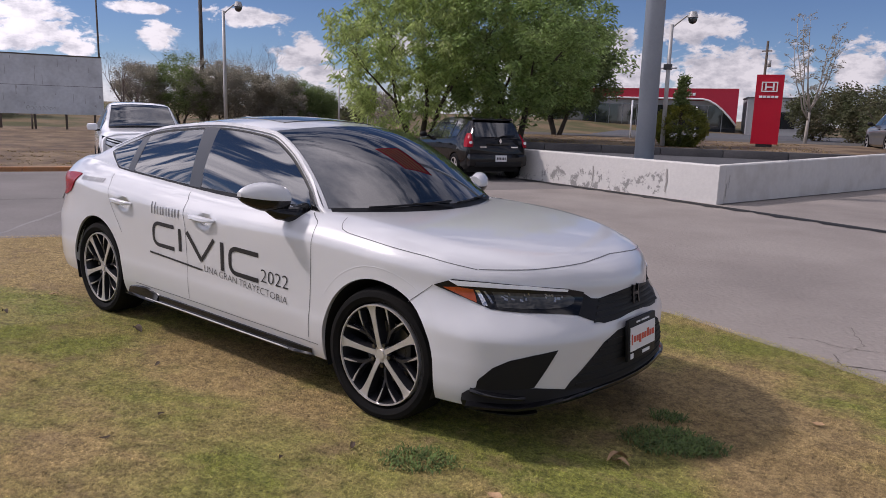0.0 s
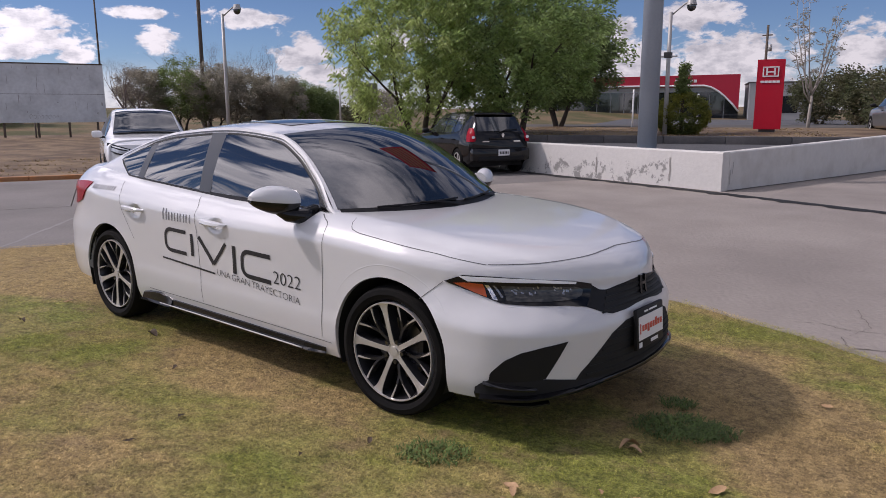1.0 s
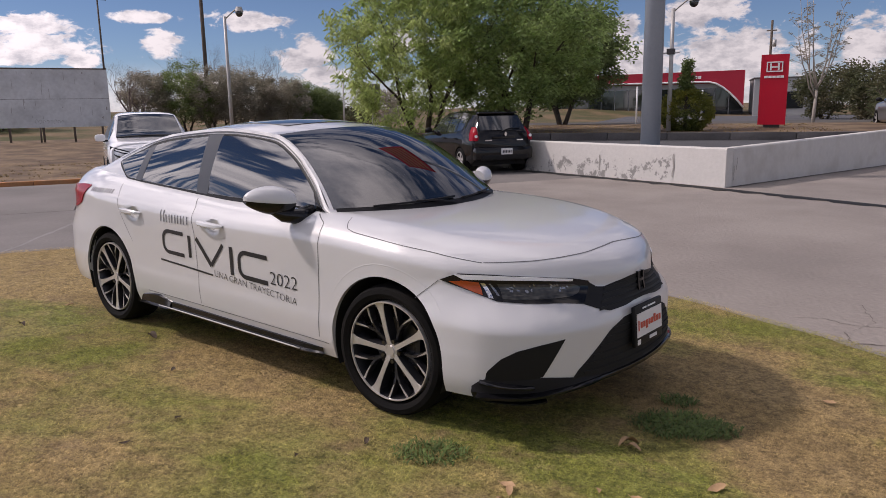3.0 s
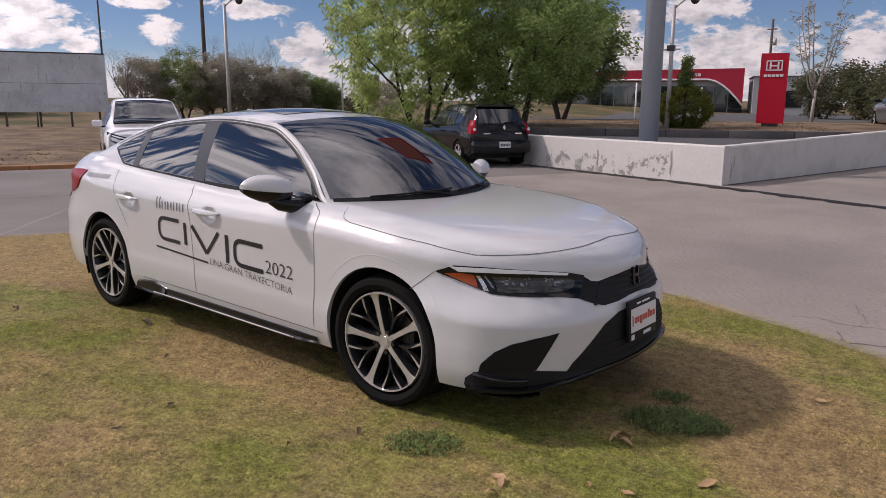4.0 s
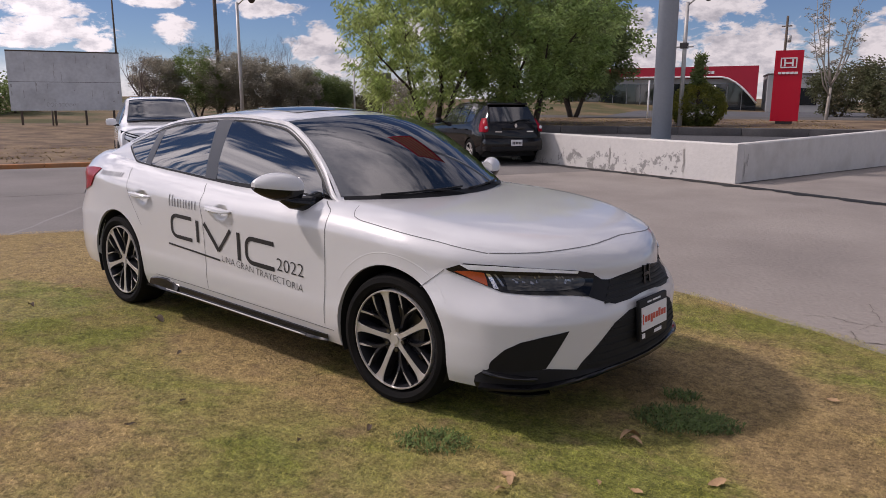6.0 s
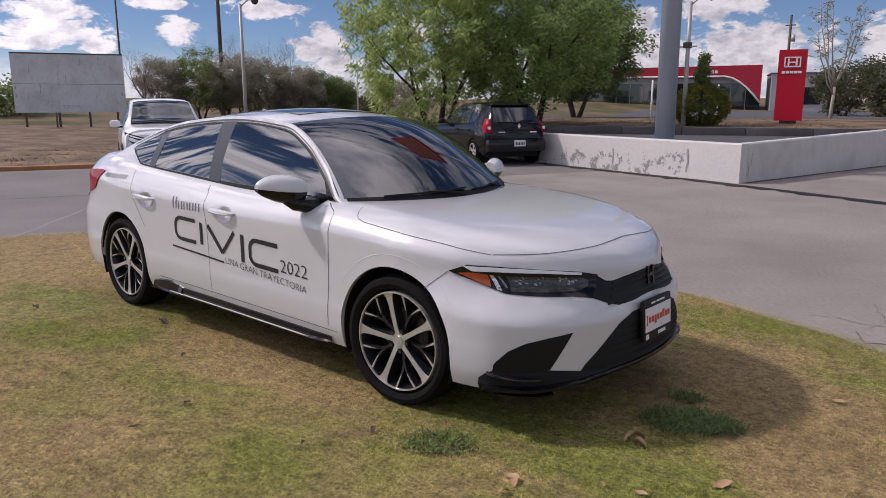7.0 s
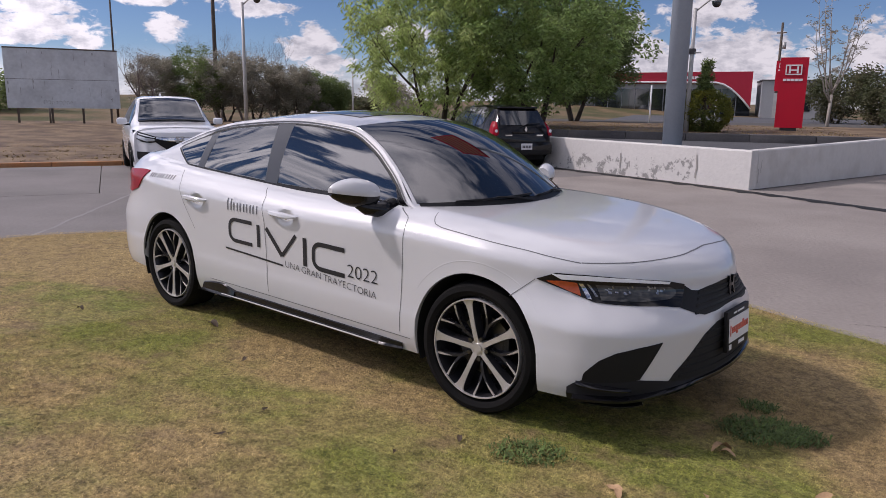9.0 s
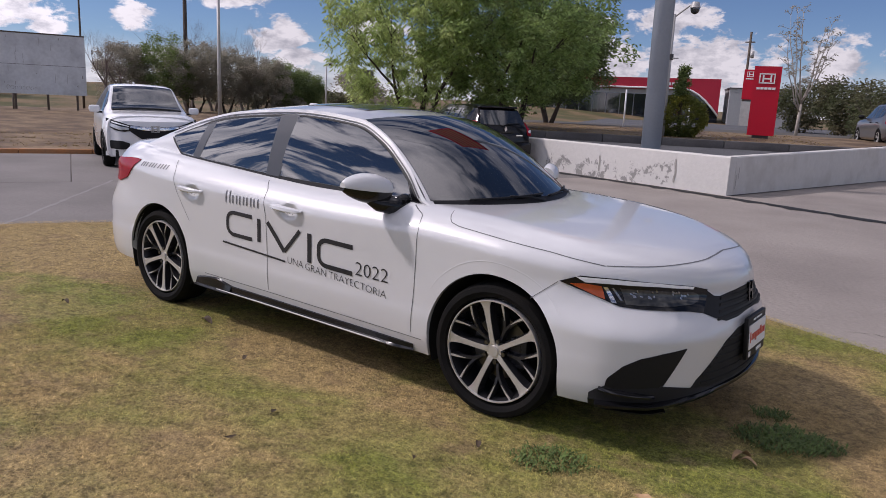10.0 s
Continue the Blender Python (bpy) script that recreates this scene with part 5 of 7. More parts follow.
def blades():
    """Short, mostly lying grass blades all over the lawn, thickest near the camera."""
    rng = np.random.default_rng(4)
    gx, gy = np.arange(-7.6, 6.2, 0.06), np.arange(-4.2, 3.5, 0.06)
    table = np.array([[lawn_z(x, y) for y in gy] for x in gx])
    poly = np.array(LAWN_EDGE)
    sheets = []
    for count, (x0, x1, y0, y1), h in ((330000, (-2.6, 2.8, -2.4, 0.6), 0.012), (120000, (-7.0, -1.5, -3.2, 1.2), 0.016), (90000, (0.2, 3.4, 0.0, 2.6), 0.014), (16000, (-6.0, 1.0, 0.8, 3.2), 0.02), (60000, (-3.2, 2.4, -3.4, -2.2), 0.012)):
        a, b, c, d, e = rng.random((5, count))
        x, y = x0 + (x1 - x0) * a, y0 + (y1 - y0) * b
        ok = np.zeros(count, bool)
        for (px, py), (qx, qy) in zip(poly, np.roll(poly, -1, 0)):
            if py != qy:
                ok ^= ((py > y) != (qy > y)) & (x < (qx - px) * (y - py) / (qy - py) + px)
        x, y, c, d, e = x[ok], y[ok], c[ok], d[ok], e[ok]
        fx, fy = (x - gx[0]) / 0.06, (y - gy[0]) / 0.06
        i, j = fx.astype(int), fy.astype(int)
        fx, fy = fx - i, fy - j
        z = (table[i, j] * (1 - fx) + table[i + 1, j] * fx) * (1 - fy) + (table[i, j + 1] * (1 - fx) + table[i + 1, j + 1] * fx) * fy - 0.001
        ang, ln = c * 6.283, h * (0.5 + 0.9 * d)
        w = 0.0009 + 0.0011 * e
        dx, dy = np.cos(ang), np.sin(ang)
        reach = ln * (0.7 + 2.0 * e)
        tri = np.stack([np.stack([x - dy * w, y + dx * w, z], 1), np.stack([x + dy * w, y - dx * w, z], 1), np.stack([x + dx * reach, y + dy * reach, z + ln * (1.05 - 0.75 * e)], 1)], 1)
        sheets.append(tri.reshape(-1, 3))
    co = np.concatenate(sheets).astype(np.float32)
    n = len(co)
    me = bpy.data.meshes.new("grass")
    me.vertices.add(n)
    me.loops.add(n)
    me.polygons.add(n // 3)
    me.vertices.foreach_set("co", co.ravel())
    me.loops.foreach_set("vertex_index", np.arange(n, dtype=np.int32))
    me.polygons.foreach_set("loop_start", np.arange(0, n, 3, dtype=np.int32))
    me.update(calc_edges=True)
    me.materials.append(BLADE)
    return me


tagged(new("grass", blades()), "short mown yellow green grass blades on the lawn", "grass", kind="stuff")


def weed_patch(x, y, r, count, seed):
    rng = random.Random(seed)
    vs, fs = [], []
    for _ in range(count):
        a, d = rng.random() * 6.283, r * math.sqrt(rng.random()) * (0.6 + 0.4 * rng.random())
        px, py = x + d * (0.96 * math.cos(a) - 0.64 * math.sin(a)), y + d * (0.80 * math.cos(a) + 0.77 * math.sin(a))
        z = lawn_z(px, py)
        t, ln, w = rng.random() * 6.283, 0.014 + 0.022 * rng.random(), 0.0022 + 0.0026 * rng.random()
        dx, dy = math.cos(t), math.sin(t)
        n = len(vs)
        vs += [(px, py, z), (px + dx * ln * 0.5 - dy * w, py + dy * ln * 0.5 + dx * w, z + ln * 0.7), (px + dx * ln, py + dy * ln, z + ln * 0.8), (px + dx * ln * 0.5 + dy * w, py + dy * ln * 0.5 - dx * w, z + ln * 0.7)]
        fs.append((n, n + 1, n + 2, n + 3))
    me = bpy.data.meshes.new("weed_patch")
    me.from_pydata(vs, [], fs)
    me.materials.append(WEED)
    return me


for (x, y, r, c, s) in WEEDS:
    tagged(new("weed_patch", weed_patch(x, y, r, c, s)), "low dark green weed patch in the dry lawn", "weeds", group="weeds in the lawn", kind="stuff")


def leaf_mesh(seed, ln=0.09):
    rng = random.Random(seed)
    bm = bmesh.new()
    rows = []
    for i in range(7):
        a = i / 6
        w = ln * 0.23 * math.sin(math.pi * min(0.98, 0.04 + a * 0.94)) ** 0.8
        c = 0.10 * ln * math.sin(a * 5 + seed) + 0.22 * ln * a * (1 - a)
        rows.append([(ln * (a - 0.5), -w, c + 0.4 * w), (ln * (a - 0.5), 0, c), (ln * (a - 0.5), w, c + (0.4 + 0.5 * rng.random()) * w)])
    grid(bm, rows)
    tube(bm, [(-ln * 0.5, 0, 0.0), (-ln * 0.72, 0.005, 0.004)], 0.0012, 4)
    return bm


for k, (x, y, ln, dark) in enumerate(LEAVES):
    ob = solo("fallen_leaf", leaf_mesh(k, ln), LEAF_DK if dark else LEAF_DRY, "small curled dark fallen leaf on the lawn" if dark else "dry brown fallen leaf on the lawn", "leaf",
              Matrix.Translation((x, y, lawn_z(x, y) + 0.010)) @ Matrix.Rotation(k * 2.1, 4, "Z") @ Matrix.Rotation(0.2 * math.sin(k * 3.0), 4, "X"), "fallen leaves")

# concrete drive: two sheets, the entry darker, seam hidden behind the sedan; far kerb slabs
A_DIR, B_DIR = Vector((-0.902, 0.431)), Vector((0.431, 0.902))
SLAB_T = Matrix(((A_DIR.x, B_DIR.x, 0, -10.2), (A_DIR.y, B_DIR.y, 0, 2.1), (0, 0, 1, -0.10), (0, 0, 0, 1)))
drive = solo("pavement", boxed(-34, -0.006, 2.506, 34, -0.05, 0.0), CONC, "grey worn concrete drive with open joints", "driveway", SLAB_T, kind="structure", smooth=False)
entry = solo("pavement", boxed(-34, -0.006, -30, 2.494, -0.05, 0.0), CONC_DK, "darker grey concrete of the drive's entry", "driveway", SLAB_T, kind="structure", smooth=False)
slab_me = mesh_from(boxed(0.006, 5.50, 0.006, 4.194, -0.05, 0.0, 0.005), "slab", CONC_DK, False)
for j in range(-6, 8):
    ob = new("slab", slab_me)
    ob.parent = entry
    ob.matrix_local = Matrix.Translation((0, 4.2 * j, 0.002 * (j % 2)))
bm = bmesh.new()
c0, c1 = Vector((-6.75, -0.35)), Vector((-10.1, 2.75))
grid(bm, [[tuple(c0.lerp(c1, k / 24) + Vector((0.68, 0.73)) * (o * (0.5 + abs(noise.noise((k * 0.6, o, 1)))) + 0.03 * noise.noise((k * 0.35, 0, 9)))) + (-0.0975,) for o in (-0.035, 0.035)] for k in range(25)])
ob = new("joint", mesh_from(bm, "joint", STAIN, False))
ob.parent = entry
ob.matrix_parent_inverse = SLAB_T.inverted()
for pts, w in ((((1.45, 1.76), (1.49, 2.0), (1.60, 2.07), (1.78, 2.10), (2.2, 2.02), (2.9, 2.2)), 0.010), (((1.02, 2.42), (1.2, 2.52), (1.39, 2.46), (1.7, 2.55)), 0.005), (((1.49, 2.0), (1.40, 2.25), (1.52, 2.6), (1.35, 3.1)), 0.004)):
    line = resample([(*p, 0) for p in pts], 40)
    bm = bmesh.new()
    grid(bm, [[(p.x + 0.02 * noise.noise((k * 0.5, w * 99, 0)) + o, p.y + 0.02 * noise.noise((k * 0.5, 3, w * 99)) + o * 1.5, -0.0965) for o in (-w * (0.3 + abs(noise.noise((k * 0.8, 1, 1)))), w * (0.3 + abs(noise.noise((k * 0.8, 5, 1)))))] for k, p in enumerate(line)])
    bmesh.ops.recalc_face_normals(bm, faces=bm.faces)
    ob = new("crack", mesh_from(bm, "crack", CRACK, False))
    ob.parent = drive
    ob.matrix_parent_inverse = SLAB_T.inverted()
# orange painted kerb on the far side of the drive, and dirt behind it
KERB_O = Vector((-15.75, 3.6))
for k in range(-14, 16):
    c = KERB_O + B_DIR * (1.5 * k)
    bm = boxed(-0.09, 0.09, 0.004, 1.492, -0.25, 0.10, 0.02)
    solo("kerb", bm, KERB_Y, "faded orange painted concrete kerb stone", "kerb", Matrix.Translation((c.x, c.y, -0.1)) @ Matrix.Rotation(math.atan2(B_DIR.y, B_DIR.x) - math.pi / 2, 4, "Z"), "kerb stones", "structure")
bm = bmesh.new()
rows = []
for i in range(60):
    p = KERB_O + A_DIR * (0.09 + 26 * (i / 59) ** 1.3)
    rows.append([tuple(p + B_DIR * (1.5 * (j - 18))) + (-0.02 + 0.05 * noise.noise((i * 0.4, j * 0.4, 0)) + 0.002 * i,) for j in range(46)])
grid(bm, rows)
bmesh.ops.recalc_face_normals(bm, faces=bm.faces)
solo("dirt_strip", bm, DIRT, "bare dry dirt verge behind the kerb", "dirt", kind="structure")
ROAD_A = KERB_O + A_DIR * 27.5
bm = bmesh.new()
grid(bm, [[tuple(ROAD_A + A_DIR * w + B_DIR * (6.0 * (j - 14))) + (-0.03,) for j in range(30)] for w in (0, 2.5, 5, 7.5)])
bmesh.ops.recalc_face_normals(bm, faces=bm.faces)
solo("road", bm, DIRT, "dusty worn earth road", "road", kind="structure")

bm = bmesh.new()
rows = []
for i in range(16):
    w = 37 + 60 * i / 15
    rows.append([tuple(KERB_O + A_DIR * w + B_DIR * (5.0 * (j - 22))) + (-0.15 + 2.3 * (math.sin(math.pi * min(1, i / 11) / 2) ** 1.5) * (0.75 + 0.35 * noise.noise((i * 0.3, j * 0.25, 2))) + 0.12 * noise.noise((i * 1.1, j * 0.9, 4)),) for j in range(46)])
grid(bm, rows)
bmesh.ops.recalc_face_normals(bm, faces=bm.faces)
solo("bank", bm, FIELD, "rough grassy bank beyond the far road", "ground", kind="structure")

# raised forecourt behind the low wall
W0, WL, WR = Vector((-2.47, 11.08)), Vector((-0.958, 0.287)), Vector((0.213, 0.977))
UP_Z = 0.55
PLAT = [W0 + WL * 0.1 + WR * 0.1, W0 + WL * 6.6 + WR * 0.1, Vector((-15, 26)), Vector((-30, 64)), Vector((12, 64)), W0 + WR * 46 + WL * 0.1]
bm = bmesh.new()
bm.faces.new([bm.verts.new((p.x, p.y, UP_Z)) for p in PLAT])
grid(bm, [[(p.x, p.y, UP_Z), (p.x, p.y, -0.2)] for p in PLAT + PLAT[:1]])
bmesh.ops.recalc_face_normals(bm, faces=bm.faces)
solo("forecourt", bm, ASPH, "dark asphalt forecourt above the low wall", "pavement", kind="structure", smooth=False)


def wall_run(name, a, d, length, top_at, label, material):
    """A rendered low wall with a worn top edge."""
    o = Vector((d.y, -d.x))
    bm = bmesh.new()
    n = int(length / 0.25)
    rows = []
    for i in range(n + 1):
        c = a + d * (length * i / n)
        wv = 0.006 * noise.noise((i * 0.7, 1.0, 0))
        row = []
        top = top_at(length * i / n)
        for off, z in ((0.11, -0.2), (0.108, 0.1), (0.112, 0.4), (0.11, top - 0.025), (0.09, top), (-0.09, top), (-0.11, top - 0.025), (-0.11, -0.2)):
            q = c + o * (off + 0.006 * noise.noise((i * 0.5, z * 3, 5)))
            row.append((q.x, q.y, z + (wv if z > 0.3 else 0)))
        rows.append(row)
    grid(bm, rows)
    for r in (rows[0], rows[-1]):
        bm.faces.new([bm.verts.new(p) for p in r])
    bmesh.ops.remove_doubles(bm, verts=bm.verts, dist=1e-4)
    bmesh.ops.recalc_face_normals(bm, faces=bm.faces)
    return solo(name, bm, material, label, "wall", kind="structure", smooth=False)


wall_a = wall_run("wall_drive", W0 + WL * -0.11, WL, 6.9, lambda s: 0.655, "white rendered low wall with peeling paint", WALL_WORN)
wall_b = wall_run("wall_side", W0 + WR * 0.12, WR, 40.0, lambda s: 0.655 + 0.018 * s, "white rendered low wall, clean side", WALLP)


for s, z0, z1 in ((1.12, 0.02, 0.5), (3.2, 0.05, 0.4)):
    bm = bmesh.new()
    o = Vector((WL.y, -WL.x))
    grid(bm, [[tuple(W0 + WL * (s + dx + 0.03 * noise.noise((z * 6, s, 0))) - o * 0.1205) + (z,) for dx in (-0.018, 0.018)] for z in [z0 + (z1 - z0) * k / 14 for k in range(15)]])
    ob = new("crack", mesh_from(bm, "crack", PLASTER, False))
    ob.parent = wall_a
# cracks by the corner of the other wall and a dark strip at its foot
for s, z0, z1, w in ((0.16, 0.03, 0.30, 0.010), (0.24, 0.22, 0.46, 0.009)):
    bm = bmesh.new()
    o = Vector((WR.y, -WR.x))
    grid(bm, [[tuple(W0 + WR * (s + dx + 0.05 * noise.noise((z * 9, s, 1))) + o * 0.1205) + (z,) for dx in (-w, w)] for z in [z0 + (z1 - z0) * k / 14 for k in range(15)]])
    bmesh.ops.recalc_face_normals(bm, faces=bm.faces)
    ob = new("crack", mesh_from(bm, "crack", PLASTER, False))
    ob.parent = wall_b
bm = bmesh.new()
o = Vector((WR.y, -WR.x))
grid(bm, [[tuple(W0 + WR * (0.3 * k) + o * (0.11 + off)) + (-0.090,) for off in (0.0, 0.05 + 0.04 * noise.noise((k * 0.6, 5, 0)))] for k in range(30)])
bmesh.ops.recalc_face_normals(bm, faces=bm.faces)
solo("wall_foot_strip", bm, KERB_D, "dark strip at the foot of the white wall", "joint", kind="structure", smooth=False)
# dark strip along the wall's foot, then the drain slot across the drive
bm = bmesh.new()
ga, gb = Vector((-7.8, 12.32)), Vector((-3.3, 10.98))
rows = [[tuple(p + Vector((0.28, 0.93)) * off) + (-0.0925,) for off in (-0.16 - 0.26 * noise.noise((i * 0.7, 2, 0)), 0.13)] for i, p in enumerate([ga.lerp(gb, k / 20) for k in range(21)] + [gb.lerp(Vector((2.6, 8.75)), k / 30) for k in range(1, 31)])]
grid(bm, rows)
solo("drain_slot", bm, DARK, "dark drain slot across the concrete drive", "drain", kind="structure", smooth=False)

# dark kerb, verge and side road beyond the forecourt
K0, KD = Vector((-10.2, 14.3)), Vector((0.936, 0.352))
KN = Vector((-0.352, 0.936))
for k in range(0, 6):
    c = K0 + KD * (1.6 * k)
    bm = boxed(0.004, 1.592, 0, 0.22, -0.1, 0.21, 0.02)
    solo("forecourt_kerb", bm, KERB_D, "dark grey kerb stone of the forecourt", "kerb", Matrix.Translation((c.x, c.y, UP_Z)) @ Matrix.Rotation(math.atan2(KD.y, KD.x), 4, "Z"), "forecourt kerb stones", "structure")
bm = bmesh.new()
grid(bm, [[tuple(K0 + KD * (-6 + (15.6 + 0.45 * w) * j / 25) + KN * (0.2 + w)) + (UP_Z + 0.19 + 0.03 * noise.noise((j * 0.5, w, 0)),) for j in range(26)] for w in (0, 1, 2, 3.5, 5, 7, 9, 11)])
bmesh.ops.recalc_face_normals(bm, faces=bm.faces)
solo("verge", bm, DIRT, "dry bare verge with thin grass", "dirt", kind="structure")
bm = bmesh.new()
grid(bm, [[tuple(K0 + KD * (-5 + 4 * j) + KN * w) + (UP_Z + 0.10,) for j in range(24)] for w in (11.0, 16, 21)])
bmesh.ops.recalc_face_normals(bm, faces=bm.faces)
solo("side_road", bm, ROAD, "grey side road beyond the verge", "road", kind="structure")


def tufts(name, place, count, seed, h):
    """Dry tufts and straw over a verge."""
    rng = random.Random(seed)
    vs, fs = [], []
    for _ in range(count):
        x, y, z = place(rng)
        for _ in range(7):
            a, l = rng.random() * 6.283, h * rng.uniform(0.4, 1.3)
            w = 0.012 + 0.012 * rng.random()
            dx, dy = math.cos(a), math.sin(a)
            n = len(vs)
            vs += [(x - dy * w, y + dx * w, z), (x + dy * w, y - dx * w, z), (x + dx * l * 1.1, y + dy * l * 1.1, z + l)]
            fs.append((n, n + 1, n + 2))
    me = bpy.data.meshes.new(name)
    me.from_pydata(vs, [], fs)
    me.materials.append(STRAW)
    return tagged(new(name, me), "dry straw coloured tufts on the bare verge", "grass", kind="stuff")


def on_dirt(rng):
    p = KERB_O + A_DIR * (0.4 + 24 * rng.random()) + B_DIR * rng.uniform(-14, 26)
    return p.x, p.y, -0.03


def on_verge(rng):
    p = K0 + KD * rng.uniform(-4, 9.4) + KN * rng.uniform(0.4, 10.5)
    return p.x, p.y, UP_Z + 0.17


tufts("dry_tufts", on_dirt, 17000, 12, 0.055)
tufts("dry_tufts", on_verge, 2200, 13, 0.04)


# ---- poles, lamps and signs ----
def post(name, label, category, x, y, z0, z1, r0, r1, material, group=""):
    t = thing(name, label, category, Matrix.Translation((x, y, z0)), group)
    part("shaft", tube(bmesh.new(), [(0, 0, 0), (0, 0, (z1 - z0) * 0.5), (0, 0, z1 - z0)], [r0, (r0 + r1) / 2, r1], 20), material, t)
    return t


sign_pole = post("sign_pole", "thick blue grey steel pole carrying a red sign board", "pole", -4.57, 12.35, 0.5, 12.6, 0.215, 0.20, POLEP)
part("base_plate", boxed(-0.3, 0.3, -0.3, 0.3, 0.0, 0.06, 0.01), POLEP, sign_pole)
board = part("board", boxed(-1.75, 1.2, -0.18, 0.18, 0.0, 3.8, 0.05), REDSIGN, sign_pole, "red sign board high on the pole")
board.matrix_local = Matrix.Translation((0, -0.42, 9.0)) @ Matrix.Rotation(radians(20), 4, "Z")
for k in range(5):
    part("panel_band", boxed(-1.6, 1.05, -0.20, -0.181, 0.35 + 0.62 * k, 0.70 + 0.62 * k), KERB_Y, board, "dull orange band on the board", False)


def street_lamp(label, x, y, z0, h, arm, turn, bracket_z=None):
    t = post("street_lamp", label, "street lamp", x, y, z0, z0 + h, 0.07, 0.05, GALV, "street lamps")
    c, s = math.cos(turn), math.sin(turn)
    bm = bmesh.new()
    tube(bm, [(0, 0, h - 0.1), (0.25 * arm * c, 0.25 * arm * s, h + 0.02), (0.7 * arm * c, 0.7 * arm * s, h + 0.22), (arm * c, arm * s, h + 0.27)], 0.025, 8)
    part("arm", bm, GALV, t)
    bm = bmesh.new()
    bmesh.ops.create_cone(bm, cap_ends=True, segments=18, radius1=0.15, radius2=0.10, depth=0.16, matrix=Matrix.Translation((arm * c, arm * s, h + 0.25)))
    part("lamp_hood", bm, GALV, t, "grey lamp hood")
    bm = bmesh.new()
    bmesh.ops.create_uvsphere(bm, u_segments=14, v_segments=8, radius=0.13, matrix=Matrix.Translation((arm * c, arm * s, h + 0.14)) @ Matrix.Diagonal((1, 1, 1.1, 1)))
    part("lamp_bowl", bm, GLASS_2, t, "dark glass lamp bowl")
    if bracket_z:
        part("bracket", boxed(-0.25, 0.25, -0.03, 0.03, bracket_z, bracket_z + 0.04), GALV, t)
        part("control_box", boxed(-0.12, 0.08, -0.08, 0.08, bracket_z - 0.02, bracket_z + 0.14, 0.01), KERB_D, t)
    return t


street_lamp("grey street lamp with a hooded glass bowl by the forecourt", -6.33, 17.54, 0.7, 3.5, 0.55, radians(20), 2.25)
street_lamp("tall grey street lamp with a hooded bowl beyond the drive", -20.0, 11.95, -0.1, 4.85, 0.5, radians(60))
street_lamp("far grey street lamp with a round head", -36.0, 32.0, -0.1, 3.6, 0.3, 0.5)
p = post("utility_pole", "weathered wooden utility pole", "utility pole", -48.2, 29.1, -0.1, 13.0, 0.17, 0.12, WOODP)
part("crossarm", boxed(-0.06, 0.06, -0.9, 0.9, 12.3, 12.42), WOODP, p)
p = post("mast", "thin dark mast with small floodlights on a crossbar", "mast", -47.2, 20.7, -0.1, 9.3, 0.08, 0.05, WOODP)
for dy in (-0.5, 0.0, 0.5):
    part("floodlight", boxed(-0.07, 0.07, dy - 0.08, dy + 0.08, 9.18, 9.31, 0.02), KERB_D, p)
part("crossarm", boxed(-0.03, 0.03, -0.6, 0.6, 9.12, 9.18), WOODP, p)
p = post("utility_pole", "dark wooden utility pole with fittings behind the red sign", "utility pole", -21.6, 80.0, -0.1, 10.2, 0.16, 0.12, WOODP)
part("crossarm", boxed(-0.5, 0.5, -0.06, 0.06, 9.2, 9.32), WOODP, p)
part("transformer", tube(bmesh.new(), [(0.35, 0, 7.6), (0.35, 0, 8.3)], 0.2, 12), GALV, p)
p = post("signpost", "thin white post with a small sign plate", "signpost", -8.9, 27.0, 0.6, 2.1, 0.035, 0.035, WHITE_S)
p = post("signpost", "thin white post at the verge", "signpost", -11.3, 26.0, 0.6, 2.3, 0.035, 0.035, WHITE_S)
p = post("road_sign", "back of a grey road sign on a post", "road sign", -15.9, 14.9, -0.1, 2.4, 0.04, 0.04, GALV)
part("plate", boxed(-0.03, 0.0, -0.4, 0.4, 1.6, 2.5, 0.01), GALV, p)


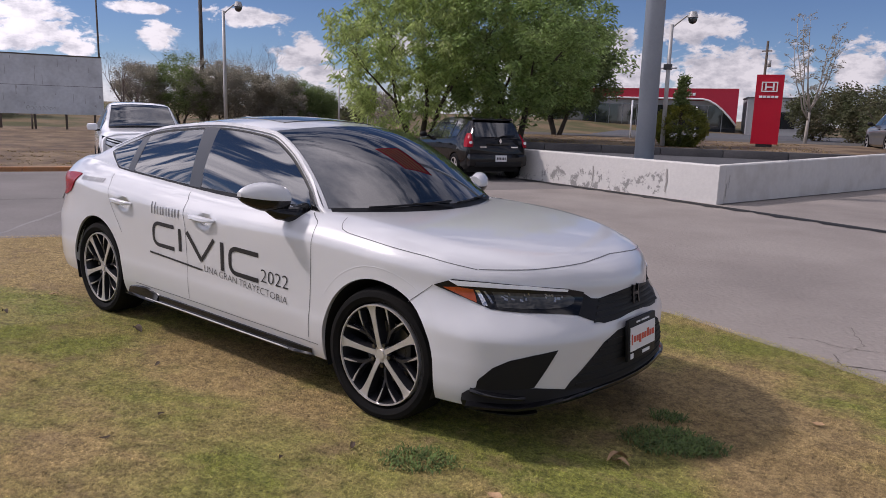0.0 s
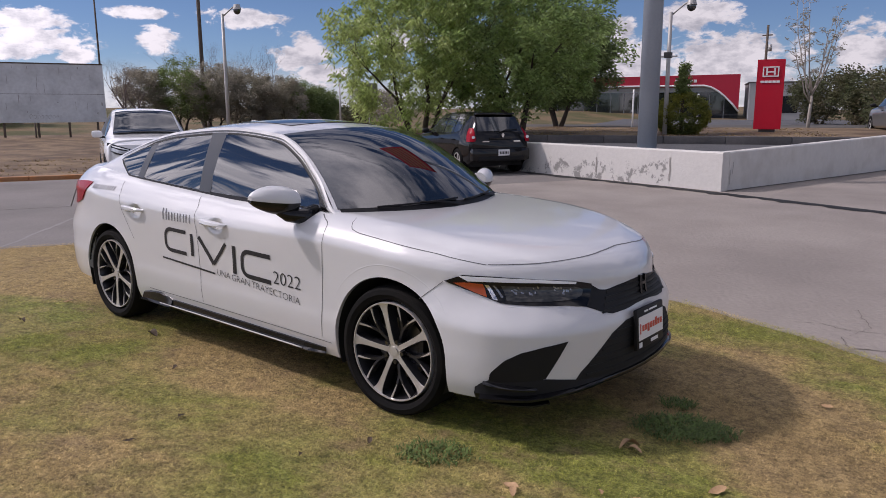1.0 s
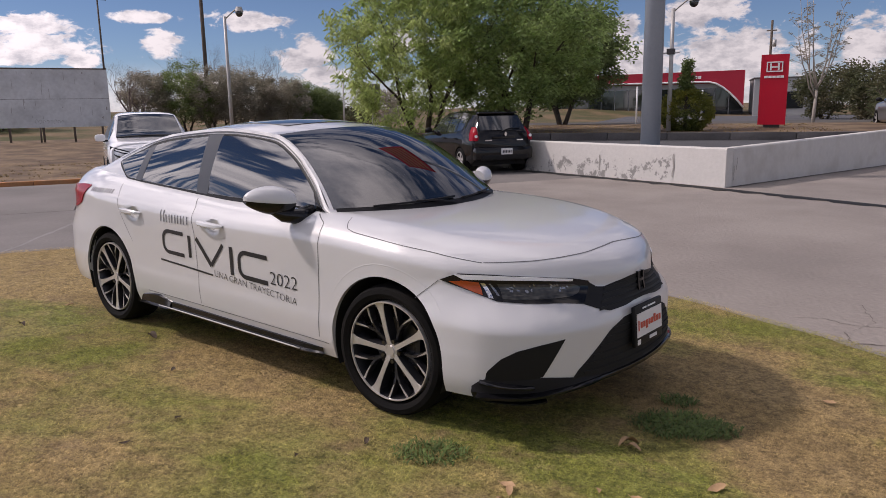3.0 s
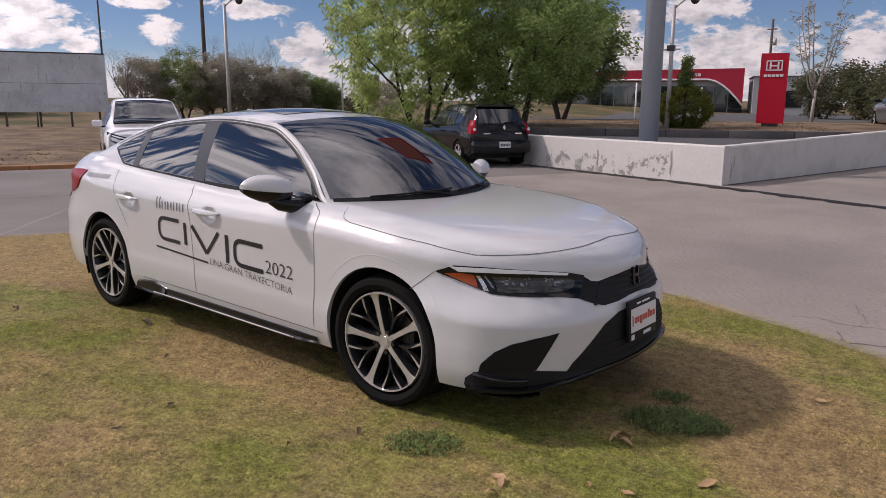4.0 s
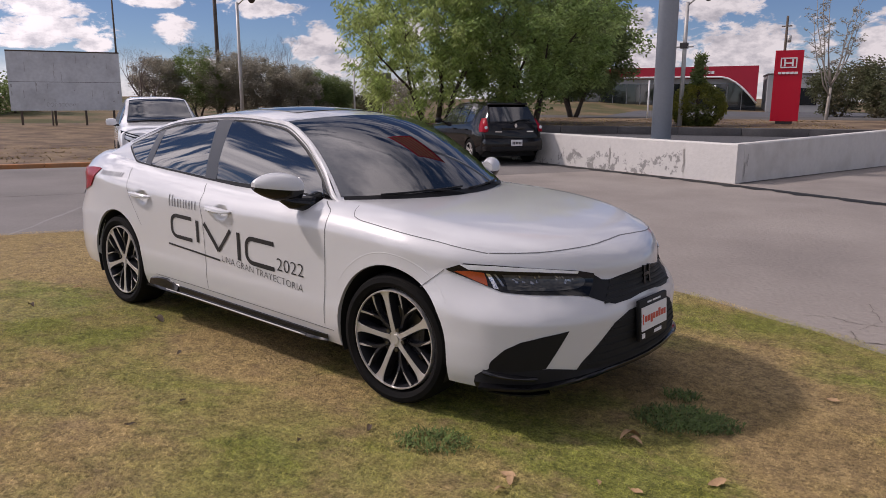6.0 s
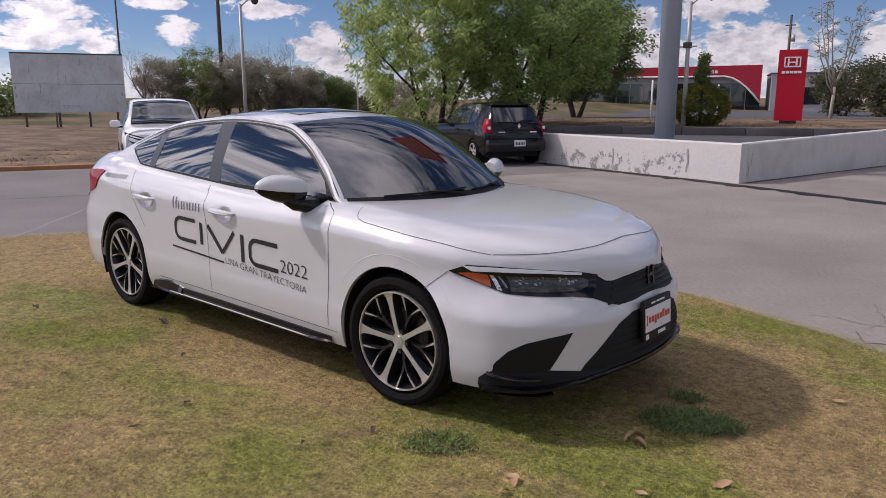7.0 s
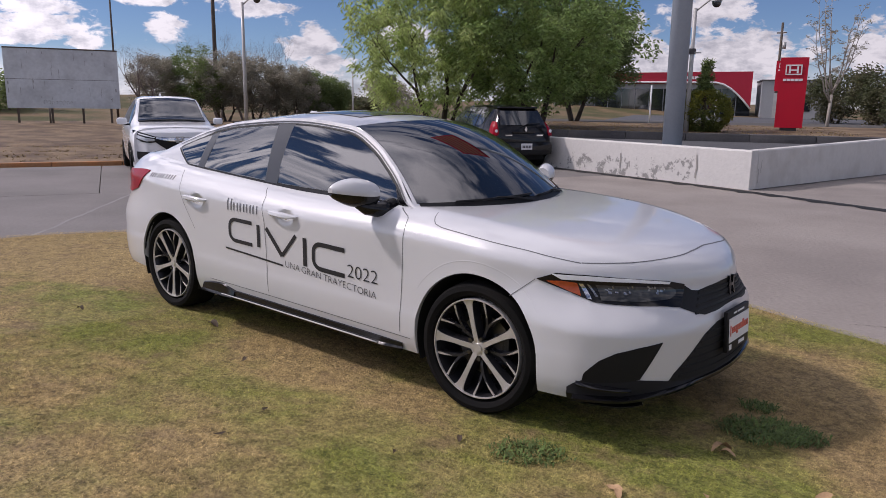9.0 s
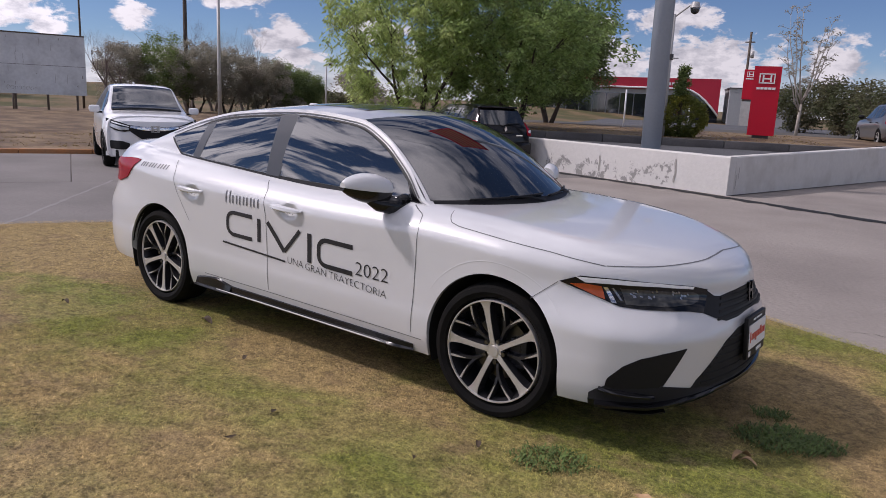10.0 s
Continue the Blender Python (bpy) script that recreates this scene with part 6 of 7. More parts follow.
def totem(label, x, y, z, w, h, turn, d=0.28, plinth=0.0):
    t = thing("totem_sign", label, "sign", Matrix.Translation((x, y, z)) @ Matrix.Rotation(turn, 4, "Z"), "totem signs")
    bm = bmesh.new()
    rows = []
    for i in range(13):
        f = i / 12
        sh = 0.0
        bulge = -0.03
        rows.append([(-w / 2 + sh, -d / 2, 0.12 + (h - 0.12) * f), (0 + sh, -d / 2 - 0.03 - bulge, 0.12 + (h - 0.12) * f), (w / 2 + sh, -d / 2, 0.12 + (h - 0.12) * f), (w / 2 + sh, d / 2, 0.12 + (h - 0.12) * f), (-w / 2 + sh, d / 2, 0.12 + (h - 0.12) * f), (-w / 2 + sh, -d / 2, 0.12 + (h - 0.12) * f)])
    grid(bm, rows)
    bm.faces.new([bm.verts.new(q) for q in rows[-1][:-1]])
    bmesh.ops.remove_doubles(bm, verts=bm.verts, dist=1e-4)
    bmesh.ops.recalc_face_normals(bm, faces=bm.faces)
    part("panel", bm, REDSIGN, t, "", False)
    part("foot", boxed(-w * 0.3, w * 0.3, -d * 0.3, d * 0.3, -0.1, 0.13), KERB_D, t)
    if plinth:
        part("plinth", boxed(-w / 2 + 0.02, w / 2 - 0.02, -d / 2 + 0.02, d / 2 - 0.02, -plinth, -0.1), GALV, t, "pale grey lower panel", False)
    s = w / 0.82
    f = -d / 2 - 0.025
    bm = bmesh.new()
    for x0, x1, z0, z1 in ((-0.24, 0.24, 0.30, 0.265), (-0.24, 0.24, -0.02, 0.015), (-0.24, -0.205, 0.0, 0.28), (0.205, 0.24, 0.0, 0.28), (-0.14, -0.09, 0.03, 0.25), (0.09, 0.14, 0.03, 0.25), (-0.09, 0.09, 0.11, 0.15)):
        box(bm, x0 * s, x1 * s, f, f + 0.03, h * 0.775 + z0 * s, h * 0.775 + z1 * s)
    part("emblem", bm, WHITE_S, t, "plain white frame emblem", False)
    bm = bmesh.new()
    for k in range(5):
        box(bm, (-0.29 + 0.118 * k) * s, (-0.29 + 0.118 * k + 0.10) * s, f + 0.005, f + 0.03, h * 0.70 - 0.035 * s, h * 0.70 + 0.035 * s)
    part("name_bars", bm, WHITE_S, t, "white bars in place of the name", False)
    return t


totem("tall red totem sign with a white emblem", -4.57, 21.42, 0.72, 0.80, 2.28, radians(14))
totem("far red totem sign beside the showroom", -20.6, 78.3, 3.0, 1.4, 3.2, radians(12), 0.4, 3.0)

# billboard back on posts, left
bb = thing("billboard", "grey weathered sheet steel back of a billboard on posts", "billboard", Matrix.Translation((-41.9, 15.6, -0.1)) @ Matrix.Rotation(radians(-24), 4, "Z"))
for k in range(7):
    y0 = -3.4 + 0.83 * k
    for r, (z0, z1) in enumerate(((0.95, 2.55), (2.57, 4.25))):
        part("sheet", boxed(-0.03, 0.03 + 0.004 * ((k + r) % 2), y0, y0 + 0.83, z0, z1), SHEET, bb, "", False)
for y in (-2.9, -1.2, 0.4, 1.9):
    part("support_post", boxed(-0.14, -0.03, y - 0.06, y + 0.06, -0.1, 4.2), WOODP, bb, "", False)
part("backing", boxed(-0.06, -0.032, -3.38, 2.40, 0.98, 4.24), KERB_D, bb, "", False)
rng = random.Random(9)
for k in range(26):
    y, z1, w = rng.uniform(-3.3, 2.3), rng.choice((4.15, 3.7, 3.2, 2.53, 2.1, 1.6)) + rng.uniform(-0.1, 0.02), rng.choice((0.008, 0.010, 0.014, 0.03))
    part("rust_streak", boxed(0.034, 0.0385, y - w, y + w, z1 - rng.uniform(0.08, 0.55) * (0.4 if w > 0.02 else 1.0), z1), STREAK, bb, "dark rust streak", False)
part("top_rail", boxed(-0.06, 0.05, -3.4, 2.42, 4.23, 4.30), WOODP, bb, "", False)
rng = random.Random(5)
bm = bmesh.new()
for k in range(8):
    y, z, r = -1.5 + 0.19 * k, 1.24 + 0.06 * rng.random(), rng.uniform(0.07, 0.13)
    a0, a1 = rng.uniform(-2.0, 0.0), rng.uniform(2.5, 4.5)
    tube(bm, [(0.036, y + r * 0.7 * math.cos(a0 + (a1 - a0) * i / 9), z + r * math.sin(a0 + (a1 - a0) * i / 9) + 0.03 * rng.random()) for i in range(10)], 0.011, 5)
part("scribble", bm, STREAK, bb, "dark illegible scribble")
# fence
for k in range(6):
    c = Vector((-39.0, 13.0)) + B_DIR * (4.4 * (k - 2))
    post("fence_post", "short dark wooden fence post", "fence post", c.x, c.y, -0.1, 0.9, 0.05, 0.045, WOODP, "fence posts by the far road")

# showroom far off
sh = thing("showroom", "distant showroom with a red fascia and glazed front", "building", Matrix.Translation((-34.5, 89.0, 0)) @ Matrix.Rotation(radians(21), 4, "Z"))
part("wall", boxed(-17.5, 7.0, 0, 10, 0.0, 4.2), GREYWALL, sh, "", False)
bm = bmesh.new()
rows = []
for i in range(21):
    x = -18.0 + 25.2 * i / 20
    zb = 4.45 if x < 3.0 else 4.45 - 3.2 * ((x - 3.0) / 4.2) ** 1.7
    rows.append([(x, -0.5, zb), (x, -0.55, 5.5 + 0.25 * (i / 20)), (x, 1.0, 5.5 + 0.25 * (i / 20))])
grid(bm, rows)
bmesh.ops.recalc_face_normals(bm, faces=bm.faces)
part("fascia", bm, REDWALL, sh, "red clad fascia with a sweeping edge", False)
bm = bmesh.new()
tube(bm, [(-18.0 + 21.0 * i / 10, -0.62, 4.40) for i in range(11)] + [(3.0 + 4.2 * t, -0.62, 4.40 - 3.2 * t**1.7) for t in (0.2, 0.4, 0.6, 0.8, 1.0)], 0.13, 6)
part("fascia_edge", bm, WHITE_S, sh, "white edge strip")
for k in range(14):
    x = -17.2 + 1.75 * k
    part("window", boxed(x, x + 1.65, -0.06, 0.0, 0.3, 3.6), GLASS_2, sh, "dark showroom window", False)
part("roof", boxed(-17.6, 7.1, 0.05, 10, 4.2, 5.4), REDWALL, sh, "", False)
bm = bmesh.new()
for k in range(6):
    box(bm, -0.5 + 0.45 * k, -0.15 + 0.45 * k, -0.62, -0.57, 4.8, 5.15)
part("name_bars", bm, WHITE_S, sh, "white bars in place of the name", False)
an = thing("annex", "pale grey annex building beside the showroom", "building", Matrix.Translation((-22.5, 92.0, 0)) @ Matrix.Rotation(radians(21), 4, "Z"))
part("wall", boxed(-4, 4.5, 0, 8, 0.0, 4.6), GREYWALL, an, "", False)
part("roof", boxed(-4.1, 4.6, -0.1, 8.1, 4.6, 4.75), KERB_D, an, "", False)
part("window", boxed(-2.5, 1.5, -0.05, 0.0, 1.0, 3.0), GLASS_2, an, "", False)
far = thing("dark_sign_roof", "dark building with a grey name band among the trees", "building", Matrix.Translation((1.5, 52.0, 0)) @ Matrix.Rotation(radians(8), 4, "Z"))
part("wall", boxed(-6, 9, 0, 6, 0.3, 4.4), LEAF_DK, far, "", False)
part("band", boxed(-4.0, 7.0, -0.15, 0.0, 3.1, 4.3), KERB_D, far, "", False)
bm = bmesh.new()
for k in range(6):
    box(bm, -1.9 + 0.5 * k, -1.55 + 0.5 * k, -0.2, -0.16, 3.5, 3.85)
part("name_bars", bm, GREYWALL, far, "grey bars in place of the name", False)


# ---- trees ----
def limbs(bm, rng, base, direction, length, radius, depth, tips, spread=0.6, bend=0.25, thin=0.68):
    """Tapered limbs that fork; collects the tips."""
    pts, rs = [Vector(base)], [radius]
    d = Vector(direction).normalized()
    for k in range(4):
        d = (d + Vector((rng.uniform(-1, 1), rng.uniform(-1, 1), rng.uniform(-0.4, 0.8))) * bend * 0.5).normalized()
        pts.append(pts[-1] + d * length / 4)
        rs.append(radius * (1 - 0.12 * (k + 1)))
    tube(bm, pts, rs, 7 if radius > 0.04 else 4, False)
    if depth == 0:
        tips.append((pts[-1], d))
        tips.append((pts[-2], d))
        return
    for k in range(3 if depth > 1 else 4):
        nd = (d + Vector((rng.uniform(-1, 1), rng.uniform(-1, 1), rng.uniform(-0.5, 0.7))) * spread).normalized()
        limbs(bm, rng, pts[-1 if k < 2 else -2], nd, length * rng.uniform(0.6, 0.8), rs[-1] * thin, depth - 1, tips, spread, bend, thin)


def leaf_cloud(rng, centres, per, ln, wd, droop, spread):
    """Thin leaves hung round the given centres, in clumps of uneven size."""
    vs, fs = [], []
    for c, rad in centres:
        for _ in range(int(per * rng.uniform(0.5, 1.4))):
            d = Vector((rng.gauss(0, 1), rng.gauss(0, 1), rng.gauss(0, 0.8))).normalized() * rad * rng.random() ** 0.45
            p = Vector(c) + d
            a = rng.random() * 6.283
            t = Vector((math.cos(a), math.sin(a), -droop + rng.uniform(-0.5, 0.5))).normalized()
            s = t.cross(Vector((rng.uniform(-1, 1), rng.uniform(-1, 1), rng.uniform(-0.2, 1)))).normalized()
            l, w = ln * rng.uniform(0.6, 1.3), wd * rng.uniform(0.7, 1.3)
            n = len(vs)
            vs += [tuple(p), tuple(p + t * l * 0.45 + s * w), tuple(p + t * l), tuple(p + t * l * 0.45 - s * w)]
            fs.append((n, n + 1, n + 2, n + 3))
    me = bpy.data.meshes.new("crown")
    me.from_pydata(vs, [], fs)
    return me


def sparse_tree(label, x, y, z, h, seed, leaf, bark):
    """A pale trunk that forks low into steep wands with small tufts of leaves."""
    rng = random.Random(seed)
    t = thing("tree", label, "tree", Matrix.Translation((x, y, z)), "trees")
    bm, tips = bmesh.new(), []
    tube(bm, [(0, 0, -0.1), (0.02, 0, h * 0.13), (0.05, 0.02, h * 0.27)], [0.075, 0.065, 0.055], 8)
    for k in range(9):
        a = 6.283 * k / 9 + rng.uniform(-0.3, 0.3)
        r, top, b = h * rng.uniform(0.06, 0.24), h * rng.uniform(0.66, 1.0), h * rng.uniform(0.18, 0.32)
        pts = [Vector((0.04, 0.01, b))]
        for i in range(1, 7):
            f = i / 6
            pts.append(Vector((0.04 + r * math.cos(a) * f**0.6 + rng.uniform(-0.04, 0.04), r * math.sin(a) * f**0.6 + rng.uniform(-0.04, 0.04), b + (top - b) * f)))
        tube(bm, pts, [0.032 * (1 - 0.12 * i) for i in range(7)], 5)
        for i in range(2, 7):
            for _ in range(3):
                e = pts[i] + Vector((rng.uniform(-1, 1), rng.uniform(-1, 1), rng.uniform(0.2, 1.0))) * h * 0.062
                tube(bm, [pts[i], e], [0.010, 0.005], 4, False)
                tips.append((tuple(e), 0.085))
    part("trunk", bm, bark, t, "lime washed trunk and bare wands")
    me = leaf_cloud(rng, tips, 11, 0.10, 0.020, 0.1, 0.2)
    me.materials.append(leaf)
    new("crown", me).parent = t
    return t


def tree(label, x, y, z, height, trunk_h, trunk_r, crown, n_clumps, per, ln, wd, leaf, bark, seed, droop=0.6, clump=0.55, stems=1, depth=3, name="tree", lean=(0, 0), group="trees"):
    """crown: half sizes x, y, z of the clumps' region and the height of its middle."""
    rng = random.Random(seed)
    t = thing(name, label, "tree", Matrix.Translation((x, y, z)), group)
    bm, tips = bmesh.new(), []
    for k in range(stems):
        a = 6.283 * k / stems + rng.random()
        d = (0.35 * math.cos(a) * (stems > 1) + lean[0], 0.35 * math.sin(a) * (stems > 1) + lean[1], 1)
        limbs(bm, rng, (0.1 * math.cos(a) * (stems > 1), 0.1 * math.sin(a) * (stems > 1), -0.1), d, trunk_h, trunk_r / (stems**0.4), depth, tips, thin=0.68 if n_clumps else 0.80, spread=0.6 if n_clumps else 0.80)
    part("trunk", bm, bark, t)
    if n_clumps:
        cx, cy, cz, cm = crown
        cs = []
        while len(cs) < n_clumps:
            q = Vector((rng.uniform(-1, 1), rng.uniform(-1, 1), rng.uniform(-1, 1)))
            if q.length > 1 or rng.random() > 0.35 + 0.65 * q.length:
                continue
            w = 1 + 0.22 * noise.noise(q * 2.3 + Vector((seed, 0, 0)))
            cs.append(((q.x * cx * w, q.y * cy * w, cm + q.z * cz * w), clump * rng.uniform(0.6, 1.35)))
        me = leaf_cloud(rng, cs, per, ln, wd, droop, clump)
        me.materials.append(leaf)
        ob = new("crown", me)
        ob.parent = t
    return t


# the large trees behind the black hatchback
tree("large spreading tree with hanging narrow light green leaves", -13.6, 15.0, -0.1, 8, 2.2, 0.20, (3.1, 3.1, 3.5, 4.0), 330, 105, 0.20, 0.026, LEAF_A, BARK, 3, 0.8, 0.33, 3, 3)
tree("broad tree with dense mid green leaves", -11.0, 16.5, 0.3, 8, 2.0, 0.20, (3.35, 3.0, 2.95, 3.75), 350, 115, 0.17, 0.030, LEAF_D, BARK, 8, 0.5, 0.34, 3, 3)
tree("dark green tree with a forked trunk on the verge", -15.97, 27.73, 0.6, 6, 1.7, 0.20, (2.9, 2.6, 2.25, 3.35), 240, 150, 0.2, 0.04, LEAF_B, BARK, 21, 0.5, 0.55, 3, 2)
# far row on the left
for k, (x, y, h, w, leaf, sd) in enumerate(((-46.2, 23.2, 4.4, 2.0, LEAF_C, 31), (-44.8, 25.2, 5.0, 2.3, LEAF_B, 32), (-43.8, 27.0, 4.8, 2.3, LEAF_C, 33), (-42.8, 28.8, 4.6, 2.4, LEAF_C, 34), (-41.8, 31.0, 4.0, 2.1, LEAF_C, 35), (-42.6, 33.6, 4.0, 1.7, LEAF_B, 36), (-42.0, 35.6, 3.4, 1.3, LEAF_B, 37))):
    tree("round dense dull green tree in the far row" if leaf == LEAF_B else "brownish half bare tree in the far row", x, y, -0.1, h, 1.0, 0.16, (w, w, h * 0.44, h * 0.58), 120, 260 if leaf == LEAF_C else 190, 0.15, 0.024, leaf, BARK, sd, 0.2, 0.45, 2, 2)
for k, (x, y, h, sd) in enumerate(((-42.4, 19.8, 2.75, 41), (-43.6, 21.4, 2.5, 44), (-47.5, 31.0, 3.0, 42), (-47.0, 28.5, 2.9, 43), (-46.2, 33.0, 2.7, 45))):
    tree("leafless tree with fine grey twigs", x, y, -0.1, 6, h * (0.62 if k < 2 else 0.84), 0.16, (1, 1, 1, 3), 0, 0, 0.1, 0.02, LEAF_C, TWIG, sd, stems=1 if k < 2 else 2, depth=6 if k < 2 else 5, name="bare_tree", group="bare trees")
# right: thin tree, low trees, shrubs
sparse_tree("thin young tree with sparse leaves and a lime washed trunk", -5.1, 28.9, 0.5, 5.5, 51, LEAF_C, BARK_L)
for k, (x, y, h, w, leaf, sd) in enumerate(((-3.0, 36.0, 2.6, 1.6, LEAF_E, 61), (-0.6, 38.0, 3.2, 2.2, LEAF_E, 62), (2.4, 37.0, 4.0, 2.6, LEAF_E, 63), (-5.6, 42.0, 2.9, 1.5, LEAF_E, 64), (-2.6, 33.0, 1.2, 0.9, LEAF_E, 65), (5.6, 37.0, 4.6, 3.0, LEAF_E, 66), (-8.4, 46.0, 2.8, 1.8, LEAF_E, 67), (0.6, 34.0, 1.6, 1.3, LEAF_E, 68))):
    tree("dark dense tree beyond the verge" if leaf == LEAF_E else "dull green tree beyond the verge", x, y, 0.6, h, 0.9, 0.14, (w, w, h * 0.48, h * 0.55), 70, 120, 0.18, 0.04, leaf, BARK, sd, 0.4, 0.55, 2, 2)
for k, (x, y, h, w, sd) in enumerate(((-60, 60, 4.2, 3.5, 74), (-72, 55, 4.2, 4.0, 75), (-80, 48, 4.5, 4.0, 76), (-64, 20, 3.5, 3.5, 79), (-70, 8, 3.2, 3.5, 80))):
    tree("small far tree on the horizon", x, y, -0.1, h, 0.9, 0.14, (w, w, h * 0.45, h * 0.6), 40, 90, 0.3, 0.08, LEAF_B if k % 2 else LEAF_C, BARK, sd, 0.2, 0.8, 1, 2)

for k, (x, y, h, w, sd) in enumerate(((-42.2, 34.0, 1.2, 1.3, 110), (-46.3, 40.0, 2.3, 2.3, 111), (-49.8, 46.5, 1.9, 1.6, 112), (-52.3, 53.9, 1.4, 2.7, 113), (-52.8, 47.7, 1.9, 2.0, 119))):
    tree("low dark bush on the far field", x, y, 0.2, h, 0.4, 0.06, (w, w, h * 0.4, h * 0.45), 26, 80, 0.26, 0.07, LEAF_E if k % 3 else LEAF_C, BARK, sd, 0.2, 0.5, 1, 2, name="bush", group="far bushes")

# tree line behind the camera's back, seen in the glass
for k, (x, y, h, w) in enumerate(((-34, -46, 5.0, 4.5), (-22, -52, 6.0, 5.0), (-8, -55, 4.5, 5.0), (6, -50, 5.5, 4.5), (20, -48, 6.5, 5.0), (34, -40, 5.0, 4.5))):
    tree("distant dark tree across the street", x, y, -0.1, h, 1.2, 0.2, (w, w, h * 0.45, h * 0.6), 50, 90, 0.5, 0.14, LEAF_B, BARK, 90 + k, 0.2, 1.2, 1, 2)

# clipped cypress: a round skirt and a column
cy = thing("topiary", "clipped yellow green cypress with a round base and column", "shrub", Matrix.Translation((-6.1, 18.2, 0.7)))
rng = random.Random(9)
cs = [((0.72 * math.cos(a) * math.sin(b), 0.72 * math.sin(a) * math.sin(b), 0.60 + 0.60 * math.cos(b)), 0.11) for a, b in ((rng.random() * 6.283, math.acos(rng.uniform(-1, 1))) for _ in range(420))]
me = leaf_cloud(rng, cs, 34, 0.07, 0.018, -0.4, 0.2)
me.materials.append(LEAF_Y)
new("skirt", me).parent = cy
cs = [((rng.uniform(-0.16, 0.16), rng.uniform(-0.16, 0.16), rng.uniform(1.05, 2.06)), 0.10) for _ in range(70)]
me = leaf_cloud(rng, cs, 34, 0.09, 0.02, -0.6, 0.2)
me.materials.append(LEAF_B)
new("column", me).parent = cy
part("trunk", tube(bmesh.new(), [(0, 0, -0.1), (0, 0, 1.9)], [0.07, 0.03], 8), BARK, cy)


# ---- the other cars ----
class Shell:
    """A car's skin from tables along x: half width, sill, belt, top and half width of the top."""

    def __init__(self, width, sill, belt_, top, top_w):
        self.tabs = (width, sill, belt_, top, top_w)

    def section(self, x):
        w, b, h, t, r = (interp(k, x) for k in self.tabs)
        return [(w - 0.07, b), (w - 0.012, b + 0.07), (w, b + 0.22), (w - 0.004, (b + h) / 2 + 0.1), (w - 0.02, h - 0.05), (w - 0.05, h), ((w - 0.05) * 0.5 + r * 0.5 + 0.012, (h + t) / 2 - 0.01), (r, t - 0.035), (r - 0.10, t - 0.002), (r * 0.5, t + 0.012), (0, t + 0.018)]

    def at(self, x, z, out=0.0):
        s = self.section(x)
        for (y0, z0), (y1, z1) in zip(s, s[1:]):
            if z <= z1 and z1 > z0:
                f = (z - z0) / (z1 - z0)
                return (x, y0 + (y1 - y0) * f + out, z)
        return (x, s[-3][0], z)

    def mesh(self, x0, x1, n=80, arches=(), r=0.36, zc=0.32):
        xs = [x0 + (x1 - x0) * i / n for i in range(n + 1)]
        bm = bmesh.new()
        rows = []
        for x in xs:
            row = []
            low = 0
            for c in arches:
                if abs(x - c) < r:
                    low = max(low, zc + math.sqrt(r * r - (x - c) ** 2))
            for y, z in self.section(x):
                row.append((x, y, max(z, low)))
            rows.append(row)
        grid(bm, rows)
        both(bm)
        for x in (x0, x1):
            s = self.section(x)
            bm.faces.new([bm.verts.new((x, y, z)) for y, z in s] + [bm.verts.new((x, -y, z)) for y, z in s[-2::-1]])
        bmesh.ops.remove_doubles(bm, verts=bm.verts, dist=0.001)
        bmesh.ops.recalc_face_normals(bm, faces=bm.faces)
        return bm


def plain_wheel(parent, x, y, r, rim_mat, turn):
    bm = bmesh.new()
    prof = [(r * 0.66, 0.03), (r * 0.70, 0.0), (r * 0.88, -0.008), (r * 0.97, 0.015), (r, 0.04), (r, 0.17), (r * 0.9, 0.2), (r * 0.6, 0.2)]
    grid(bm, [[(q * math.cos(t), yy, q * math.sin(t)) for q, yy in prof] for t in [2 * math.pi * k / 40 for k in range(40)]], True)
    bmesh.ops.recalc_face_normals(bm, faces=bm.faces)
    w = part("wheel", bm, RUBBER, parent, "black tyre on an alloy wheel")
    w.matrix_local = Matrix.Translation((x, y, r)) @ Matrix.Rotation(radians(180 if y > 0 else 0), 4, "Z")
    # added black disc darkens the hollow behind the spokes
    bm = bmesh.new()
    bmesh.ops.create_cone(bm, cap_ends=True, segments=32, radius1=r * 0.67, radius2=r * 0.67, depth=0.02, matrix=Matrix.Translation((0, 0.07, 0)) @ Matrix.Rotation(radians(90), 4, "X"))
    part("rim_well", bm, DARK, w)
    bm = bmesh.new()
    for k in range(5):
        a = 2 * math.pi * k / 5 + 0.3
        c, s_ = math.cos(a), math.sin(a)
        grid(bm, [[(q * c - o * s_, 0.012 + 0.03 * (1 - q / r), q * s_ + o * c) for o in (-0.035 * (0.7 + q / r), 0.035 * (0.7 + q / r))] for q in (0.02, r * 0.3, r * 0.66)])
    grid(bm, [[(q * math.cos(t), 0.006, q * math.sin(t)) for q in (r * 0.60, r * 0.68)] for t in [2 * math.pi * k / 32 for k in range(32)]], True)
    part("spokes", bm, rim_mat, w, "", False)
    return w


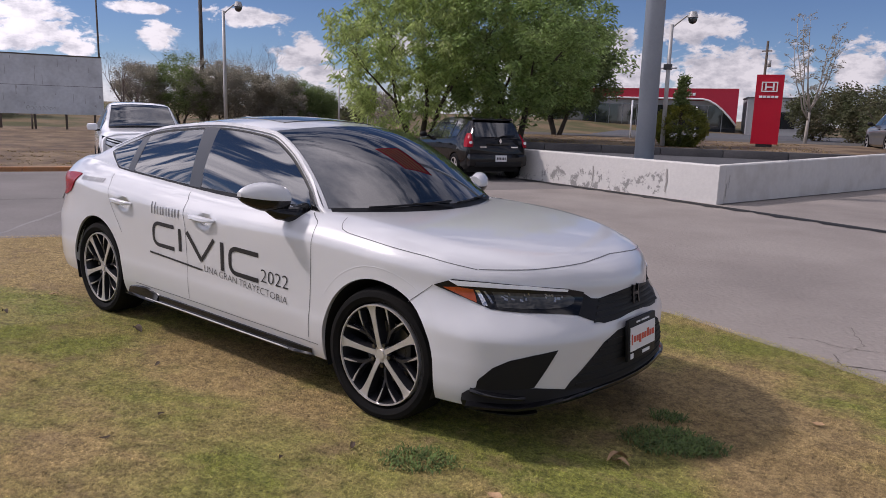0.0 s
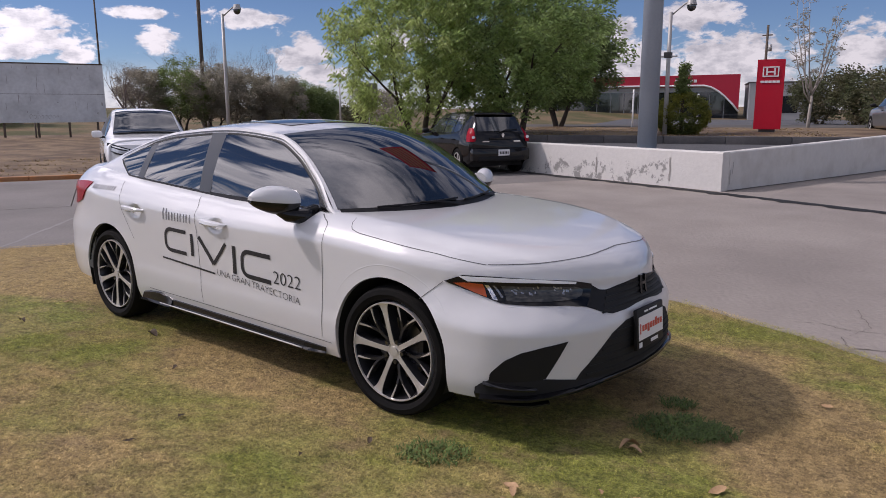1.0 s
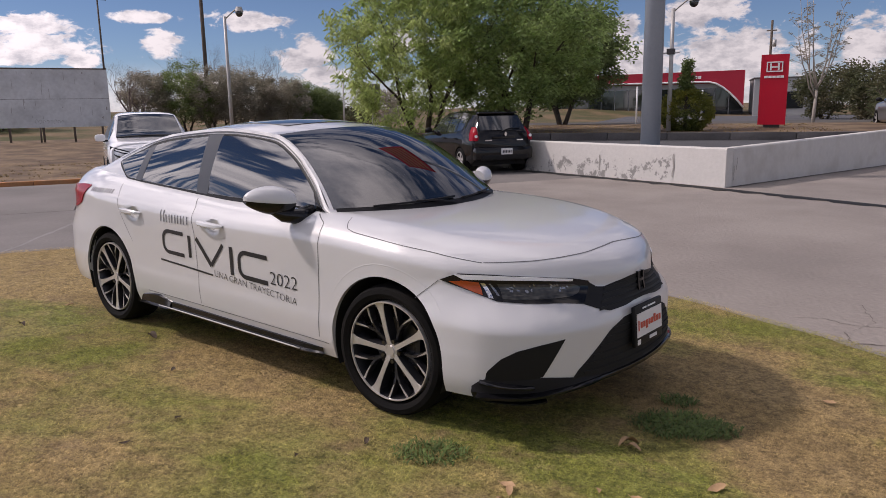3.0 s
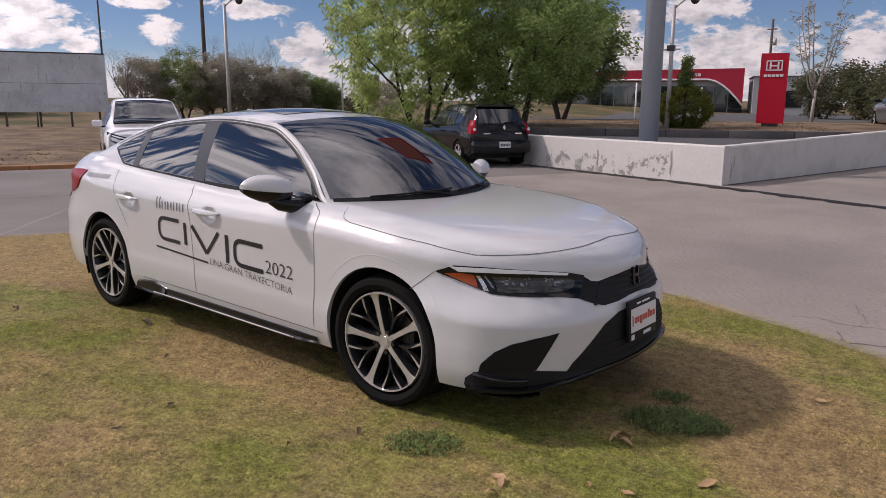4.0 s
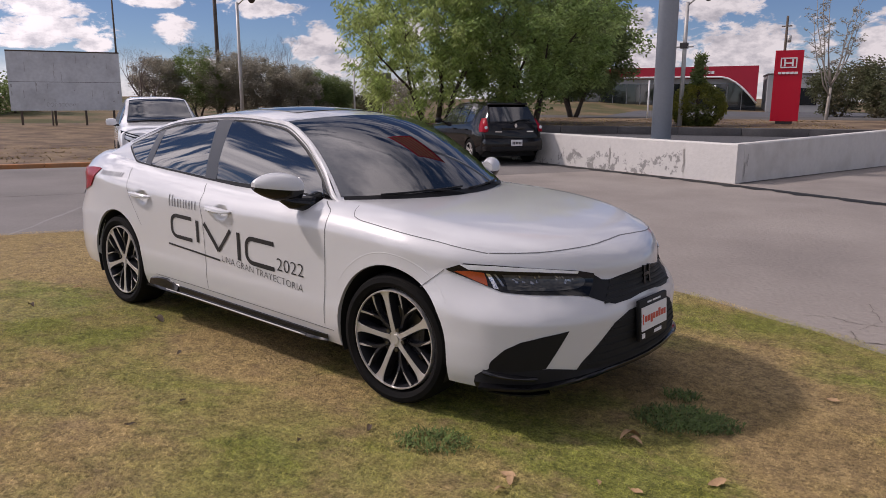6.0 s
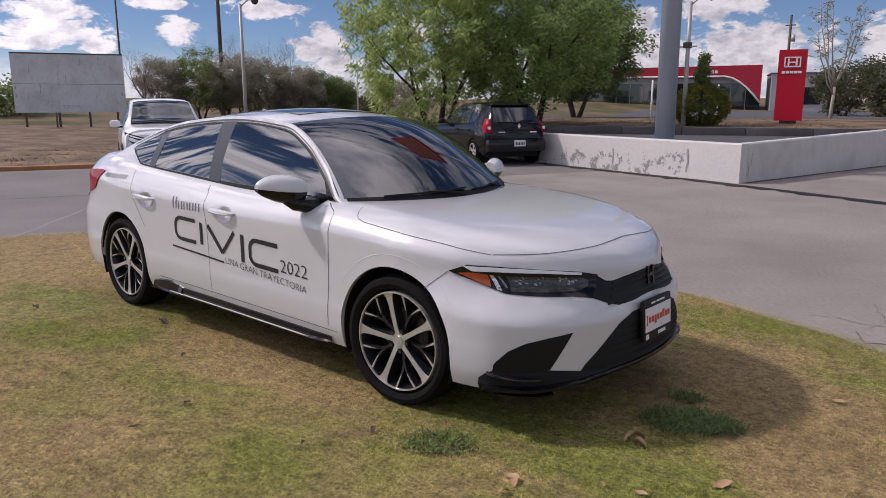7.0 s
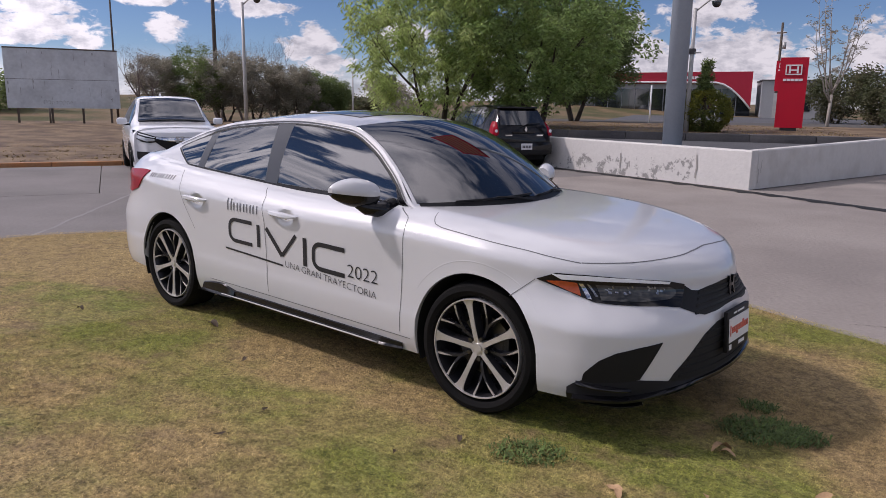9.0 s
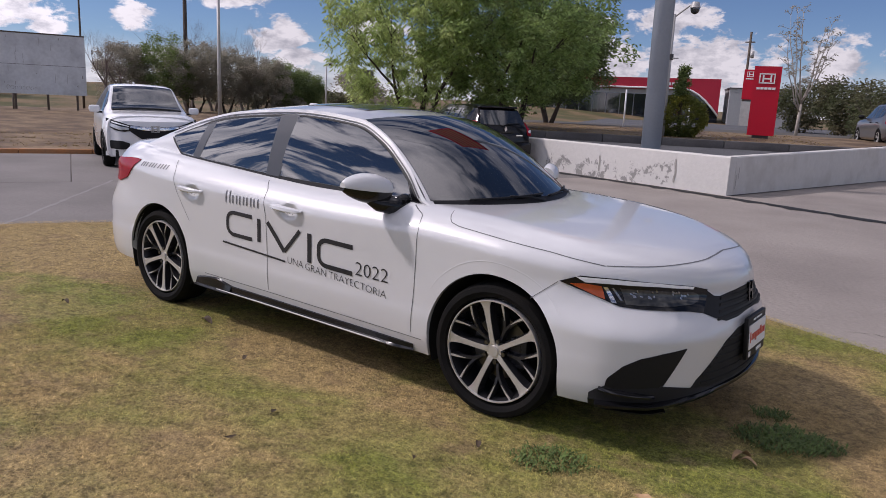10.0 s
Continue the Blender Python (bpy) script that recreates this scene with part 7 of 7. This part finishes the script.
# white crossover facing the camera; x towards its nose
def crossover(m):
    car = thing("crossover", "white compact crossover parked on the concrete facing the lawn", "car", m)
    sh_ = Shell([(-3.45, 0.70), (-3.3, 0.80), (-2.6, 0.885), (0, 0.89), (0.35, 0.86), (0.62, 0.76), (0.76, 0.60)], [(-3.45, 0.45), (-3.2, 0.28), (0.4, 0.22), (0.76, 0.27)],
                [(-3.45, 1.02), (-2.6, 1.08), (-0.6, 1.0), (0, 0.98), (0.4, 0.93), (0.66, 0.84), (0.76, 0.74)],
                [(-3.45, 1.12), (-3.25, 1.35), (-2.9, 1.55), (-2.0, 1.62), (-1.35, 1.60), (-1.05, 1.53), (-0.45, 1.12), (-0.2, 1.075), (0.3, 1.03), (0.60, 0.95), (0.76, 0.80)],
                [(-3.45, 0.55), (-3.0, 0.56), (-1.4, 0.60), (-1.0, 0.63), (-0.45, 0.72), (0, 0.74), (0.5, 0.68), (0.76, 0.50)])
    part("body", sh_.mesh(-3.45, 0.46, 90, (0.0, -2.61), 0.37, 0.33), PAINT_2, car)
    part("underbody", boxed(-3.2, 0.6, -0.7, 0.7, 0.2, 0.36), DARK, car)
    def ws(a, b, o=0.0):
        x = -0.40 + (-1.10 + 0.40) * b
        y = interp(sh_.tabs[4], x) - 0.03
        z = interp(sh_.tabs[3], x)
        bow = 1 - a * a
        return (x + 0.10 * bow * (1 - b) + 0.05 * bow * b + o * 0.5, a * y, z + 0.035 * bow + o * 0.9)
    part("windscreen", strip([(-0.96 + 1.92 * k / 16, 0.98) for k in range(17)], [(-0.97 + 1.94 * k / 16, 0.03) for k in range(17)], ws, 0.012, 0.02, 24, 10), GLASS_2, car, "windscreen reflecting sky")
    part("cowl", strip([(-0.95 + 1.9 * k / 16, 0.03) for k in range(17)], [(-0.96 + 1.92 * k / 16, -0.06) for k in range(17)], ws, 0.014, 0.02, 24, 3), BLACK, car)
    for s in (-1, 1):
        sf = lambda x, z, o=0.0, s=s: (lambda q: (q[0], s * q[1], q[2]))(sh_.at(x, z, o))
        part("side_window", strip([(-0.78, 1.26), (-1.0, 1.44), (-1.4, 1.53), (-2.0, 1.545), (-2.6, 1.50)], [(-0.62, 1.06), (-1.0, 1.07), (-1.4, 1.08), (-2.0, 1.10), (-2.6, 1.14)], sf, 0.008, 0.02, 24, 6), GLASS_2, car, "dark side windows")
        part("arch_cladding", strip([(0.41 * math.cos(radians(t)), 0.33 + 0.41 * math.sin(radians(t))) for t in range(0, 181, 12)], [(0.365 * math.cos(radians(t)), 0.33 + 0.365 * math.sin(radians(t))) for t in range(0, 181, 12)], sf, 0.012, 0.02, 24, 3), BLACK, car, "black wheel arch cladding")
        mir = bmesh.new()
        box(mir, -0.69, -0.56, s * 0.865, s * 1.075, 1.03, 1.175, 0.055)
        part("mirror", mir, PAINT_2, car, "white door mirror")
        part("mirror_foot", boxed(-0.66, -0.60, s * 0.82, s * 0.93, 1.02, 1.06, 0.01), BLACK, car)

        def fr(y, z, o=0.0, s=s):
            x = 0.78 - 0.13 * (y / 0.62) ** 2 - 0.20 * max(0, (y - 0.62) / 0.25) - 0.35 * max(0, z - 0.78) ** 1.2 - 0.12 * max(0, 0.42 - z)
            return (x + o, s * y, z)
        lampm = part("headlight", strip([(0.42, 0.83), (0.55, 0.875), (0.70, 0.92), (0.835, 0.965)], [(0.42, 0.74), (0.55, 0.715), (0.70, 0.735), (0.84, 0.83)], fr, 0.02, 0.05, 16, 5), GLOSS, car, "clear headlight with a dark housing")
        part("reflector", strip([(0.47, 0.795), (0.62, 0.815), (0.79, 0.875)], [(0.47, 0.755), (0.62, 0.745), (0.79, 0.81)], fr, 0.027, 0.02, 8, 3), HLAMP, lampm, "bright lamp reflector")
        part("lamp_core", strip([(0.46, 0.825), (0.60, 0.865), (0.76, 0.91)], [(0.46, 0.81), (0.60, 0.84), (0.74, 0.88)], fr, 0.026, 0.02, 8, 3), DRL, lampm)
        part("fog_recess", strip([(0.46, 0.50), (0.58, 0.54), (0.80, 0.54)], [(0.46, 0.40), (0.58, 0.375), (0.78, 0.385)], fr, 0.022, 0.05, 10, 4), BLACK, car, "black fog lamp recess")
        for x in (0.0, -2.61):
            plain_wheel(car, x, s * 0.885, 0.33, ALLOY, 0)
        front = bmesh.new()
        grid(front, [[(0.2, s * y, 0.24)] + [fr(y, z, 0.0) for z in (0.24, 0.30, 0.42, 0.55, 0.66, 0.78, 0.86, 0.92)] + [(fr(y, 0.95)[0] - 0.05, s * y * 0.985, 0.955 - 0.02 * y), (fr(y, 0.95)[0] * 0.6 - 0.02, s * y * 0.95, 1.005 - 0.07 * y * y), (0.10, s * y * 0.92, 1.045 - 0.09 * y * y)] for y in [0.86 * k / 20 for k in range(21)]])
        bmesh.ops.recalc_face_normals(front, faces=front.faces)
        part("front_bumper", front, PAINT_2, car)
        part("grille", strip([(0.0, 0.82), (0.2, 0.82), (0.46, 0.845)], [(0.0, 0.58), (0.25, 0.585), (0.44, 0.72)], fr, 0.02, 0.05, 14, 5), BLACK, car, "black grille")
        part("chrome_bar", strip([(0.0, 0.815), (0.2, 0.815), (0.44, 0.838)], [(0.0, 0.745), (0.2, 0.75), (0.44, 0.800)], fr, 0.032, 0.05, 14, 4), CHROME, car, "wide chrome grille bar")
        part("lower_grille", strip([(0.0, 0.44), (0.4, 0.44)], [(0.0, 0.30), (0.42, 0.30)], fr, 0.02, 0.04, 10, 4), BLACK, car)
    bm = bmesh.new()
    for y0, y1, z0, z1 in ((-0.055, -0.03, 0.735, 0.825), (0.03, 0.055, 0.735, 0.825), (-0.03, 0.03, 0.768, 0.790), (-0.075, 0.075, 0.832, 0.842), (-0.075, -0.066, 0.72, 0.832), (0.066, 0.075, 0.72, 0.832), (-0.066, 0.066, 0.72, 0.728)):
        box(bm, 0.80, 0.83, y0, y1, z0, z1)
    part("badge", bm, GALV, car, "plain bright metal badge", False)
    part("antenna", boxed(-2.78, -2.64, -0.02, 0.02, 1.58, 1.68, 0.012), PAINT_2, car, "white roof antenna fin")
    part("bonnet_edge", tube(bmesh.new(), [(0.46 - 0.14 * (y / 0.7) ** 2, y, 1.0 - 0.03 * y * y) for y in [-0.70 + 0.1 * k for k in range(15)]], 0.004, 5), BLACK, car, "thin dark gap at the bonnet's edge")
    return car


# black hatchback seen from behind; x towards its nose
def hatchback(m, paint, label, name, detail=True):
    car = thing(name, label, "car", m)
    sh_ = Shell([(-3.30, 0.74), (-3.22, 0.80), (-2.7, 0.865), (0, 0.87), (0.4, 0.84), (0.7, 0.62)], [(-3.3, 0.36), (-3.0, 0.25), (0.4, 0.22), (0.7, 0.3)], [(-3.3, 0.92), (-2.6, 1.0), (-0.5, 0.93), (0.4, 0.86), (0.7, 0.72)],
                [(-3.3, 0.97), (-3.24, 1.08), (-2.98, 1.40), (-2.85, 1.47), (-2.2, 1.52), (-1.2, 1.50), (-0.95, 1.43), (-0.3, 1.02), (0.4, 0.93), (0.7, 0.78)], [(-3.3, 0.66), (-2.98, 0.58), (-2.2, 0.585), (-1.1, 0.58), (-0.3, 0.70), (0.4, 0.66), (0.7, 0.5)])
    part("body", sh_.mesh(-3.30, 0.7, 90, (0.0, -2.59), 0.35, 0.31), paint, car)
    part("underbody", boxed(-3.1, 0.6, -0.7, 0.7, 0.2, 0.34), DARK, car)
    for s in (-1, 1):
        sf = lambda x, z, o=0.0, s=s: (lambda q: (q[0], s * q[1], q[2]))(sh_.at(x, z, o))
        for nm, t, b in (("front_window", [(-0.72, 1.22), (-1.0, 1.38), (-1.55, 1.425)], [(-0.50, 0.97), (-1.0, 0.985), (-1.55, 0.995)]), ("rear_side_window", [(-1.63, 1.425), (-2.2, 1.425)], [(-1.63, 0.997), (-2.2, 1.01)]), ("quarter_window", [(-2.27, 1.42), (-2.72, 1.36)], [(-2.27, 1.015), (-2.60, 1.06)])):
            part(nm, strip(t, b, sf, 0.008, 0.02, 14, 6), GLASS_2, car, "side window reflecting sky")
        mir = bmesh.new()
        bmesh.ops.create_uvsphere(mir, u_segments=14, v_segments=8, radius=1, matrix=Matrix.Translation((-0.62, s * 0.96, 1.03)) @ Matrix.Diagonal((0.07, 0.11, 0.075, 1)))
        part("mirror", mir, BLACK, car)
        part("mirror_foot", boxed(-0.65, -0.58, s * 0.80, s * 0.90, 0.97, 1.01, 0.01), BLACK, car)
        for x in (-1.52, -2.3):
            part("door_handle", boxed(x - 0.09, x + 0.09, s * 0.862, s * 0.895, 0.83, 0.86, 0.008), BLACK, car)
        for x in (0.0, -2.59):
            plain_wheel(car, x, s * 0.872, 0.315, ALLOY, 0)
        if detail:
            tl = bmesh.new()
            rows = []
            for z, x0, x1, y0, y1 in ((1.14, -3.13, -3.02, 0.64, 0.685), (1.05, -3.215, -3.03, 0.64, 0.735), (0.95, -3.285, -3.06, 0.655, 0.775), (0.86, -3.318, -3.09, 0.67, 0.795), (0.81, -3.318, -3.12, 0.69, 0.80)):
                rows.append([(x0 - 0.005, s * y0, z), (x0 - 0.02, s * (y0 + 0.5 * (y1 - y0)), z), (x0 + 0.04, s * (y1 + 0.012), z), (x1, s * (y1 + 0.030), z)])
            grid(tl, rows)
            bmesh.ops.recalc_face_normals(tl, faces=tl.faces)
            lamp = part("tail_lamp", tl, REDLENS, car, "tall red tail lamp")
            bm = bmesh.new()
            bmesh.ops.create_cone(bm, cap_ends=True, segments=18, radius1=0.04, radius2=0.036, depth=0.02, matrix=Matrix.Translation((-3.318, s * 0.735, 0.92)) @ Matrix.Rotation(radians(90), 4, "Y"))
            part("lamp_eye", bm, DRL, lamp, "round clear lamp", False)
    if detail:
        def back(y, z, o=0.0):
            x = -3.315 + 0.05 * (y / 0.7) ** 2 + (0 if z < 0.98 else (z - 0.98) * 0.62)
            return (x - o, y, z)
        part("rear_window", strip([(-0.52 + 1.04 * k / 12, 1.40) for k in range(13)], [(-0.60 + 1.20 * k / 12, 1.06) for k in range(13)], back, 0.02, 0.04, 20, 8), GLASS_2, car, "rear window reflecting sky")
        part("rear_wiper", tube(bmesh.new(), [back(0.05, 1.03, 0.05), back(-0.15, 1.09, 0.04), back(-0.48, 1.10, 0.04)], 0.012, 6), BLACK, car)
        part("tailgate_handle", strip([(-0.30, 0.90), (0.30, 0.90)], [(-0.30, 0.865), (0.30, 0.865)], back, 0.03, 0.05, 10, 3), GLOSS, car)
        part("rear_bumper", boxed(-3.40, -3.02, -0.785, 0.785, 0.34, 0.66, 0.08), paint, car)
        part("bumper_insert", boxed(-3.412, -3.3, -0.62, 0.62, 0.34, 0.46, 0.015), BLACK, car)
        pl = part("rear_plate", boxed(-3.425, -3.405, -0.20, 0.10, 0.47, 0.62, 0.004), PLATE_W, car, "white number plate with plain bars", False)
        bm = bmesh.new()
        for k in range(6):
            box(bm, -3.429, -3.4255, -0.17 + 0.042 * k, -0.17 + 0.042 * k + 0.026, 0.51, 0.57)
        part("plate_bars", bm, VINYL, pl, "", False)
        bm = bmesh.new()
        bmesh.ops.create_cone(bm, cap_ends=True, segments=4, radius1=0.055, radius2=0.045, depth=0.02, matrix=Matrix.Translation((-3.34, -0.05, 0.965)) @ Matrix.Rotation(radians(90), 4, "Y") @ Matrix.Diagonal((1.2, 0.75, 1, 1)))
        part("badge", bm, CHROME, car, "plain chrome badge", False)
        for y in (-0.45, 0.40):
            part("name_bar", boxed(-3.325, -3.31, y - 0.09, y + 0.09, 0.80, 0.83), CHROME, car, "", False)
        part("rear_spoiler", boxed(-3.02, -2.85, -0.52, 0.52, 1.455, 1.50, 0.015), paint, car)
    return car


crossover(Matrix.Translation(CROSS_AT) @ Matrix.Rotation(radians(CROSS_TURN), 4, "Z"))
hatchback(Matrix.Translation(HATCH_AT) @ Matrix.Rotation(radians(HATCH_TURN), 4, "Z"), PAINT_BLACK, "black compact hatchback with red tail lamps parked beside the low wall", "hatchback")
hatchback(Matrix.Translation(GREY_AT) @ Matrix.Rotation(radians(GREY_TURN), 4, "Z"), PAINT_GREY, "brown grey car parked on the upper forecourt", "parked_car")
